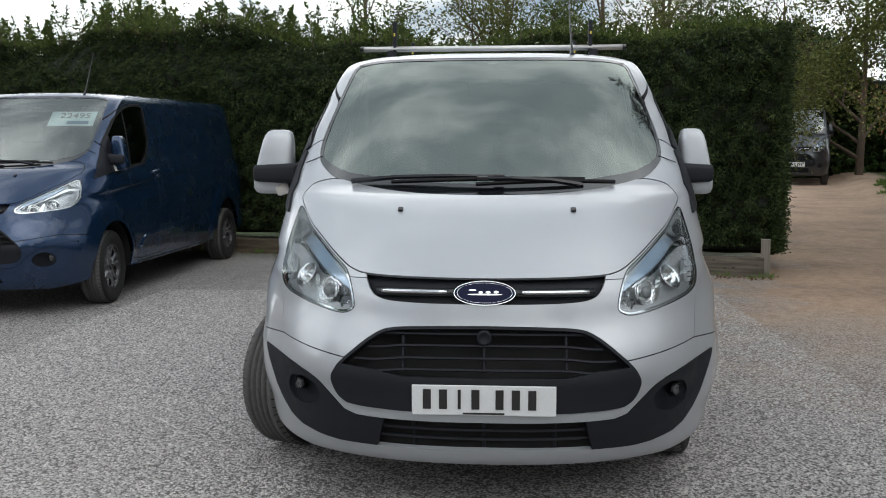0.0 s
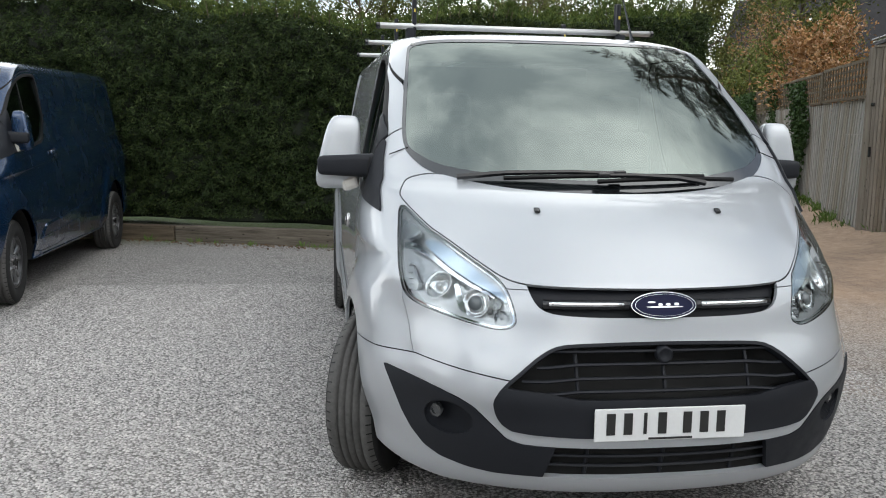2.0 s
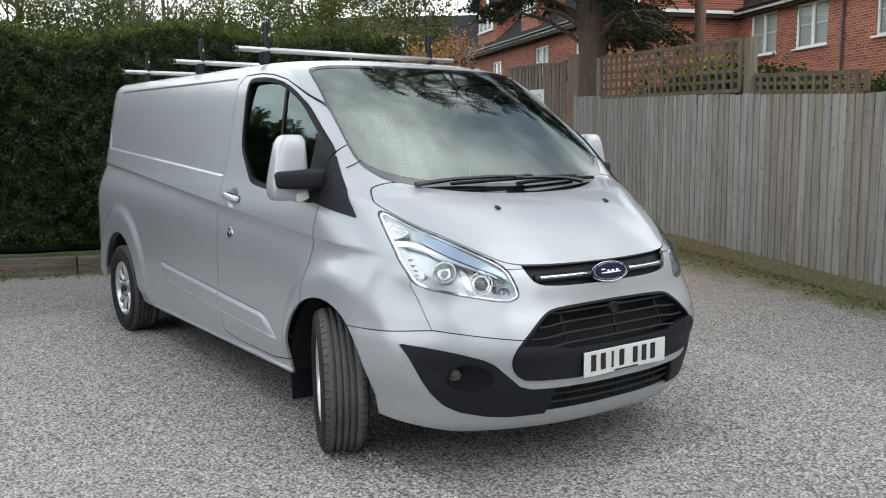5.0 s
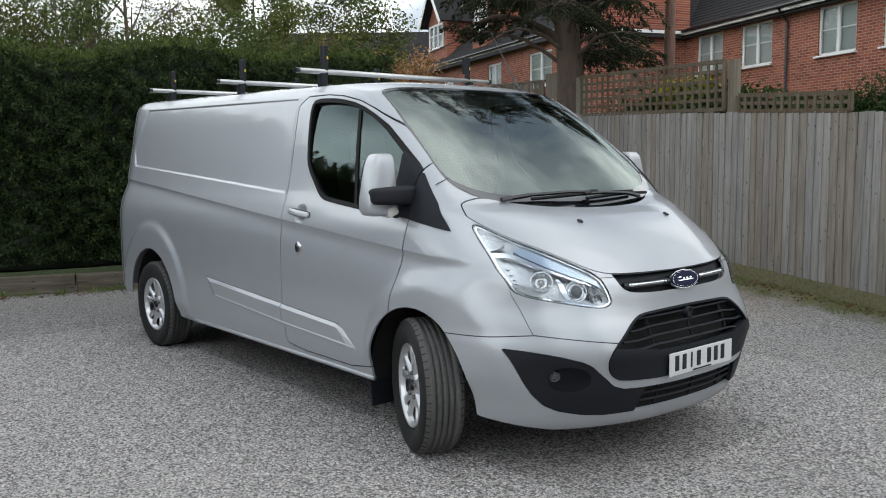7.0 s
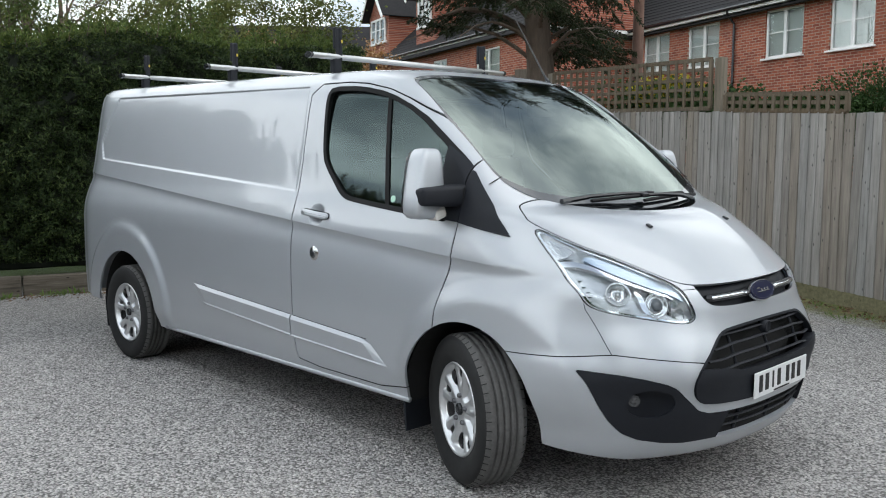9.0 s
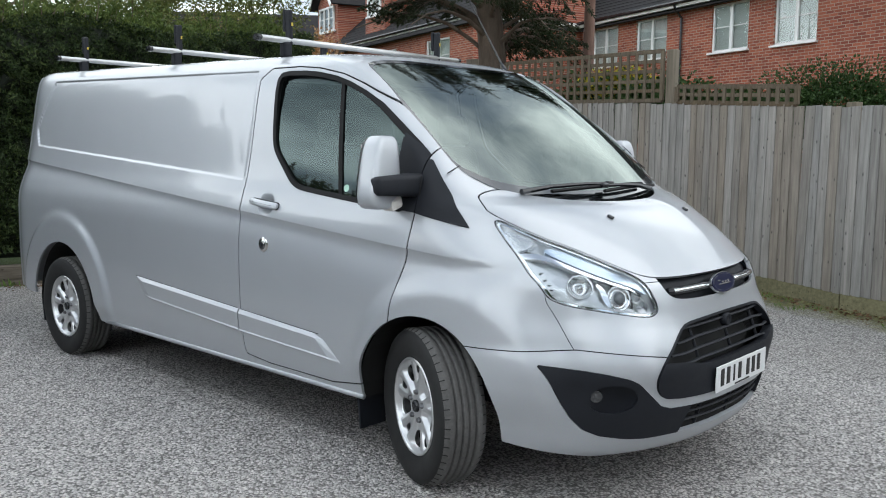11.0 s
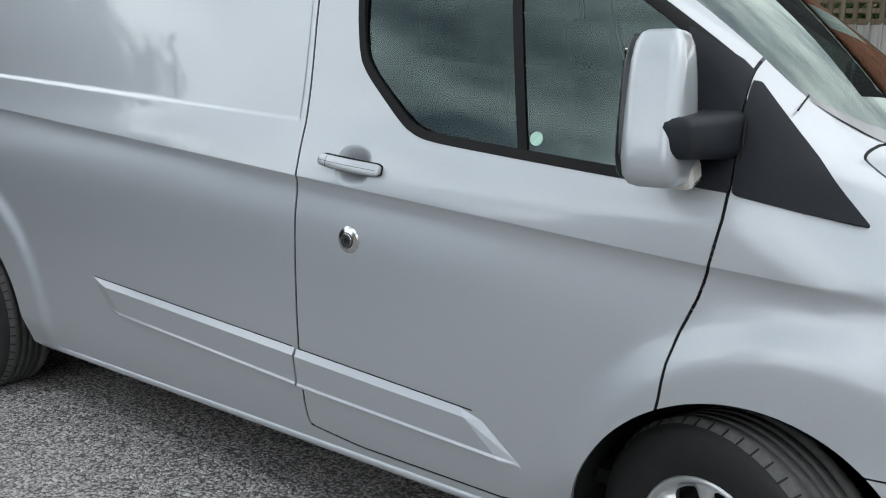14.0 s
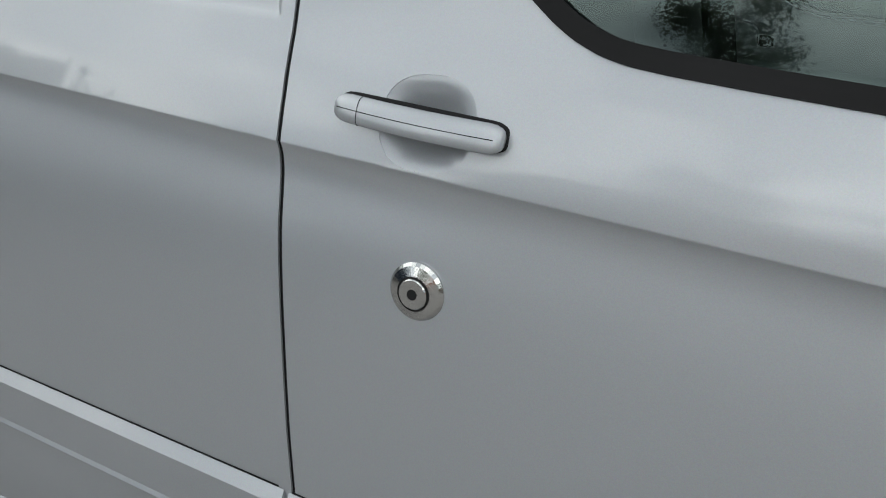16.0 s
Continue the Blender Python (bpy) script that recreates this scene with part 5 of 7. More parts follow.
def in_front(skin, outline, deep=1.05, times=2):
    v = skin[0]
    d = within(v[:, 0], v[:, 2], rounded(outline, times))
    return np.where(v[:, 1] < deep, d, np.maximum(d, 0.2))


def on_side(skin, outline, times=2):
    v = skin[0]
    d = within(v[:, 1], v[:, 2], rounded(outline, times) if times else outline)
    return np.where(v[:, 0] > 0.5, d, np.maximum(d, 0.2))


def with_rim(skin, depth):
    """Turns the free edges of a skin inwards, so that it has a thickness to see."""
    v, n, f = skin
    e = np.concatenate([f[:, [0, 1]], f[:, [1, 2]], f[:, [2, 0]]])
    key = np.sort(e, 1)
    _, idx, cnt = np.unique(key, axis=0, return_index=True, return_counts=True)
    rim = e[idx[cnt == 1]]
    rim = rim[~((np.abs(v[rim[:, 0], 0]) < 1e-5) & (np.abs(v[rim[:, 1], 0]) < 1e-5))]
    a, b = v[rim[:, 0]], v[rim[:, 1]]
    na, nb = n[rim[:, 0]], n[rim[:, 1]]
    a2, b2 = a - na * depth, b - nb * depth
    fn = np.cross(a - b, na)
    fn /= np.linalg.norm(fn, axis=1, keepdims=True) + 1e-12
    base = len(v)
    m = len(rim)
    vv = np.concatenate([v, a, b, b2, a2])
    k = np.arange(m) + base
    quad = np.stack([k + m, k, k + 3 * m, k + 2 * m], -1)
    f2 = np.concatenate([f, quad[:, [0, 1, 2]], quad[:, [0, 2, 3]]])
    return vv, np.concatenate([n, -fn, -fn, -fn, -fn]), f2


def pushed(skin, by):
    v, n, f = skin
    return v + n * by, n, f


def mirrored(skin):
    v, n, f = skin
    k = np.array([-1, 1, 1])
    return v * k, n * k, f[:, ::-1]


def joined(*skins):
    at, out = 0, [[], [], []]
    for v, n, f in skins:
        out[0].append(v)
        out[1].append(n)
        out[2].append(f + at)
        at += len(v)
    return tuple(np.concatenate(o) for o in out)


def smoothed(skin, low):
    """A pane on the even surface that best follows the front of the skin."""
    v, n, f = skin
    a, z = v[:, 0], v[:, 2] - 1.55
    q, o = a * a, 0 * z
    t = np.stack([1 + o, q, q * q, q ** 3, z, z * z, q * z, q * q * z, q ** 3 * z, z ** 3], -1)
    tz = np.stack([o, o, o, o, 1 + o, 2 * z, q, q * q, q ** 3, 3 * z * z], -1)
    ta = np.stack([o, 2 * a, 4 * a * q, 6 * a * q * q, o, o, 2 * a * z, 4 * a * q * z, 6 * a * q * q * z, o], -1)
    ok = v[:, 2] > low
    co = np.linalg.lstsq(t[ok], v[ok, 1], rcond=None)[0]
    w = v.copy()
    w[:, 1] = t @ co
    nn = np.stack([ta @ co, 0 * z - 1, tz @ co], -1)
    return w, nn / np.linalg.norm(nn, axis=1, keepdims=True), f


def pane_fit(skin):
    v = skin[0]
    return np.linalg.lstsq(np.stack([1 + 0 * v[:, 0], v[:, 2] - 1.53, v[:, 1]], -1), v[:, 0], rcond=None)[0]


def door_pane(skin, co):
    """The points of a skin moved onto the gently bowed door glass."""
    v, n, f = skin
    h = v[:, 2] - 1.53
    t = np.stack([1 + 0 * h, h, v[:, 1]], -1)
    w, nn = v.copy(), np.ones_like(v)
    w[:, 0] = t @ co - .012 - .10 * h * h
    nn[:, 1], nn[:, 2] = -co[2], -(co[1] - .20 * h)
    return w, nn / np.linalg.norm(nn, axis=1, keepdims=True), f


def islands(skin, least=12):
    """The separate pieces of a skin."""
    v, n, f = skin
    mark = np.arange(len(v))
    while True:
        low = mark[f].min(1)
        new_mark = mark.copy()
        for k in range(3):
            np.minimum.at(new_mark, f[:, k], low)
        new_mark = new_mark[new_mark]
        if (new_mark == mark).all():
            break
        mark = new_mark
    for key in np.unique(mark[f[:, 0]]):
        keep = f[mark[f[:, 0]] == key]
        if len(keep) >= least:
            used = np.unique(keep)
            back = np.full(len(v), -1)
            back[used] = np.arange(len(used))
            yield v[used], n[used], back[keep]


def skin_part(name, skin, mat, parent, label="", rim=0.0):
    if rim:
        skin = with_rim(skin, rim)
    n = skin[1] / (np.linalg.norm(skin[1], axis=1, keepdims=True) + 1e-12)
    return sheet(name, skin[0], skin[2], mat, parent, label, True, n)


# outlines, in x and z seen from ahead
SCREEN = [(-.3, 1.222), (.2, 1.224), (.46, 1.243), (.68, 1.285), (.79, 1.37), (.795, 1.46), (.77, 1.60), (.735, 1.78), (.715, 1.868), (.60, 1.892), (.3, 1.897), (-.3, 1.897)]
LAMP = [(.830, 1.192), (.742, 1.100), (.690, 1.068), (.600, 1.004), (.520, .952), (.490, .850), (.492, .812), (.545, .793), (.680, .818), (.838, .856), (.856, .945), (.848, 1.065)]
BONNET = [(-.5, .934), (0, .934), (.44, .942), (.515, .957), (.597, 1.009), (.688, 1.073), (.740, 1.105), (.829, 1.198), (.820, 1.228), (.788, 1.270), (.67, 1.292), (.45, 1.245), (0, 1.226), (-.5, 1.226)]
GRILLE = [(-.5, .768), (.30, .766), (.405, .745), (.585, .592), (.555, .495), (.485, .458), (-.5, .458)]
SLOT = [(-.5, .960), (.40, .960), (.456, .964), (.444, .915), (.420, .872), (.365, .853), (.20, .845), (-.5, .841)]
INSERT = [(-.5, .425), (.36, .423), (.512, .428), (.578, .492), (.65, .560), (.77, .600), (.90, .622), (.916, .623), (.908, .605), (.838, .430), (.76, .335), (.60, .300), (.40, .306), (-.5, .312)]
# outlines, in y and z seen from the side
WINDOW = [(2.192, 1.80), (2.155, 1.842), (1.91, 1.832), (1.675, 1.788), (1.445, 1.697), (1.19, 1.525), (1.062, 1.43), (1.055, 1.186), (1.49, 1.224), (1.80, 1.253), (1.885, 1.265), (1.940, 1.289), (1.99, 1.328), (2.095, 1.418), (2.138, 1.47), (2.170, 1.60)]
DOOR = [(2.262, .350), (2.285, .43), (2.303, .63), (2.313, 1.0), (2.318, 1.13), (2.323, 1.31), (2.345, 1.62), (2.345, 1.872), (1.94, 1.868), (1.60, 1.80), (1.25, 1.632), (1.05, 1.486), (1.058, 1.42), (1.052, 1.17), (1.085, .985), (1.14, .845), (1.155, .70), (1.2, .5), (1.38, .345)]
SAIL_FORE = [(1.052, 1.425), (.790, 1.132), (1.048, 1.182)]
SAIL_AFT = [(1.20, 1.528), (1.0555, 1.438), (1.0515, 1.184), (1.23, 1.20)]
TRIM_AFT = [(3.405, .668), (2.317, .606), (2.306, .484), (3.285, .546)]
TRIM_FORE = [(2.308, .604), (1.655, .566), (1.508, .450), (2.299, .482)]
CUP = [(2.100 + .066 * math.copysign(abs(math.cos(a)) ** .8, math.cos(a)), 1.171 + .057 * math.copysign(abs(math.sin(a)) ** .8, math.sin(a))) for a in np.linspace(0, 2 * math.pi, 28, endpoint=False)]
SEAM = ([0, .5, .58, .81, .99], [.636, .641, .652, .684, .662])


# barrel colour kept dark for the shade inside the wheel
BARREL = plain("shaded_barrel", (0.06, 0.06, 0.062), 0.6, metal=0.4, vary=0.3)
NUT = plain("wheel_nut_steel", (0.20, 0.20, 0.21), 0.35, metal=0.9, vary=0.1)


def wheel(name, parent, at, steer, rim_mat, face_mat, spokes, right, scale=(1, 1, 1)):
    """A road wheel: tyre with grooved tread, alloy rim, spokes, nuts and cap; its outside looks along -x."""
    hub = new(name)
    hub.empty_display_size = 0.1
    hub.parent = parent
    hub.matrix_local = Matrix.Translation((at[0], at[1], at[2] / scale[2])) @ Matrix.Diagonal((1 / scale[0], 1 / scale[1], 1 / scale[2], 1)) @ pose(0, 0, 0, 0, 0, steer + (0 if right else 180))
    prof, R = [(0.208, -.082), (0.232, -.098), (0.275, -.111), (0.312, -.106), (0.332, -.094), (0.3395, -.080)], 0.343
    x = -.076
    for gx in (-.045, -.015, .015, .045):
        prof += [(R, x), (R, gx - .0055), (R - .014, gx - .0048), (R - .014, gx + .0048), (R, gx + .0055)]
        x = gx + .006
    prof += [(R, .076), (0.3395, .080), (0.332, .094), (0.312, .106), (0.275, .111), (0.208, .082)]
    part("tyre", add_turned(bmesh.new(), prof[:5] + [(0.3285, -.07), (0.3285, .07)] + prof[-4:], 96), TYRE, hub, "black tyre walls", True)
    part("tread", add_turned(bmesh.new(), prof[4:-3], 96), TREAD, hub, "dusty grey grooved tread", True)
    bm = bmesh.new()
    # near-black bars paint the shaded cuts across the tread shoulders
    for k in range(54):
        a = 2 * math.pi * k / 54
        for sx in (-1, 1):
            add_box(bm, (sx * .084, 0.3372 * math.cos(a), 0.3372 * math.sin(a)), (.024, .004, .0035), 0, pose(0, 0, 0, math.degrees(a) + 90) @ pose(0, 0, 0, 0, -31 * sx))
    tagged(part("tread_cut", bm, VOID, hub), kind="stuff")
    part("rim", add_turned(bmesh.new(), [(0.190, -.070), (0.198, -.083), (0.203, -.092), (0.210, -.094), (0.214, -.088)][::-1], 64), rim_mat, hub, "alloy rim", True)
    part("barrel", add_turned(bmesh.new(), [(0.199, -.078), (0.190, -.03), (0.185, .08), (0.19, .088)], 48), BARREL, hub, "inner barrel darkened for shade", True)
    part("brake_disc", add_turned(bmesh.new(), [(0.0, -.012), (0.13, -.012), (0.13, .01), (0.185, .012)], 40), VOID, hub)
    # five forked spokes, each with its sector of the hub; openings between the forks and within each fork
    th, rad = np.meshgrid(np.linspace(-math.pi / 5, math.pi / 5, 49), np.linspace(.024, .204, 34), indexing="ij")
    deg = np.abs(np.degrees(th))
    face = -.072 - .008 * ease(.10, .20, rad)
    face = face + .020 * ease(15, 27, deg) * ease(.048, .080, rad) * (1 - ease(.180, .203, rad))
    face = face + .013 * (1 - ease(3, 9, deg)) * ease(.098, .135, rad) * (1 - ease(.184, .203, rad))
    wide = ((36 - deg) / 13.0) ** 4 + ((rad - .152) / .034) ** 4
    slim = (deg / 5.6) ** 4 + ((rad - .164) / .021) ** 4
    gone = np.maximum(1 - wide ** .25, 1 - slim ** .25).ravel() * .02
    i = np.arange(th.size).reshape(th.shape)
    a, b, c, d = i[:-1, :-1].ravel(), i[1:, :-1].ravel(), i[1:, 1:].ravel(), i[:-1, 1:].ravel()
    tri = np.concatenate([np.stack([a, b, c], -1), np.stack([a, c, d], -1)])
    for k in range(spokes):
        a = 2 * math.pi * k / spokes + .35
        g = np.stack([face, rad * np.cos(th + a), rad * np.sin(th + a)], -1)
        nrm = np.cross(np.gradient(g, axis=0), np.gradient(g, axis=1))
        nrm /= np.linalg.norm(nrm, axis=-1, keepdims=True) + 1e-12
        nrm *= -np.sign(nrm[..., :1])
        skin_part("spoke", trimmed((g.reshape(-1, 3), nrm.reshape(-1, 3), tri), gone), face_mat, hub, "", .034)
        nut = bmesh.new()
        add_turned(nut, [(0.0, -.088), (.0095, -.087), (.011, -.080), (.0125, -.079), (.0125, -.05)], 6)
        ob = part("wheel_nut", nut, NUT, hub, "dark wheel nut")
        ob.location = (0, .064 * math.cos(a), .064 * math.sin(a))
    part("centre_cap", add_turned(bmesh.new(), [(0.0, -.088), (.022, -.087), (.027, -.082), (.027, -.07)], 28), GLOSS_BLACK, hub, "dark centre cap", True)
    return hub


def door_mirror(van, side, paint):
    """Painted shell on a black arm, with clear indicator lens and dark glass behind."""
    s = side
    mir = new("door_mirror")
    mir.parent = van
    mir.location, mir.scale = ((.012, 0, 0), (1, 1, 1)) if s < 0 else ((.133, .01, 0), (.8, 1, 1))
    def pillow(wide, deep, tall, sharp, at):
        """A rounded block that narrows upwards on its outer side."""
        bm = bmesh.new()
        rings = []
        for b in np.linspace(-math.pi / 2, math.pi / 2, 21):
            cb, sb = math.cos(b), math.sin(b)
            ring = []
            for a in np.linspace(0, 2 * math.pi, 40, endpoint=False):
                d = np.array([cb * math.cos(a), cb * math.sin(a), sb])
                q = d / (np.abs(d) ** sharp).sum() ** (1 / sharp) * np.array([wide, deep, tall]) / 2
                k = q[2] / tall + .5
                f = .74 + .39 * (1 - k ** 1.3)
                ring.append(bm.verts.new((q[0] * f - s * wide / 2 * (1 - f) + at[0], q[1] * (1 - .16 * k) + .020 * k - .10 * q[0] * s * (q[1] < 0) + at[1], q[2] + at[2])))
            rings.append(ring)
        for a, b in zip(rings, rings[1:]):
            for k in range(40):
                bm.faces.new((a[k], a[(k + 1) % 40], b[(k + 1) % 40], b[k]))
        bmesh.ops.remove_doubles(bm, verts=bm.verts, dist=1e-5)
        return bm

    part("shell", pillow(.178, .122, .312, 5.5, (s * 1.062, 1.158, 1.358)), paint, mir, "", True)
    part("surround", pillow(.160, .060, .292, 6.0, (s * 1.061, 1.200, 1.359)), GLOSS_BLACK, mir, "black mirror surround", True)
    part("mirror_glass", box((s * 1.050, 1.233, 1.365), (.120, .006, .22), .002), CHROME, mir, "mirror glass")
    bm = box((0, 0, 0), (.278, .104, .080), .020, None, 3)
    for v in bm.verts:
        if v.co.x * s < 0:
            v.co.z *= 1.30
            v.co.y *= 1.1
    bmesh.ops.transform(bm, matrix=Matrix.Translation((s * 1.016, 1.109, 1.303)) @ pose(0, 0, 0, 0, 0, s * 7), verts=bm.verts)
    arm = part("arm", bm, BLACK_TRIM, mir, "black mirror arm", True)
    part("arm_joint", tube([(s * .950, 1.040, 1.238), (s * .950, 1.038, 1.29), (s * .938, 1.04, 1.342)], .0022, 5), VOID, arm, "fine joint line")
    part("indicator", box((s * 1.020, 1.138, 1.226), (.074, .070, .058), .016, pose(0, 0, 0, 0, s * 18, 0)), LENS_CLEAR, mir, "clear indicator lens")
    return mir


LENS_CLEAR = plain("clear_lens", (0.62, 0.60, 0.56), 0.15, vary=0.05, coat=1.0)


def surface_point(x, z, out=0.0):
    """A point of the nose at x and z, and out of it by so much."""
    y = float(nose_y(np.array(x), np.array(z)))
    e = 1e-3
    px = Vector((e, float(nose_y(np.array(x + e), np.array(z))) - y, 0))
    pz = Vector((0, float(nose_y(np.array(x), np.array(z + e))) - y, e))
    n = pz.cross(px).normalized()
    if n.y > 0:
        n = -n
    return Vector((x, y, z)) + n * out, n


def flank_point(y, z, out=0.0):
    z0 = z
    for _ in range(3):
        z0 = z - float(lift(np.array(y), np.array(z0)))
    return Vector((float(flank_x(np.array(y), np.array(z0))) + out, y, z))


def sgn_pow(v, p):
    return math.copysign(abs(v) ** p, v)


def handle_z(y):
    return 1.164 + (y - 1.992) * .084


def handle_out(y):
    return .012 * max(0.0, 1 - ((y - 2.11) / .125) ** 2)


def handle_part(name, parent, s, mat, y1, y0, half, mid, deep, label):
    """A flat grip with rounded ends, bowed outwards along its length."""
    bm, rings, length = bmesh.new(), [], y1 - y0
    for u in [0, .006, .02, .05, .09, .14, .22, .32, .42, .5, .58, .68, .78, .86, .91, .95, .98, .994, 1]:
        y, end = y1 - length * u, min(1.0, min(u, 1 - u) * length / .020)
        h = half * (.42 + .58 * math.sqrt(1 - (1 - end) ** 2))
        d = deep * (.55 + .45 * math.sqrt(1 - (1 - end) ** 2))
        ring = []
        for k in range(24):
            a = 2 * math.pi * k / 24
            q = flank_point(y, handle_z(y) + h * sgn_pow(math.cos(a), .78), (handle_out(y) if mid else 0) + mid + d * sgn_pow(math.sin(a), .78))
            ring.append(bm.verts.new((q.x * s, q.y, q.z)))
        rings.append(ring)
    for a, b in zip(rings, rings[1:]):
        for k in range(24):
            bm.faces.new((a[k], a[(k + 1) % 24], b[(k + 1) % 24], b[k]))
    bm.faces.new(rings[0])
    bm.faces.new(rings[-1])
    bmesh.ops.recalc_face_normals(bm, faces=bm.faces)
    return part(name, bm, mat, parent, label, True)


def build_van(name, label, at, paint, fine=1.0, rim=ALLOY, face=ALLOY, steer=-22.8, silver=True, lamp=LAMP, scale=(1, 1, 1)):
    van = thing(name, label, "van", at=at @ Matrix.Diagonal((*scale, 1)))
    skin = van_surface(fine)
    v = skin[0]
    G = .0022

    def both(sk):
        return joined(sk, mirrored(sk))

    def hole(sk, kind, outline, grow=0.0, **kw):
        return trimmed(sk, -(kind(sk, outline, **kw) - grow))

    def region(kind, outline, grow=0.0, **kw):
        return trimmed(skin, kind(skin, outline, **kw) - grow)

    # wheel arches and underside
    body = skin
    for cy, r, sq in zip(AXLES, ARCH_R, SQUEEZE):
        q = body[0]
        body = trimmed(body, np.where(q[:, 0] > .45, r - np.hypot((q[:, 1] - cy) * sq, np.minimum(q[:, 2] - AXLE_Z, 0) * .35 + np.maximum(q[:, 2] - AXLE_Z, 0)), -1))
    q = body[0]
    low = np.interp(q[:, 1], [0, .3, .62, .9, 1.36, 3.86, 4.5, 5.4], [.245, .228, .285, .29, .298, .298, .38, .40])
    body = trimmed(body, low - q[:, 2])
    shell = body
    body = hole(body, in_front, SCREEN, deep=1.95)
    for o in (lamp, GRILLE):
        body = hole(body, in_front, o)
    body = hole(body, in_front, INSERT, times=1)
    bonnet = trimmed(body, in_front(body, BONNET) + G)
    body = trimmed(body, -(in_front(body, BONNET) - G))
    body = hole(body, in_front, SLOT)

    def seam(sk):
        p = sk[0]
        return np.where(p[:, 1] < .95, p[:, 2] - np.interp(p[:, 0], *SEAM), .3)

    bumper = trimmed(body, seam(body) + G)
    body = trimmed(body, -(seam(body) - G))
    door = trimmed(body, on_side(body, DOOR, times=1) + .0036)
    body = trimmed(body, -(on_side(body, DOOR, times=1) - .0036))
    door = hole(door, on_side, WINDOW, times=1)
    body = hole(body, on_side, WINDOW, times=1)
    door = hole(door, on_side, CUP, times=0)
    # shut line between nose and wing, below the lamp
    def wing(sk):
        p = sk[0]
        return np.where((p[:, 2] > .6) & (p[:, 2] < .95) & (p[:, 1] < .8), p[:, 1] - np.interp(p[:, 2], [.6, .684, .86, .95], [.318, .322, .437, .46]), np.where(p[:, 1] < .8, np.where(p[:, 2] < .95, -.3, .3), .3))
    nose = trimmed(body, np.maximum(wing(body), body[0][:, 2] - .93) + .0015)
    body = trimmed(body, -(np.maximum(wing(body), body[0][:, 2] - .93) - .0015))
    skin_part("body", both(body), paint, van, "", .014)
    # black bands just under the skin paint the shade in the shut lines
    for outline, kind, wide in ((DOOR, on_side, .014), (BONNET, in_front, .008)):
        band = trimmed(shell, np.abs(kind(shell, outline, times=1 if kind is on_side else 2)) - wide)
        for o, kd, kw in ((SCREEN, in_front, {"deep": 1.95}), (lamp, in_front, {"times": 1}), (SLOT, in_front, {}), (WINDOW, on_side, {"times": 1})):
            band = trimmed(band, .012 - kd(band, o, **kw))
        for half in (pushed(band, -.0035), mirrored(pushed(band, -.0035))):
            for bit in islands(half):
                skin_part("shut_line_shade", bit, RUBBER, van, "black backing for the shade in the shut line")
    # the same black shade backing along the bumper seam
    band = trimmed(shell, np.abs(seam(shell)) - .009)
    for o in (INSERT, GRILLE):
        band = trimmed(band, .012 - in_front(band, o, times=1))
    for half in (pushed(band, -.0035), mirrored(pushed(band, -.0035))):
        for bit in islands(half):
            skin_part("shut_line_shade", bit, RUBBER, van, "black backing for the shade in the shut line")
    # and black shade backing in the wing joint
    band = trimmed(shell, np.where((shell[0][:, 2] > .66) & (shell[0][:, 2] < .86), np.abs(wing(shell)) - .008, .1))
    for half in (pushed(trimmed(band, .010 - in_front(band, lamp, times=1)), -.0035), mirrored(pushed(trimmed(band, .010 - in_front(band, lamp, times=1)), -.0035))):
        for bit in islands(half):
            skin_part("shut_line_shade", bit, RUBBER, van, "black backing for the shade in the shut line")
    skin_part("nose_panel", both(nose), paint, van, "", .014)
    skin_part("bonnet", both(bonnet), paint, van, "", .014)
    skin_part("bumper", both(bumper), paint, van, "", .02)
    for s in (-1, 1):
        d = door if s > 0 else mirrored(door)
        dob = skin_part("door", d, paint, van, "", .014)
        opening = region(on_side, WINDOW, .004, times=1)
        co = pane_fit(opening)
        gl = door_pane(opening, co)
        skin_part("window_pane", gl if s > 0 else mirrored(gl), GLASS_SIDE, dob, "tinted door glass")
        ring = region(on_side, WINDOW, .010, times=1)
        ring = trimmed(ring, -(on_side(ring, WINDOW, times=1) + .014))
        ring = pushed(ring, .003)
        skin_part("window_seal", ring if s > 0 else mirrored(ring), RUBBER, dob, "black rubber seal", .028)
        bar = trimmed(skin, on_side(skin, WINDOW, times=1))
        for way in (1, -1):
            bar = trimmed(bar, way * (bar[0][:, 1] - (1.580 + (bar[0][:, 2] - 1.25) * .208)) - .0135)
        bar = pushed(door_pane(bar, co), .006)
        skin_part("glazing_bar", bar if s > 0 else mirrored(bar), RUBBER, dob, "black upright bar", .005)
        for o, nm in ((SAIL_FORE, "sail_panel"), (SAIL_AFT, "mirror_base")):
            sk = pushed(region(on_side, o, -.0005, times=0), .010)
            skin_part(nm, sk if s > 0 else mirrored(sk), BLACK_TRIM, van, "black triangular mirror trim", .016)
        for (rt, ft, fb, rb) in (TRIM_AFT, TRIM_FORE):
            bm, rings = bmesh.new(), []
            for u in np.linspace(0, 1, 15):
                end = min(1.0, (u if rt[0] > 3 else 1 - u) / .06)
                top = (rt[0] + (ft[0] - rt[0]) * u, rt[1] + (ft[1] - rt[1]) * u)
                bot = (rb[0] + (fb[0] - rb[0]) * u, rb[1] + (fb[1] - rb[1]) * u)
                ring = []
                for t, out in ((0, .001), (.17, .015), (.86, .0125), (.92, .0165), (.955, .0160), (1, -.002)):
                    q = flank_point(top[0] + (bot[0] - top[0]) * t, top[1] + (bot[1] - top[1]) * t, out * (end if t in (0, 1) else max(end, .08)))
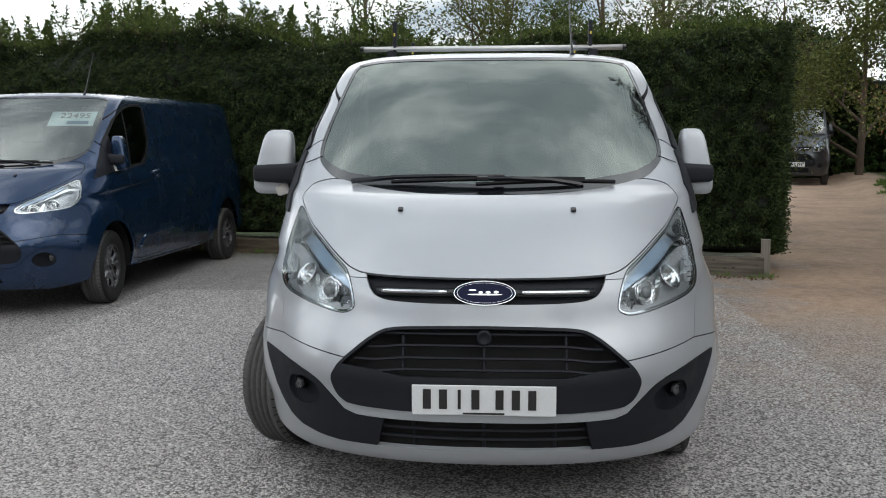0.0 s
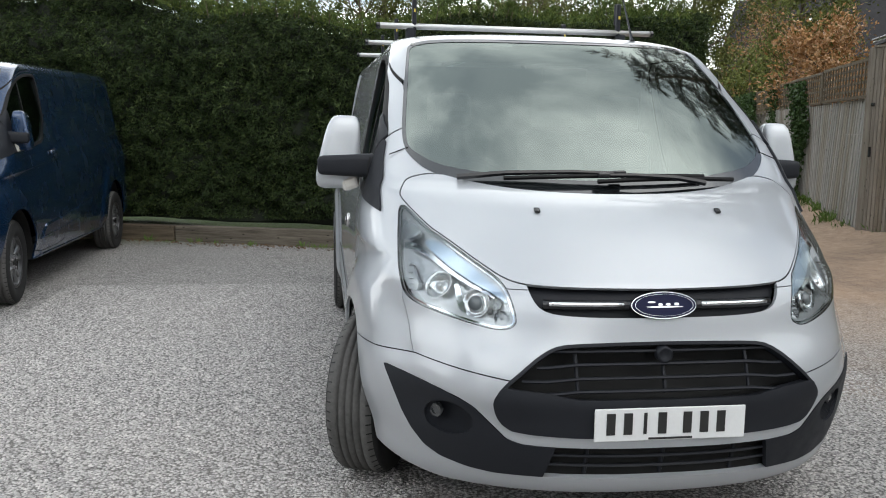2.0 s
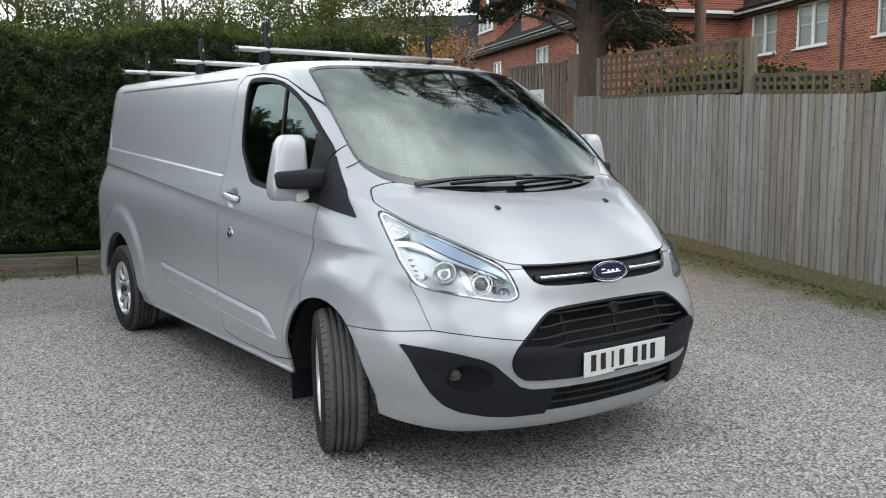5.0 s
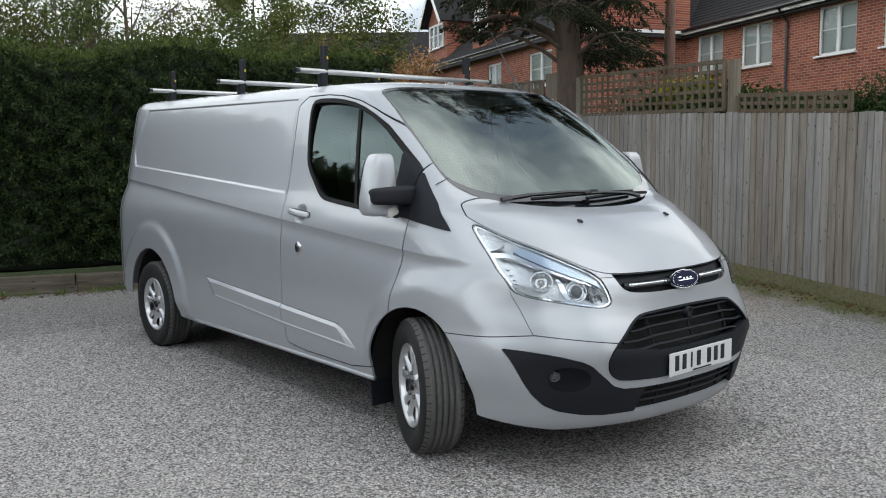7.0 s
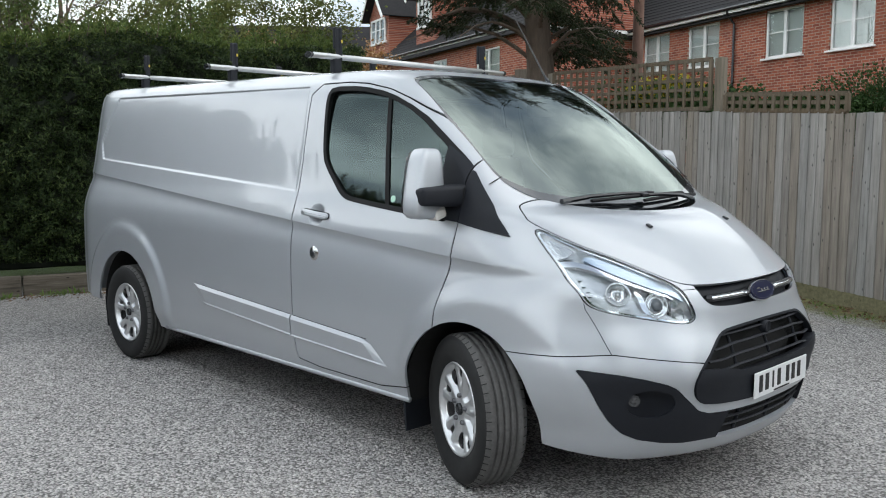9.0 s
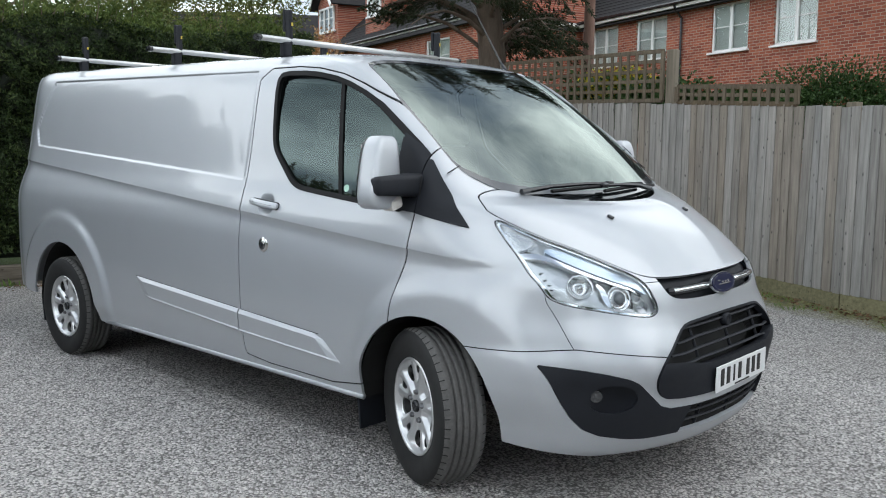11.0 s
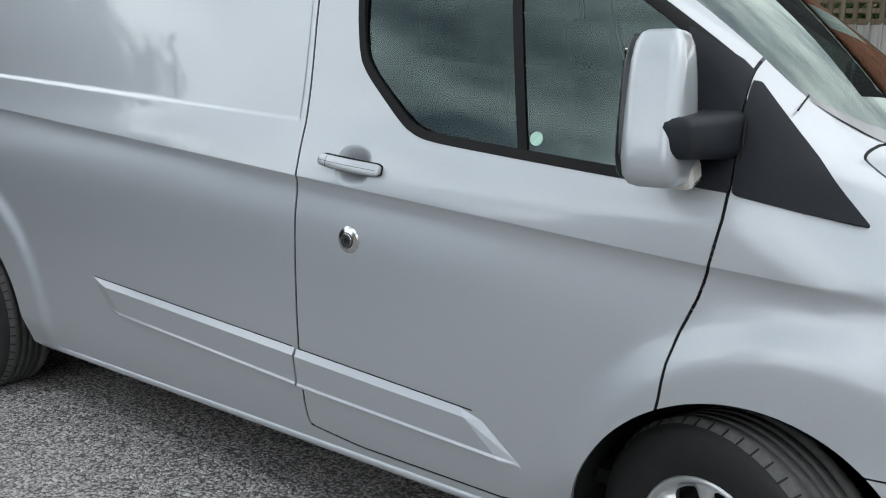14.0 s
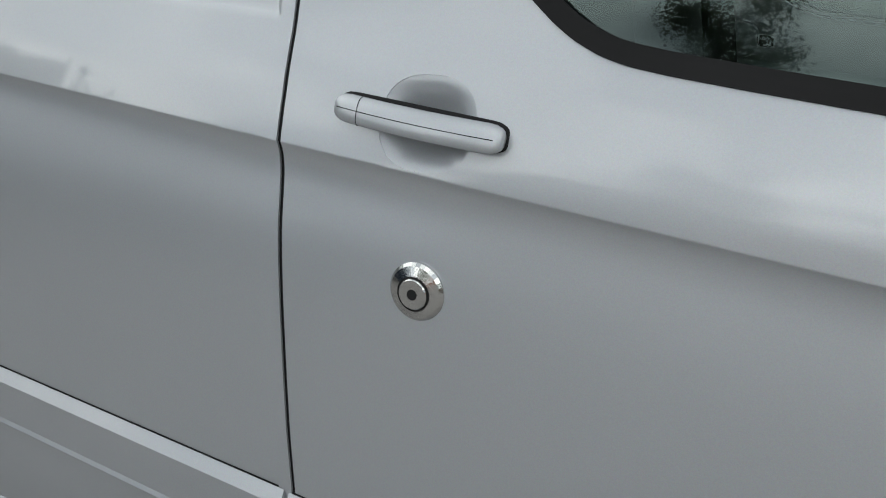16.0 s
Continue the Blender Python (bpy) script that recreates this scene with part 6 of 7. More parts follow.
                    ring.append(bm.verts.new((q.x * s, q.y, q.z)))
                rings.append(ring)
            for a, b in zip(rings, rings[1:]):
                for k in range(5):
                    bm.faces.new((a[k], a[k + 1], b[k + 1], b[k]) if s > 0 else (a[k], b[k], b[k + 1], a[k + 1]))
            for ring in (rings[0], rings[-1]):
                bm.faces.new(ring)
            bmesh.ops.recalc_face_normals(bm, faces=bm.faces)
            strip = part("rubbing_strip", bm, paint, van)
            gap = [flank_point(rt[0] + (ft[0] - rt[0]) * u, rt[1] + (ft[1] - rt[1]) * u + .0015, .0005) for u in np.linspace(.01, .99, 12)]
            part("strip_gap", tube([(p.x * s, p.y, p.z) for p in gap], .0018, 5), RUBBER, strip, "thin dark gap above the strip")
        # sill rail under the doors
        pts = [flank_point(y, .312, -.006) for y in np.linspace(1.37, 3.84, 14)]
        part("sill", tube([(p.x * s, p.y, p.z) for p in pts], .0145, 8, True, 1.0), paint, van, "", True)
        a, b = Vector((.853, .958, 1.356)), surface_point(.775, 1.386, .0)[0]
        part("pillar_joint", tube([(s * a.x, a.y, a.z), (s * b.x, b.y, b.z)], .0022, 6), RUBBER, van)
        # lamps
        sk = pushed(region(in_front, lamp, -.003, times=2), .001)
        pod = skin_part("headlamp", sk if s > 0 else mirrored(sk), GLASS_LAMP, van, "clear headlamp lens", .004)
        inner = region(in_front, lamp, .004, times=2)
        depth = np.clip(.004 - in_front(inner, lamp, times=2), 0, .05) / .05
        inner = (inner[0] - inner[1] * (.004 + .052 * ease(0, 1, depth))[:, None], inner[1], inner[2])
        skin_part("lamp_back", inner if s > 0 else mirrored(inner), LAMP_GREY, pod)
        edge = region(in_front, lamp, .0, times=2)
        ring = trimmed(edge, -(in_front(edge, lamp, times=2) + .0030))
        skin_part("lamp_seal", ring if s > 0 else mirrored(ring), GLOSS_BLACK, pod, "thin dark lamp edge", .006)
        inner_edge = trimmed(edge, in_front(edge, lamp, times=2) + .007)
        ring = trimmed(inner_edge, -(in_front(inner_edge, lamp, times=2) + .0125))
        ring = pushed(ring, -.006)
        skin_part("lamp_bezel", ring if s > 0 else mirrored(ring), CHROME, pod, "chrome bezel", .012)
        dz = float(np.mean([p[1] for p in lamp]) - np.mean([p[1] for p in LAMP]))
        for nm, mat, out, tag, pl in (
                ("brow_lens", BROW, -.016, "pale blue-grey upper lens", [(.775, 1.062), (.730, 1.070), (.690, 1.050), (.610, .990), (.540, .935), (.514, .880), (.560, .915), (.640, .958), (.710, 1.000)]),
                ("chrome_strip", CHROME, -.020, "chrome strip", [(.845, 1.052), (.775, 1.052), (.710, .996), (.640, .954), (.560, .911), (.518, .868), (.545, .890), (.640, .940), (.715, .980), (.785, 1.032), (.855, 1.028)]),
                ("corner_reflector", REFLECTOR, -.012, "bright corner reflector", [(.820, 1.140), (.762, 1.090), (.812, 1.060), (.858, 1.050)]),
                ("divider", CHROME, -.030, "chrome divider", [(.690, .958), (.672, .945), (.668, .870), (.655, .838), (.672, .838), (.690, .870)]),
                ("shroud_gap", GLOSS_BLACK, -.034, "dark gap in the lamp", [(.596, .908), (.578, .900), (.572, .838), (.586, .832)]),
                ("shroud_gap", GLOSS_BLACK, -.034, "dark gap in the lamp", [(.665, .945), (.640, .938), (.618, .925), (.640, .928)]),
                ("side_marker", LAMP_GREY, -.022, "ribbed side marker", [(.868, 1.000), (.820, .995), (.800, .900), (.845, .872), (.866, .920)])):
            sk = pushed(region(in_front, [(px, pz + dz) for px, pz in pl], times=1), out)
            if len(sk[2]):
                skin_part(nm, sk if s > 0 else mirrored(sk), mat, pod, tag, .02)
        for cx, cz, rr, nm in ((.628, .880, .050, "projector"), (.742, .935, .052, "reflector_bowl"), (.545, .838, .026, "reflector_bowl"), (.560, .885, .022, "reflector_bowl")):
            c, n = surface_point(cx, cz + dz, -.040)
            bm = bmesh.new()
            add_turned(bm, [(rr * 1.02, -.010), (rr * .98, -.012), (rr * .86, -.002), (rr * .55, .014), (rr * .30, .016), (rr * .26, -.006), (0, -.010)] if nm != "projector" else [(rr * 1.02, -.006), (rr * .98, -.008), (rr * .80, .004), (rr * .58, .006), (rr * .52, -.010)], 12 if rr < .03 else 32)
            turn = (-n).to_track_quat("X", "Z").to_matrix().to_4x4()
            place = Matrix.Diagonal((s, 1, 1, 1)) @ Matrix.Translation(c) @ turn
            bmesh.ops.transform(bm, matrix=place, verts=bm.verts)
            part(nm, bm, REFLECTOR, pod, "chrome reflector", rr >= .03)
            if nm == "projector":
                bm = bmesh.new()
                add_turned(bm, [(rr * .50, -.008), (rr * .42, -.016), (rr * .24, -.021), (0, -.023)], 32)
                bmesh.ops.transform(bm, matrix=place, verts=bm.verts)
                part("projector_lens", bm, PROJECTOR, pod, "dark projector lens", True)
        for k in range(5):
            p, n = surface_point(.828 - .002 * k, .890 + .022 * k + dz, -.022)
            part("marker_rib", box((p.x * s, p.y, p.z), (.020, .010, .003), .001), GLOSS_BLACK, pod)
        # lower black corner with its fog lamp
        fog = [(.785, .49), (.765, .535), (.71, .55), (.65, .525), (.625, .48), (.65, .44), (.71, .42), (.77, .44)]
        ins = region(in_front, INSERT, -.002, times=1)
        ins = pushed(trimmed(ins, (.372 + .25 * (.42 - ins[0][:, 2])) - ins[0][:, 0]), .003)
        ins = trimmed(ins, -in_front(ins, fog))
        iob = skin_part("bumper_corner", ins if s > 0 else mirrored(ins), BLACK_TRIM if silver else paint, van, "black textured bumper corner" if silver else "painted bumper corner", .02)
        bowl = region(in_front, fog, .004)
        dd = np.clip(-in_front(bowl, fog) / .03, 0, 1)
        bowl = (bowl[0] - bowl[1] * (.004 + .052 * ease(0, 1, dd))[:, None], bowl[1], bowl[2])
        skin_part("fog_recess", bowl if s > 0 else mirrored(bowl), BLACK_TRIM, iob, "dark recess", 0)
        c, n = surface_point(.757, .490, -.022)
        bm = bmesh.new()
        add_turned(bm, [(.027, .01), (.026, -.004), (.023, -.006), (.021, -.002), (.012, -.008), (0, -.010)], 28)
        bmesh.ops.transform(bm, matrix=Matrix.Diagonal((s, 1, 1, 1)) @ Matrix.Translation(c) @ (-n).to_track_quat("X", "Z").to_matrix().to_4x4(), verts=bm.verts)
        part("fog_lamp", bm, FOG_GLASS, iob, "round clear fog lamp", True)
        # wheel housings, flaps and wheels
        for cy, r, back in ((AXLES[0], ARCH_R[0], 0), (AXLES[1], ARCH_R[1], 1)):
            bm = bmesh.new()
            n = 22
            def inner(x, y, z):
                while y < .85 and x > .5 and float(nose_y(np.array(min(x + .03, .97)), np.array(max(z, .25)))) > y:
                    x -= .01
                return x

            ring = [[bm.verts.new((s * inner(x, cy + (r + .012) * math.cos(a), AXLE_Z + (r + .012) * math.sin(a)), cy + (r + .012) * math.cos(a) * (1.0 if x > .9 else .98), AXLE_Z + (r + .012) * math.sin(a))) for a in np.linspace(-.10, math.pi + .10, n)] for x in (.50, .80, .955)]
            for p, t in zip(ring, ring[1:]):
                for k in range(n - 1):
                    bm.faces.new((p[k], p[k + 1], t[k + 1], t[k]))
            bm.faces.new(ring[0])
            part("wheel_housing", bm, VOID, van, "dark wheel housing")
            fy = cy + .435 if not back else cy + .47
            part("mud_flap", box((s * ((.875 if s < 0 else .79) if not back else .87), fy, .262 if not back else .285), (.165, .012, .23), .004, pose(0, 0, 0, -6)), BLACK_TRIM, van, "black rubber mud flap")
        wheel("wheel", van, (s * (.900 if s < 0 else .85), AXLES[0] + .018, .343), steer if s < 0 else steer * .8, rim, face, 5, s < 0, scale)
        wheel("wheel", van, (s * .902, AXLES[1] + .010, .343), 0.0, rim, face, 5, s < 0, scale)
        door_mirror(van, s, paint)
        # handle over a dished cup
        bowl = region(on_side, CUP, .003, times=0)
        dish = np.clip(-on_side(bowl, CUP, times=0) / .046, 0, 1)
        bowl = (bowl[0] - bowl[1] * (.001 + .020 * ease(0, 1, dish))[:, None], bowl[1], bowl[2])
        nn = np.zeros_like(bowl[0])
        fnorm = np.cross(bowl[0][bowl[2][:, 1]] - bowl[0][bowl[2][:, 0]], bowl[0][bowl[2][:, 2]] - bowl[0][bowl[2][:, 0]])
        for c in range(3):
            np.add.at(nn, bowl[2][:, c], fnorm)
        bowl = (bowl[0], nn / (np.linalg.norm(nn, axis=1, keepdims=True) + 1e-12), bowl[2])
        skin_part("handle_cup", bowl if s > 0 else mirrored(bowl), paint, dob)
        handle_part("door_handle", dob, s, paint, 2.2255, 1.9915, .0168, .0088, .0108, "")
        handle_part("handle_gasket", dob, s, RUBBER, 2.2275, 1.9897, .0177, .0, .0030, "black handle gasket")
        line = [flank_point(y, handle_z(y) + .001, handle_out(y) + .0197) for y in np.linspace(2.218, 2.000, 12)]
        part("handle_split", tube([(p.x * s, p.y, p.z) for p in line], .0006, 5), RUBBER, dob, "fine dark parting line")
        ring = [(sgn_pow(math.sin(a), .78) * .0169, sgn_pow(math.cos(a), .78) * .0109) for a in np.linspace(-1.5, 1.5, 13)]
        line = [flank_point(2.185, handle_z(2.185) + dz_, handle_out(2.185) + .0088 + do_) for dz_, do_ in ring]
        part("handle_split", tube([(p.x * s, p.y, p.z) for p in line], .0006, 5), RUBBER, dob, "fine dark parting line")
        c = flank_point(2.096, .964)
        bm = bmesh.new()
        add_turned(bm, [(.0345, .004), (.0345, -.001), (.031, -.005), (.020, -.009), (.0195, -.005), (.0185, -.005), (.018, -.011), (.0165, -.013), (.005, -.013), (.0045, -.008), (0, -.008)], 36)
        bmesh.ops.transform(bm, matrix=Matrix.Translation((s * c.x, c.y, c.z)) @ (Matrix.Identity(4) if s < 0 else pose(0, 0, 0, 0, 0, 180)) @ Matrix.Diagonal((1, 1.13, 1.13, 1)), verts=bm.verts)
        if s < 0 and silver:
            lock = part("deadlock", bm, STEEL, dob, "round steel deadlock")
            for prof in ([(.0205, -.0095), (.0195, -.0075), (.0178, -.0115)], [(.0062, -.0134), (.0048, -.0138), (0, -.0138)]):
                hole_bm = add_turned(bmesh.new(), prof, 32)
                bmesh.ops.transform(hole_bm, matrix=Matrix.Translation((s * c.x, c.y, c.z)) @ Matrix.Diagonal((1, 1.13, 1.13, 1)), verts=hole_bm.verts)
                part("keyway", hole_bm, VOID, lock, "dark keyway")
        else:
            bm.free()

    # glass across the front, its dark border and the seal
    scr = region(in_front, SCREEN, .004, deep=1.95)
    skin_part("windscreen", both(pushed(smoothed(scr, 1.275), -.006)), GLASS_FRONT if silver else GLASS_CLEAR, van, "laminated windscreen")
    scr = smoothed(scr, 1.275)
    ring = trimmed(scr, -(in_front(scr, SCREEN, deep=1.95) + np.interp(scr[0][:, 2], [1.22, 1.30, 1.40, 1.9], [.046, .044, .016, .011])))
    skin_part("screen_border", both(pushed(ring, -.0035)), FRIT, van, "black printed border")
    part("scuttle", tube([(x, float(nose_y(np.array(abs(x)), np.array(1.232))) + .03, 1.192 + .05 * abs(x) ** 2) for x in np.linspace(-.52, .52, 15)], .03, 6, True, .5), BLACK_TRIM, van, "black scuttle panel", True)
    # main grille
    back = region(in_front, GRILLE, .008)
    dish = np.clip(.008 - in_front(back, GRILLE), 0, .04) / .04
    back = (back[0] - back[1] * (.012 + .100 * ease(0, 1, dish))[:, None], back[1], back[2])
    # shade behind the grille as a near-black sheet
    skin_part("grille_back", both(back), VOID, van, "near-black sheet for the shade behind the grille")
    chin = trimmed(skin, np.maximum(in_front(skin, GRILLE) + .003, v[:, 2] - np.interp(v[:, 0], [0, .30, .42, .6], [.588, .590, .612, .625])))
    skin_part("plate_panel", both(pushed(chin, .010)), BLACK_TRIM, van, "black number plate panel", .05)
    ring = trimmed(region(in_front, GRILLE, .001), -(in_front(region(in_front, GRILLE, .001), GRILLE) + .010))
    skin_part("grille_frame", both(pushed(ring, .001)), BLACK_TRIM, van, "black grille frame", .03)
    for k, z in enumerate((.735, .695, .652, .612)):
        half = np.interp(z, [.592, .745, .766], [.56, .385, .30]) - .01
        xs = np.linspace(-half, half, 25)
        part("grille_slat", tube([(x, float(nose_y(np.array(abs(x)), np.array(z))) + .016, z - .012 * ease(.28, .42, abs(x)) * (k > 0)) for x in xs], .0095, 6, True, .55), BLACK_TRIM, van, "black grille slat")
    for x in (-.30, 0, .30):
        part("grille_upright", tube([(x, float(nose_y(np.array(abs(x)), np.array(z))) + .030, z) for z in np.linspace(.60, .76, 5)], .007, 6), BLACK_TRIM, van)
    c, n = surface_point(0.0, .727, -.004)
    bm = bmesh.new()
    add_turned(bm, [(.028, .02), (.028, -.008), (.022, -.012), (.016, -.006), (0, -.006)], 24)
    bmesh.ops.transform(bm, matrix=Matrix.Translation(c) @ pose(0, 0, 0, 0, 0, 90), verts=bm.verts)
    part("sensor_boss", bm, BLACK_TRIM, van, "round black boss on the grille", True)
    # slot under the bonnet with two bright bars and the badge
    skin_part("slot_back", both(pushed(region(in_front, SLOT, .006), -.035)), BLACK_TRIM, van, "dark bonnet slot")
    for s in (-1, 1):
        pts = [surface_point(x, .888 + .002 * x, .002)[0] for x in np.linspace(.138, .385, 9)]
        part("bright_bar", tube([(p.x * s, p.y, p.z) for p in pts], .0085, 8, True, .95), CHROME, van, "chrome bar", True)
        pts = [surface_point(x, .888 + .002 * x, -.012)[0] for x in np.linspace(.10, .405, 9)]
        part("bar_carrier", tube([(p.x * s, p.y, p.z) for p in pts], .018, 8, True, .95), GLOSS_BLACK, van, "", True)
    c, n = surface_point(0.0, .884, .012)
    bm = bmesh.new()
    turn = n.to_track_quat("Z", "Y").to_matrix().to_4x4()
    for k, (rx, ry, h) in enumerate(((.114, .0460, .012), )):
        add_prism(bm, [(rx * math.cos(a), ry * math.sin(a)) for a in np.linspace(0, 2 * math.pi, 48, endpoint=False)], h, Matrix.Translation(c) @ turn @ Matrix.Translation((0, 0, -.012)))
    badge = part("badge", bm, CHROME, van, "oval badge with chrome rim")
    bm = add_prism(bmesh.new(), [(.1108 * math.cos(a), .0430 * math.sin(a)) for a in np.linspace(0, 2 * math.pi, 48, endpoint=False)], .004, Matrix.Translation(c) @ turn @ Matrix.Translation((0, 0, -.001)))
    part("badge_field", bm, BADGE_BLUE, badge, "dark blue field")
    bm = bmesh.new()
    for x0, x1, yy, hh in ((-.064, .066, -.006, .0028), (-.058, -.030, .010, .0030), (-.022, -.006, .002, .0045), (.004, .022, .002, .0045), (.034, .052, .003, .0050)):
        add_prism(bm, [((x0 + x1) / 2 + (x1 - x0) / 2 * math.cos(a), yy + hh * math.sin(a)) for a in np.linspace(0, 2 * math.pi, 20, endpoint=False)], .002, Matrix.Translation(c) @ turn @ Matrix.Translation((0, 0, .003)))
    for k in range(40):
        a0, a1 = 2 * math.pi * k / 40, 2 * math.pi * (k + 1) / 40
        add_prism(bm, [(q * .102 * math.cos(t), q * .0375 * math.sin(t)) for q, t in ((.985, a0), (1.0, a0), (1.0, a1), (.985, a1))], .0015, Matrix.Translation(c) @ turn @ Matrix.Translation((0, 0, .003)))
    part("badge_mark", bm, CHROME, badge, "plain silver mark")
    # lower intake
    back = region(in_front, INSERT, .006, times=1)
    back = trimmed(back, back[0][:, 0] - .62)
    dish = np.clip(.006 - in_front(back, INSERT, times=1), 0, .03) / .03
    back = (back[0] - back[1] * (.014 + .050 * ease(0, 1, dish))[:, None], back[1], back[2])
    # shade inside the intake as a near-black sheet
    skin_part("intake_back", both(back), VOID, van, "near-black sheet for the shade in the lower intake")
    for z in (.352, .388):
        part("intake_slat", tube([(x, float(nose_y(np.array(abs(x)), np.array(z))) + .020, z) for x in np.linspace(-.39, .39, 19)], .009, 6, True, .6), BLACK_TRIM, van)
    for x in (-.26, 0, .26):
        part("intake_upright", tube([(x, float(nose_y(np.array(abs(x)), np.array(z))) + .030, z) for z in (.315, .37, .42)], .008, 6), BLACK_TRIM, van)
    # number plate
    plate = part("number_plate", box((0, -.016, .513), (.520, .006, .111), .003), PLATE_WHITE, van, "white number plate with black marks")
    for k in range(7):
        x = -.205 + .0585 * k + (.028 if k > 3 else 0)
        part("plate_bar", box((x, -.0205, .517), (.029 if k != 2 else .011, .003, .072)), PLATE_BLACK, plate)
    part("plate_line", box((0, -.0205, .4655), (.15, .003, .006)), PLATE_BLACK, plate)
    # washer jets, wipers
    for s in (-1, 1):
        p, n = surface_point(.350 * s, 1.168, .004)
        part("washer_jet", box(p, (.022, .03, .012), .005, pose(0, 0, 0, 25)), GLOSS_BLACK, van, "black washer jet")

    def on_glass(x, z, out):
        return surface_point(x, z, out)[0]

    for s, piv, arm, blade in ((1, (-.60, 1.262), (.05, 1.272), ((-.42, 1.262), (.42, 1.275))), (-1, (.40, 1.248), (-.02, 1.262), ((-.05, 1.252), (.55, 1.262)))):
        a, b = on_glass(*piv, .016), on_glass(*arm, .030)
        wiper = part("wiper", tube([a, a.lerp(b, .3) + Vector((0, -.006, .012)), a.lerp(b, .7) + Vector((0, -.008, .010)), b], [.0135, .011, .0095, .008], 6), GLOSS_BLACK, van, "black wiper arm")
        part("blade", tube([on_glass(blade[0][0] + (blade[1][0] - blade[0][0]) * t, blade[0][1] + (blade[1][1] - blade[0][1]) * t, .014 + .008 * math.sin(math.pi * t)) for t in np.linspace(0, 1, 9)], .0092, 5), RUBBER, wiper)
        part("hub_cap", box(b, (.05, .03, .022), .006), GLOSS_BLACK, wiper)
    # cabin
    part("dashboard", add_box(box((0, 1.10, 1.06), (1.56, .42, .26), .06, None, 3), (.0, .98, 1.15), (1.3, .30, .10), .03), CABIN, van, "grey dashboard", True)
    part("bulkhead", box((0, 2.42, 1.10), (1.56, .03, 1.45)), CABIN, van)
    part("headlining", box((0, 1.98, 1.86), (1.40, .75, .02)), LINING, van, "pale headlining")
    part("cabin_floor", box((0, 1.7, .40), (1.6, 1.5, .04)), VOID, van)
    part("underbody", add_box(add_box(box((0, 2.75, .33), (1.08, 4.7, .10)), (0, 2.6, .325), (1.60, 2.3, .08)), (0, .48, .28), (.90, .40, .06)), VOID, van)
    part("engine_bay", box((0, .62, .62), (1.0, .55, .62)), VOID, van)
    wheel_c = Vector((-.40, 1.42, 1.16))
    bm = bmesh.new()
    tilt = pose(0, 0, 0, 62)
    add_tube(bm, [wheel_c + tilt @ Vector((.185 * math.cos(a), .185 * math.sin(a), 0)) for a in np.linspace(0, 2 * math.pi, 33)], .014, 8, False)
    add_box(bm, wheel_c, (.36, .05, .03), .008, tilt)
    add_box(bm, wheel_c + tilt @ Vector((0, -.09, 0)), (.06, .18, .03), .008, tilt)
    part("steering_wheel", bm, CABIN, van, "dark steering wheel", True)
    for x in (-.42, .16, .56):
        seat = part("seat", add_box(box((x, 1.86, .82), (.46 if x < 0 else .40, .50, .16), .05, None, 3), (x, 2.12, 1.16), (.44 if x < 0 else .38, .14, .62), .06, pose(0, 0, 0, -10), 3), CLOTH, van, "dark cloth seat", True)
        part("headrest", box((x, 2.17, 1.57), (.25, .09, .19), .04, pose(0, 0, 0, -8), 3), CLOTH, seat, "", True)
    part("rear_mirror", box((0, 1.36, 1.72), (.22, .03, .07), .012), CABIN, van)
    # aerial
    foot = Vector((.435, 1.66, 1.918))
    part("aerial", tube([foot, foot + Vector((0, .03, .04)), foot + Vector((-.01, .27, .42))], [.014, .006, .0022], 8), GLOSS_BLACK, van, "thin black whip aerial")
    return van


FOG_GLASS = plain("fog_lens", (0.055, 0.058, 0.062), 0.1, metal=0.3, vary=0.2, coat=1.0)
BROW = plain("brow_lens", (0.48, 0.58, 0.70), 0.14, metal=0.6, vary=0.15, scale=30, coat=1.0)
PROJECTOR = plain("projector_lens", (0.16, 0.17, 0.18), 0.06, vary=0.1, coat=1.0)
LINING = plain("headlining", (0.42, 0.42, 0.40), 0.9)
build_van("panel_van", "silver panel van with roof bars, parked nose out on gravel", Matrix.Identity(4), SILVER)


def build_roof_bars():
    for y, z in ((2.36, 2.040), (3.48, 2.056), (4.75, 2.078)):
        ob = thing("roof_bar", "aluminium roof bar with black upright load stops", "roof bar", "roof bars on the silver van")
        part("bar", tube([(-.80, y, z), (.80, y, z)], .030, 12, True, .55), ALUMINIUM, ob, "", True)
        for s in (-1, 1):
            part("end_cap", tube([(s * .795, y, z), (s * .815, y, z)], .031, 12, True, .57), GLOSS_BLACK, ob, "black end cap")
            part("foot", box((s * .62, y, z - .050), (.055, .05, .085), .012), BLACK_TRIM, ob, "black mounting foot")
            st = part("load_stop", add_box(box((s * .60, y - .005, z + .07), (.024, .045, .19), .009), (s * .60, y + .03, z + .11), (.022, .022, .12), .006), BLACK_TRIM, ob, "black upright load stop")
            part("stop_label", box((s * .60, y - .032, z + .085), (.010, .003, .018)), STOP_YELLOW, st, "small yellow label")


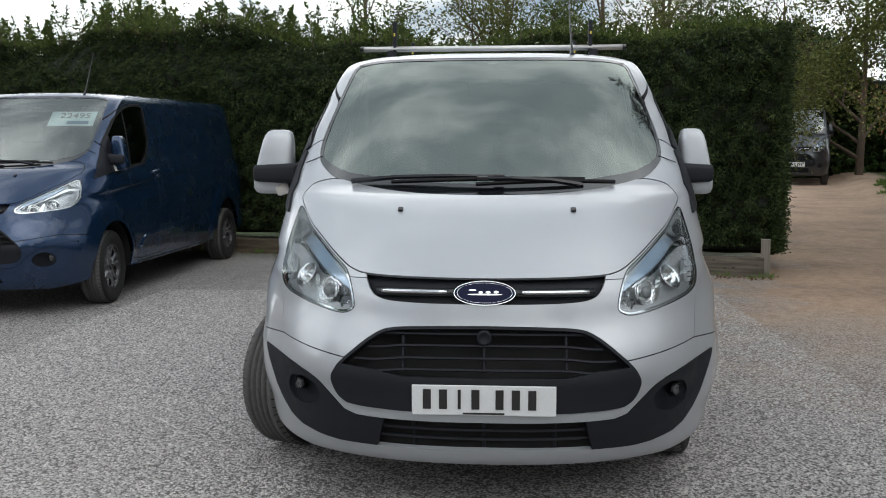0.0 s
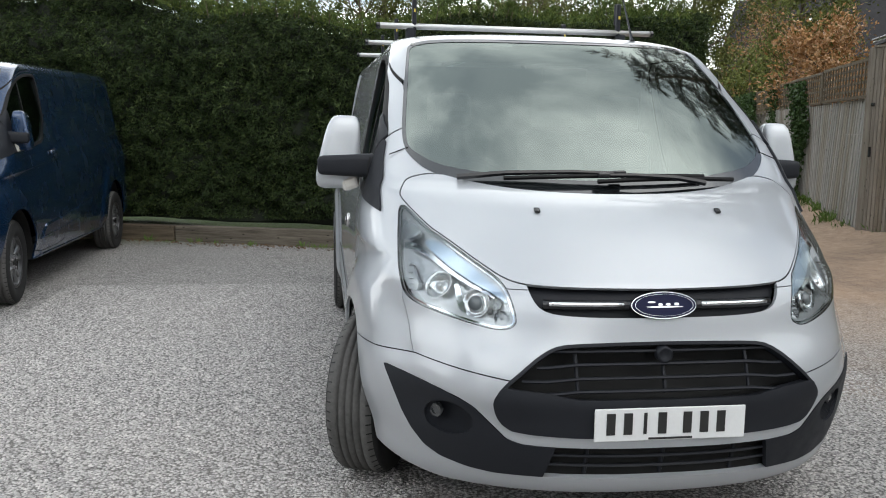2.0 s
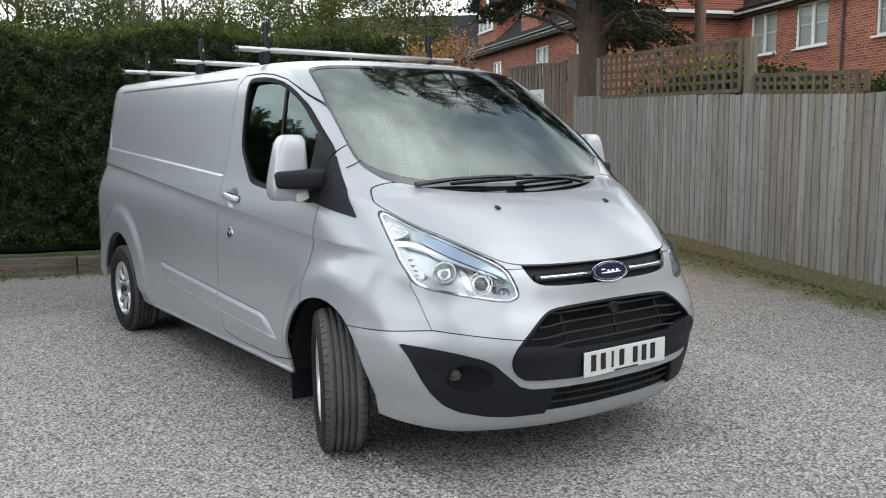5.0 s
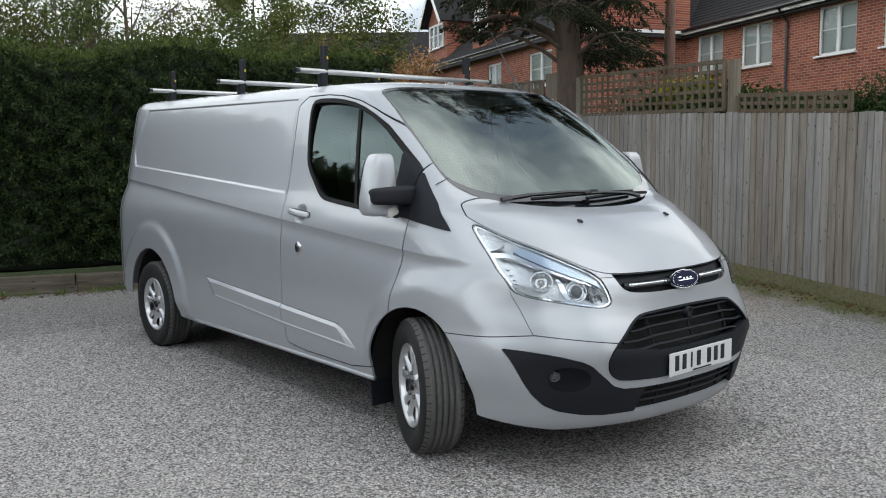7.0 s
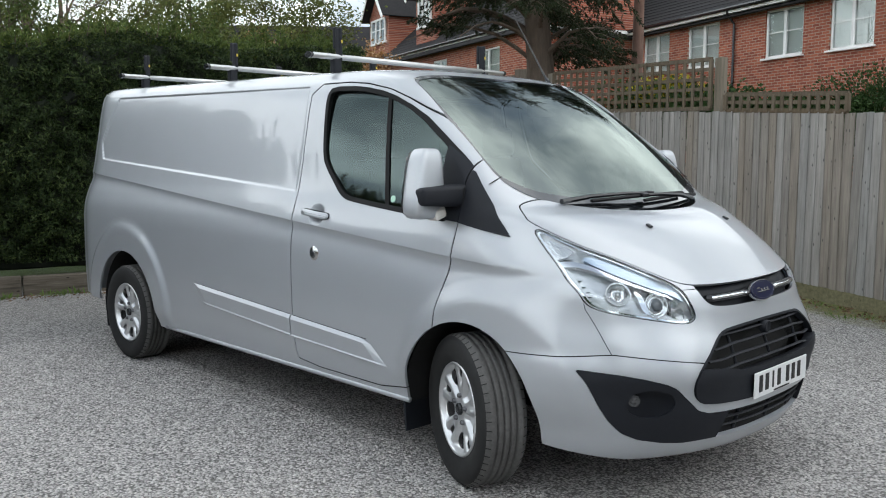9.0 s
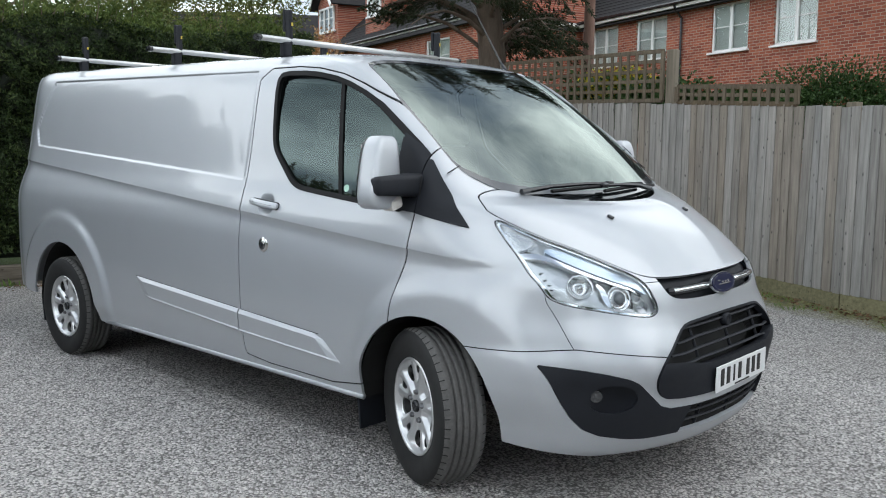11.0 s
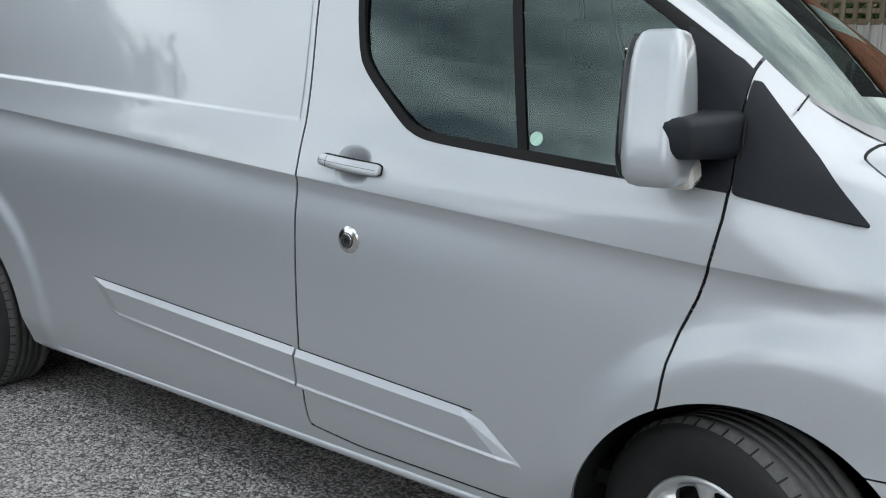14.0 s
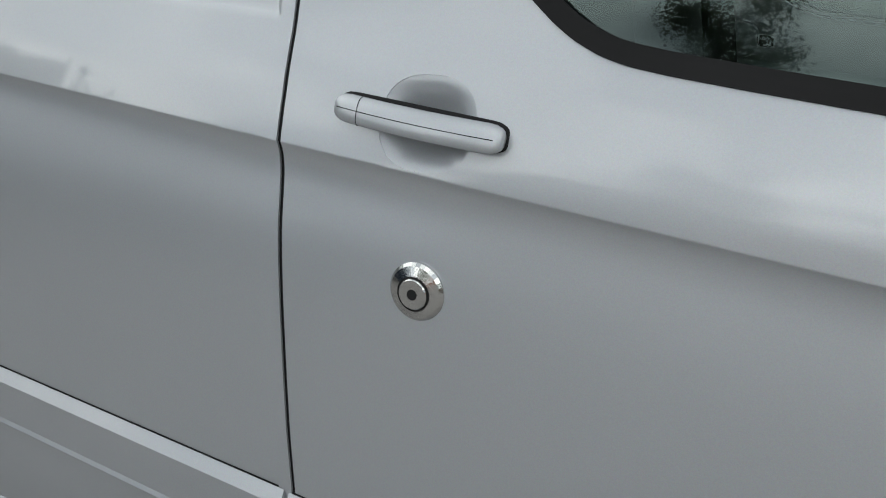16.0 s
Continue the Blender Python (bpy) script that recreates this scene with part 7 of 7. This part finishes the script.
STOP_YELLOW = plain("label_yellow", (0.55, 0.42, 0.05), 0.5)
build_roof_bars()


def build_sticker():
    c = flank_point(1.546, 1.271, -.020)
    ob = thing("window_sticker", "round pale green sticker in the door window", "sticker")
    bm = bmesh.new()
    add_turned(bm, [(0, -.001), (.0175, -.001), (.0175, .001)], 28)
    disc = part("disc", bm, STICKER, ob)
    disc.matrix_local = Matrix.Translation((-c.x, c.y, c.z)) @ pose(0, 0, 0, 0, 12, 0)


STICKER = plain("sticker_green", (0.45, 0.68, 0.56), 0.5, vary=0.2, scale=80)
build_sticker()

# the blue van beside it, and a dark van far up the track
LAMP_BLUE = [(.822, 1.150), (.737, 1.082), (.690, 1.050), (.600, .992), (.520, .945), (.480, .900), (.492, .868), (.545, .858), (.680, .868), (.850, .892), (.882, .960), (.864, 1.065)]
build_van("panel_van", "dark blue panel van with black alloy wheels, parked by the hedge", pose(-4.53, 3.77, 0), BLUE, 0.8, ALLOY_DARK, ALLOY_MID, 6.0, False, LAMP_BLUE, (1, .962, 1.035))


def build_price_sheet():
    c, n = surface_point(.49, 1.69, -.02)
    ob = thing("price_sheet", "pale blue price sheet inside the blue van's windscreen", "price sign", at=Matrix.Translation((-4.53, 3.77, 0)) @ Matrix.Diagonal((1, .962, 1.035, 1)) @ Matrix.Translation(c) @ n.to_track_quat("Z", "Y").to_matrix().to_4x4())
    part("card", box((0, 0, 0), (.42, .24, .002)), PRICE_CARD, ob)
    write("22495", ob, (.02, .045, .002), .115)
    part("text_bar", box((.06, -.065, .002), (.20, .050, .002)), PRICE_BAND, ob)


PRICE_CARD = plain("price_card", (0.74, 0.88, 0.90), 0.5, vary=0.05)
PRICE_BAND = plain("price_band", (0.12, 0.25, 0.38), 0.5)
build_price_sheet()
build_van("panel_van", "dark grey high-roofed van parked far up the track", Matrix.Translation((10.3, 27.4, 0.26)) @ pose(0, 0, 0, 0, 0, -20) @ Matrix.Diagonal((1.08, 1.05, 1.42, 1)), GREY_DARK, 0.4, ALLOY, ALLOY, 0.0, False)
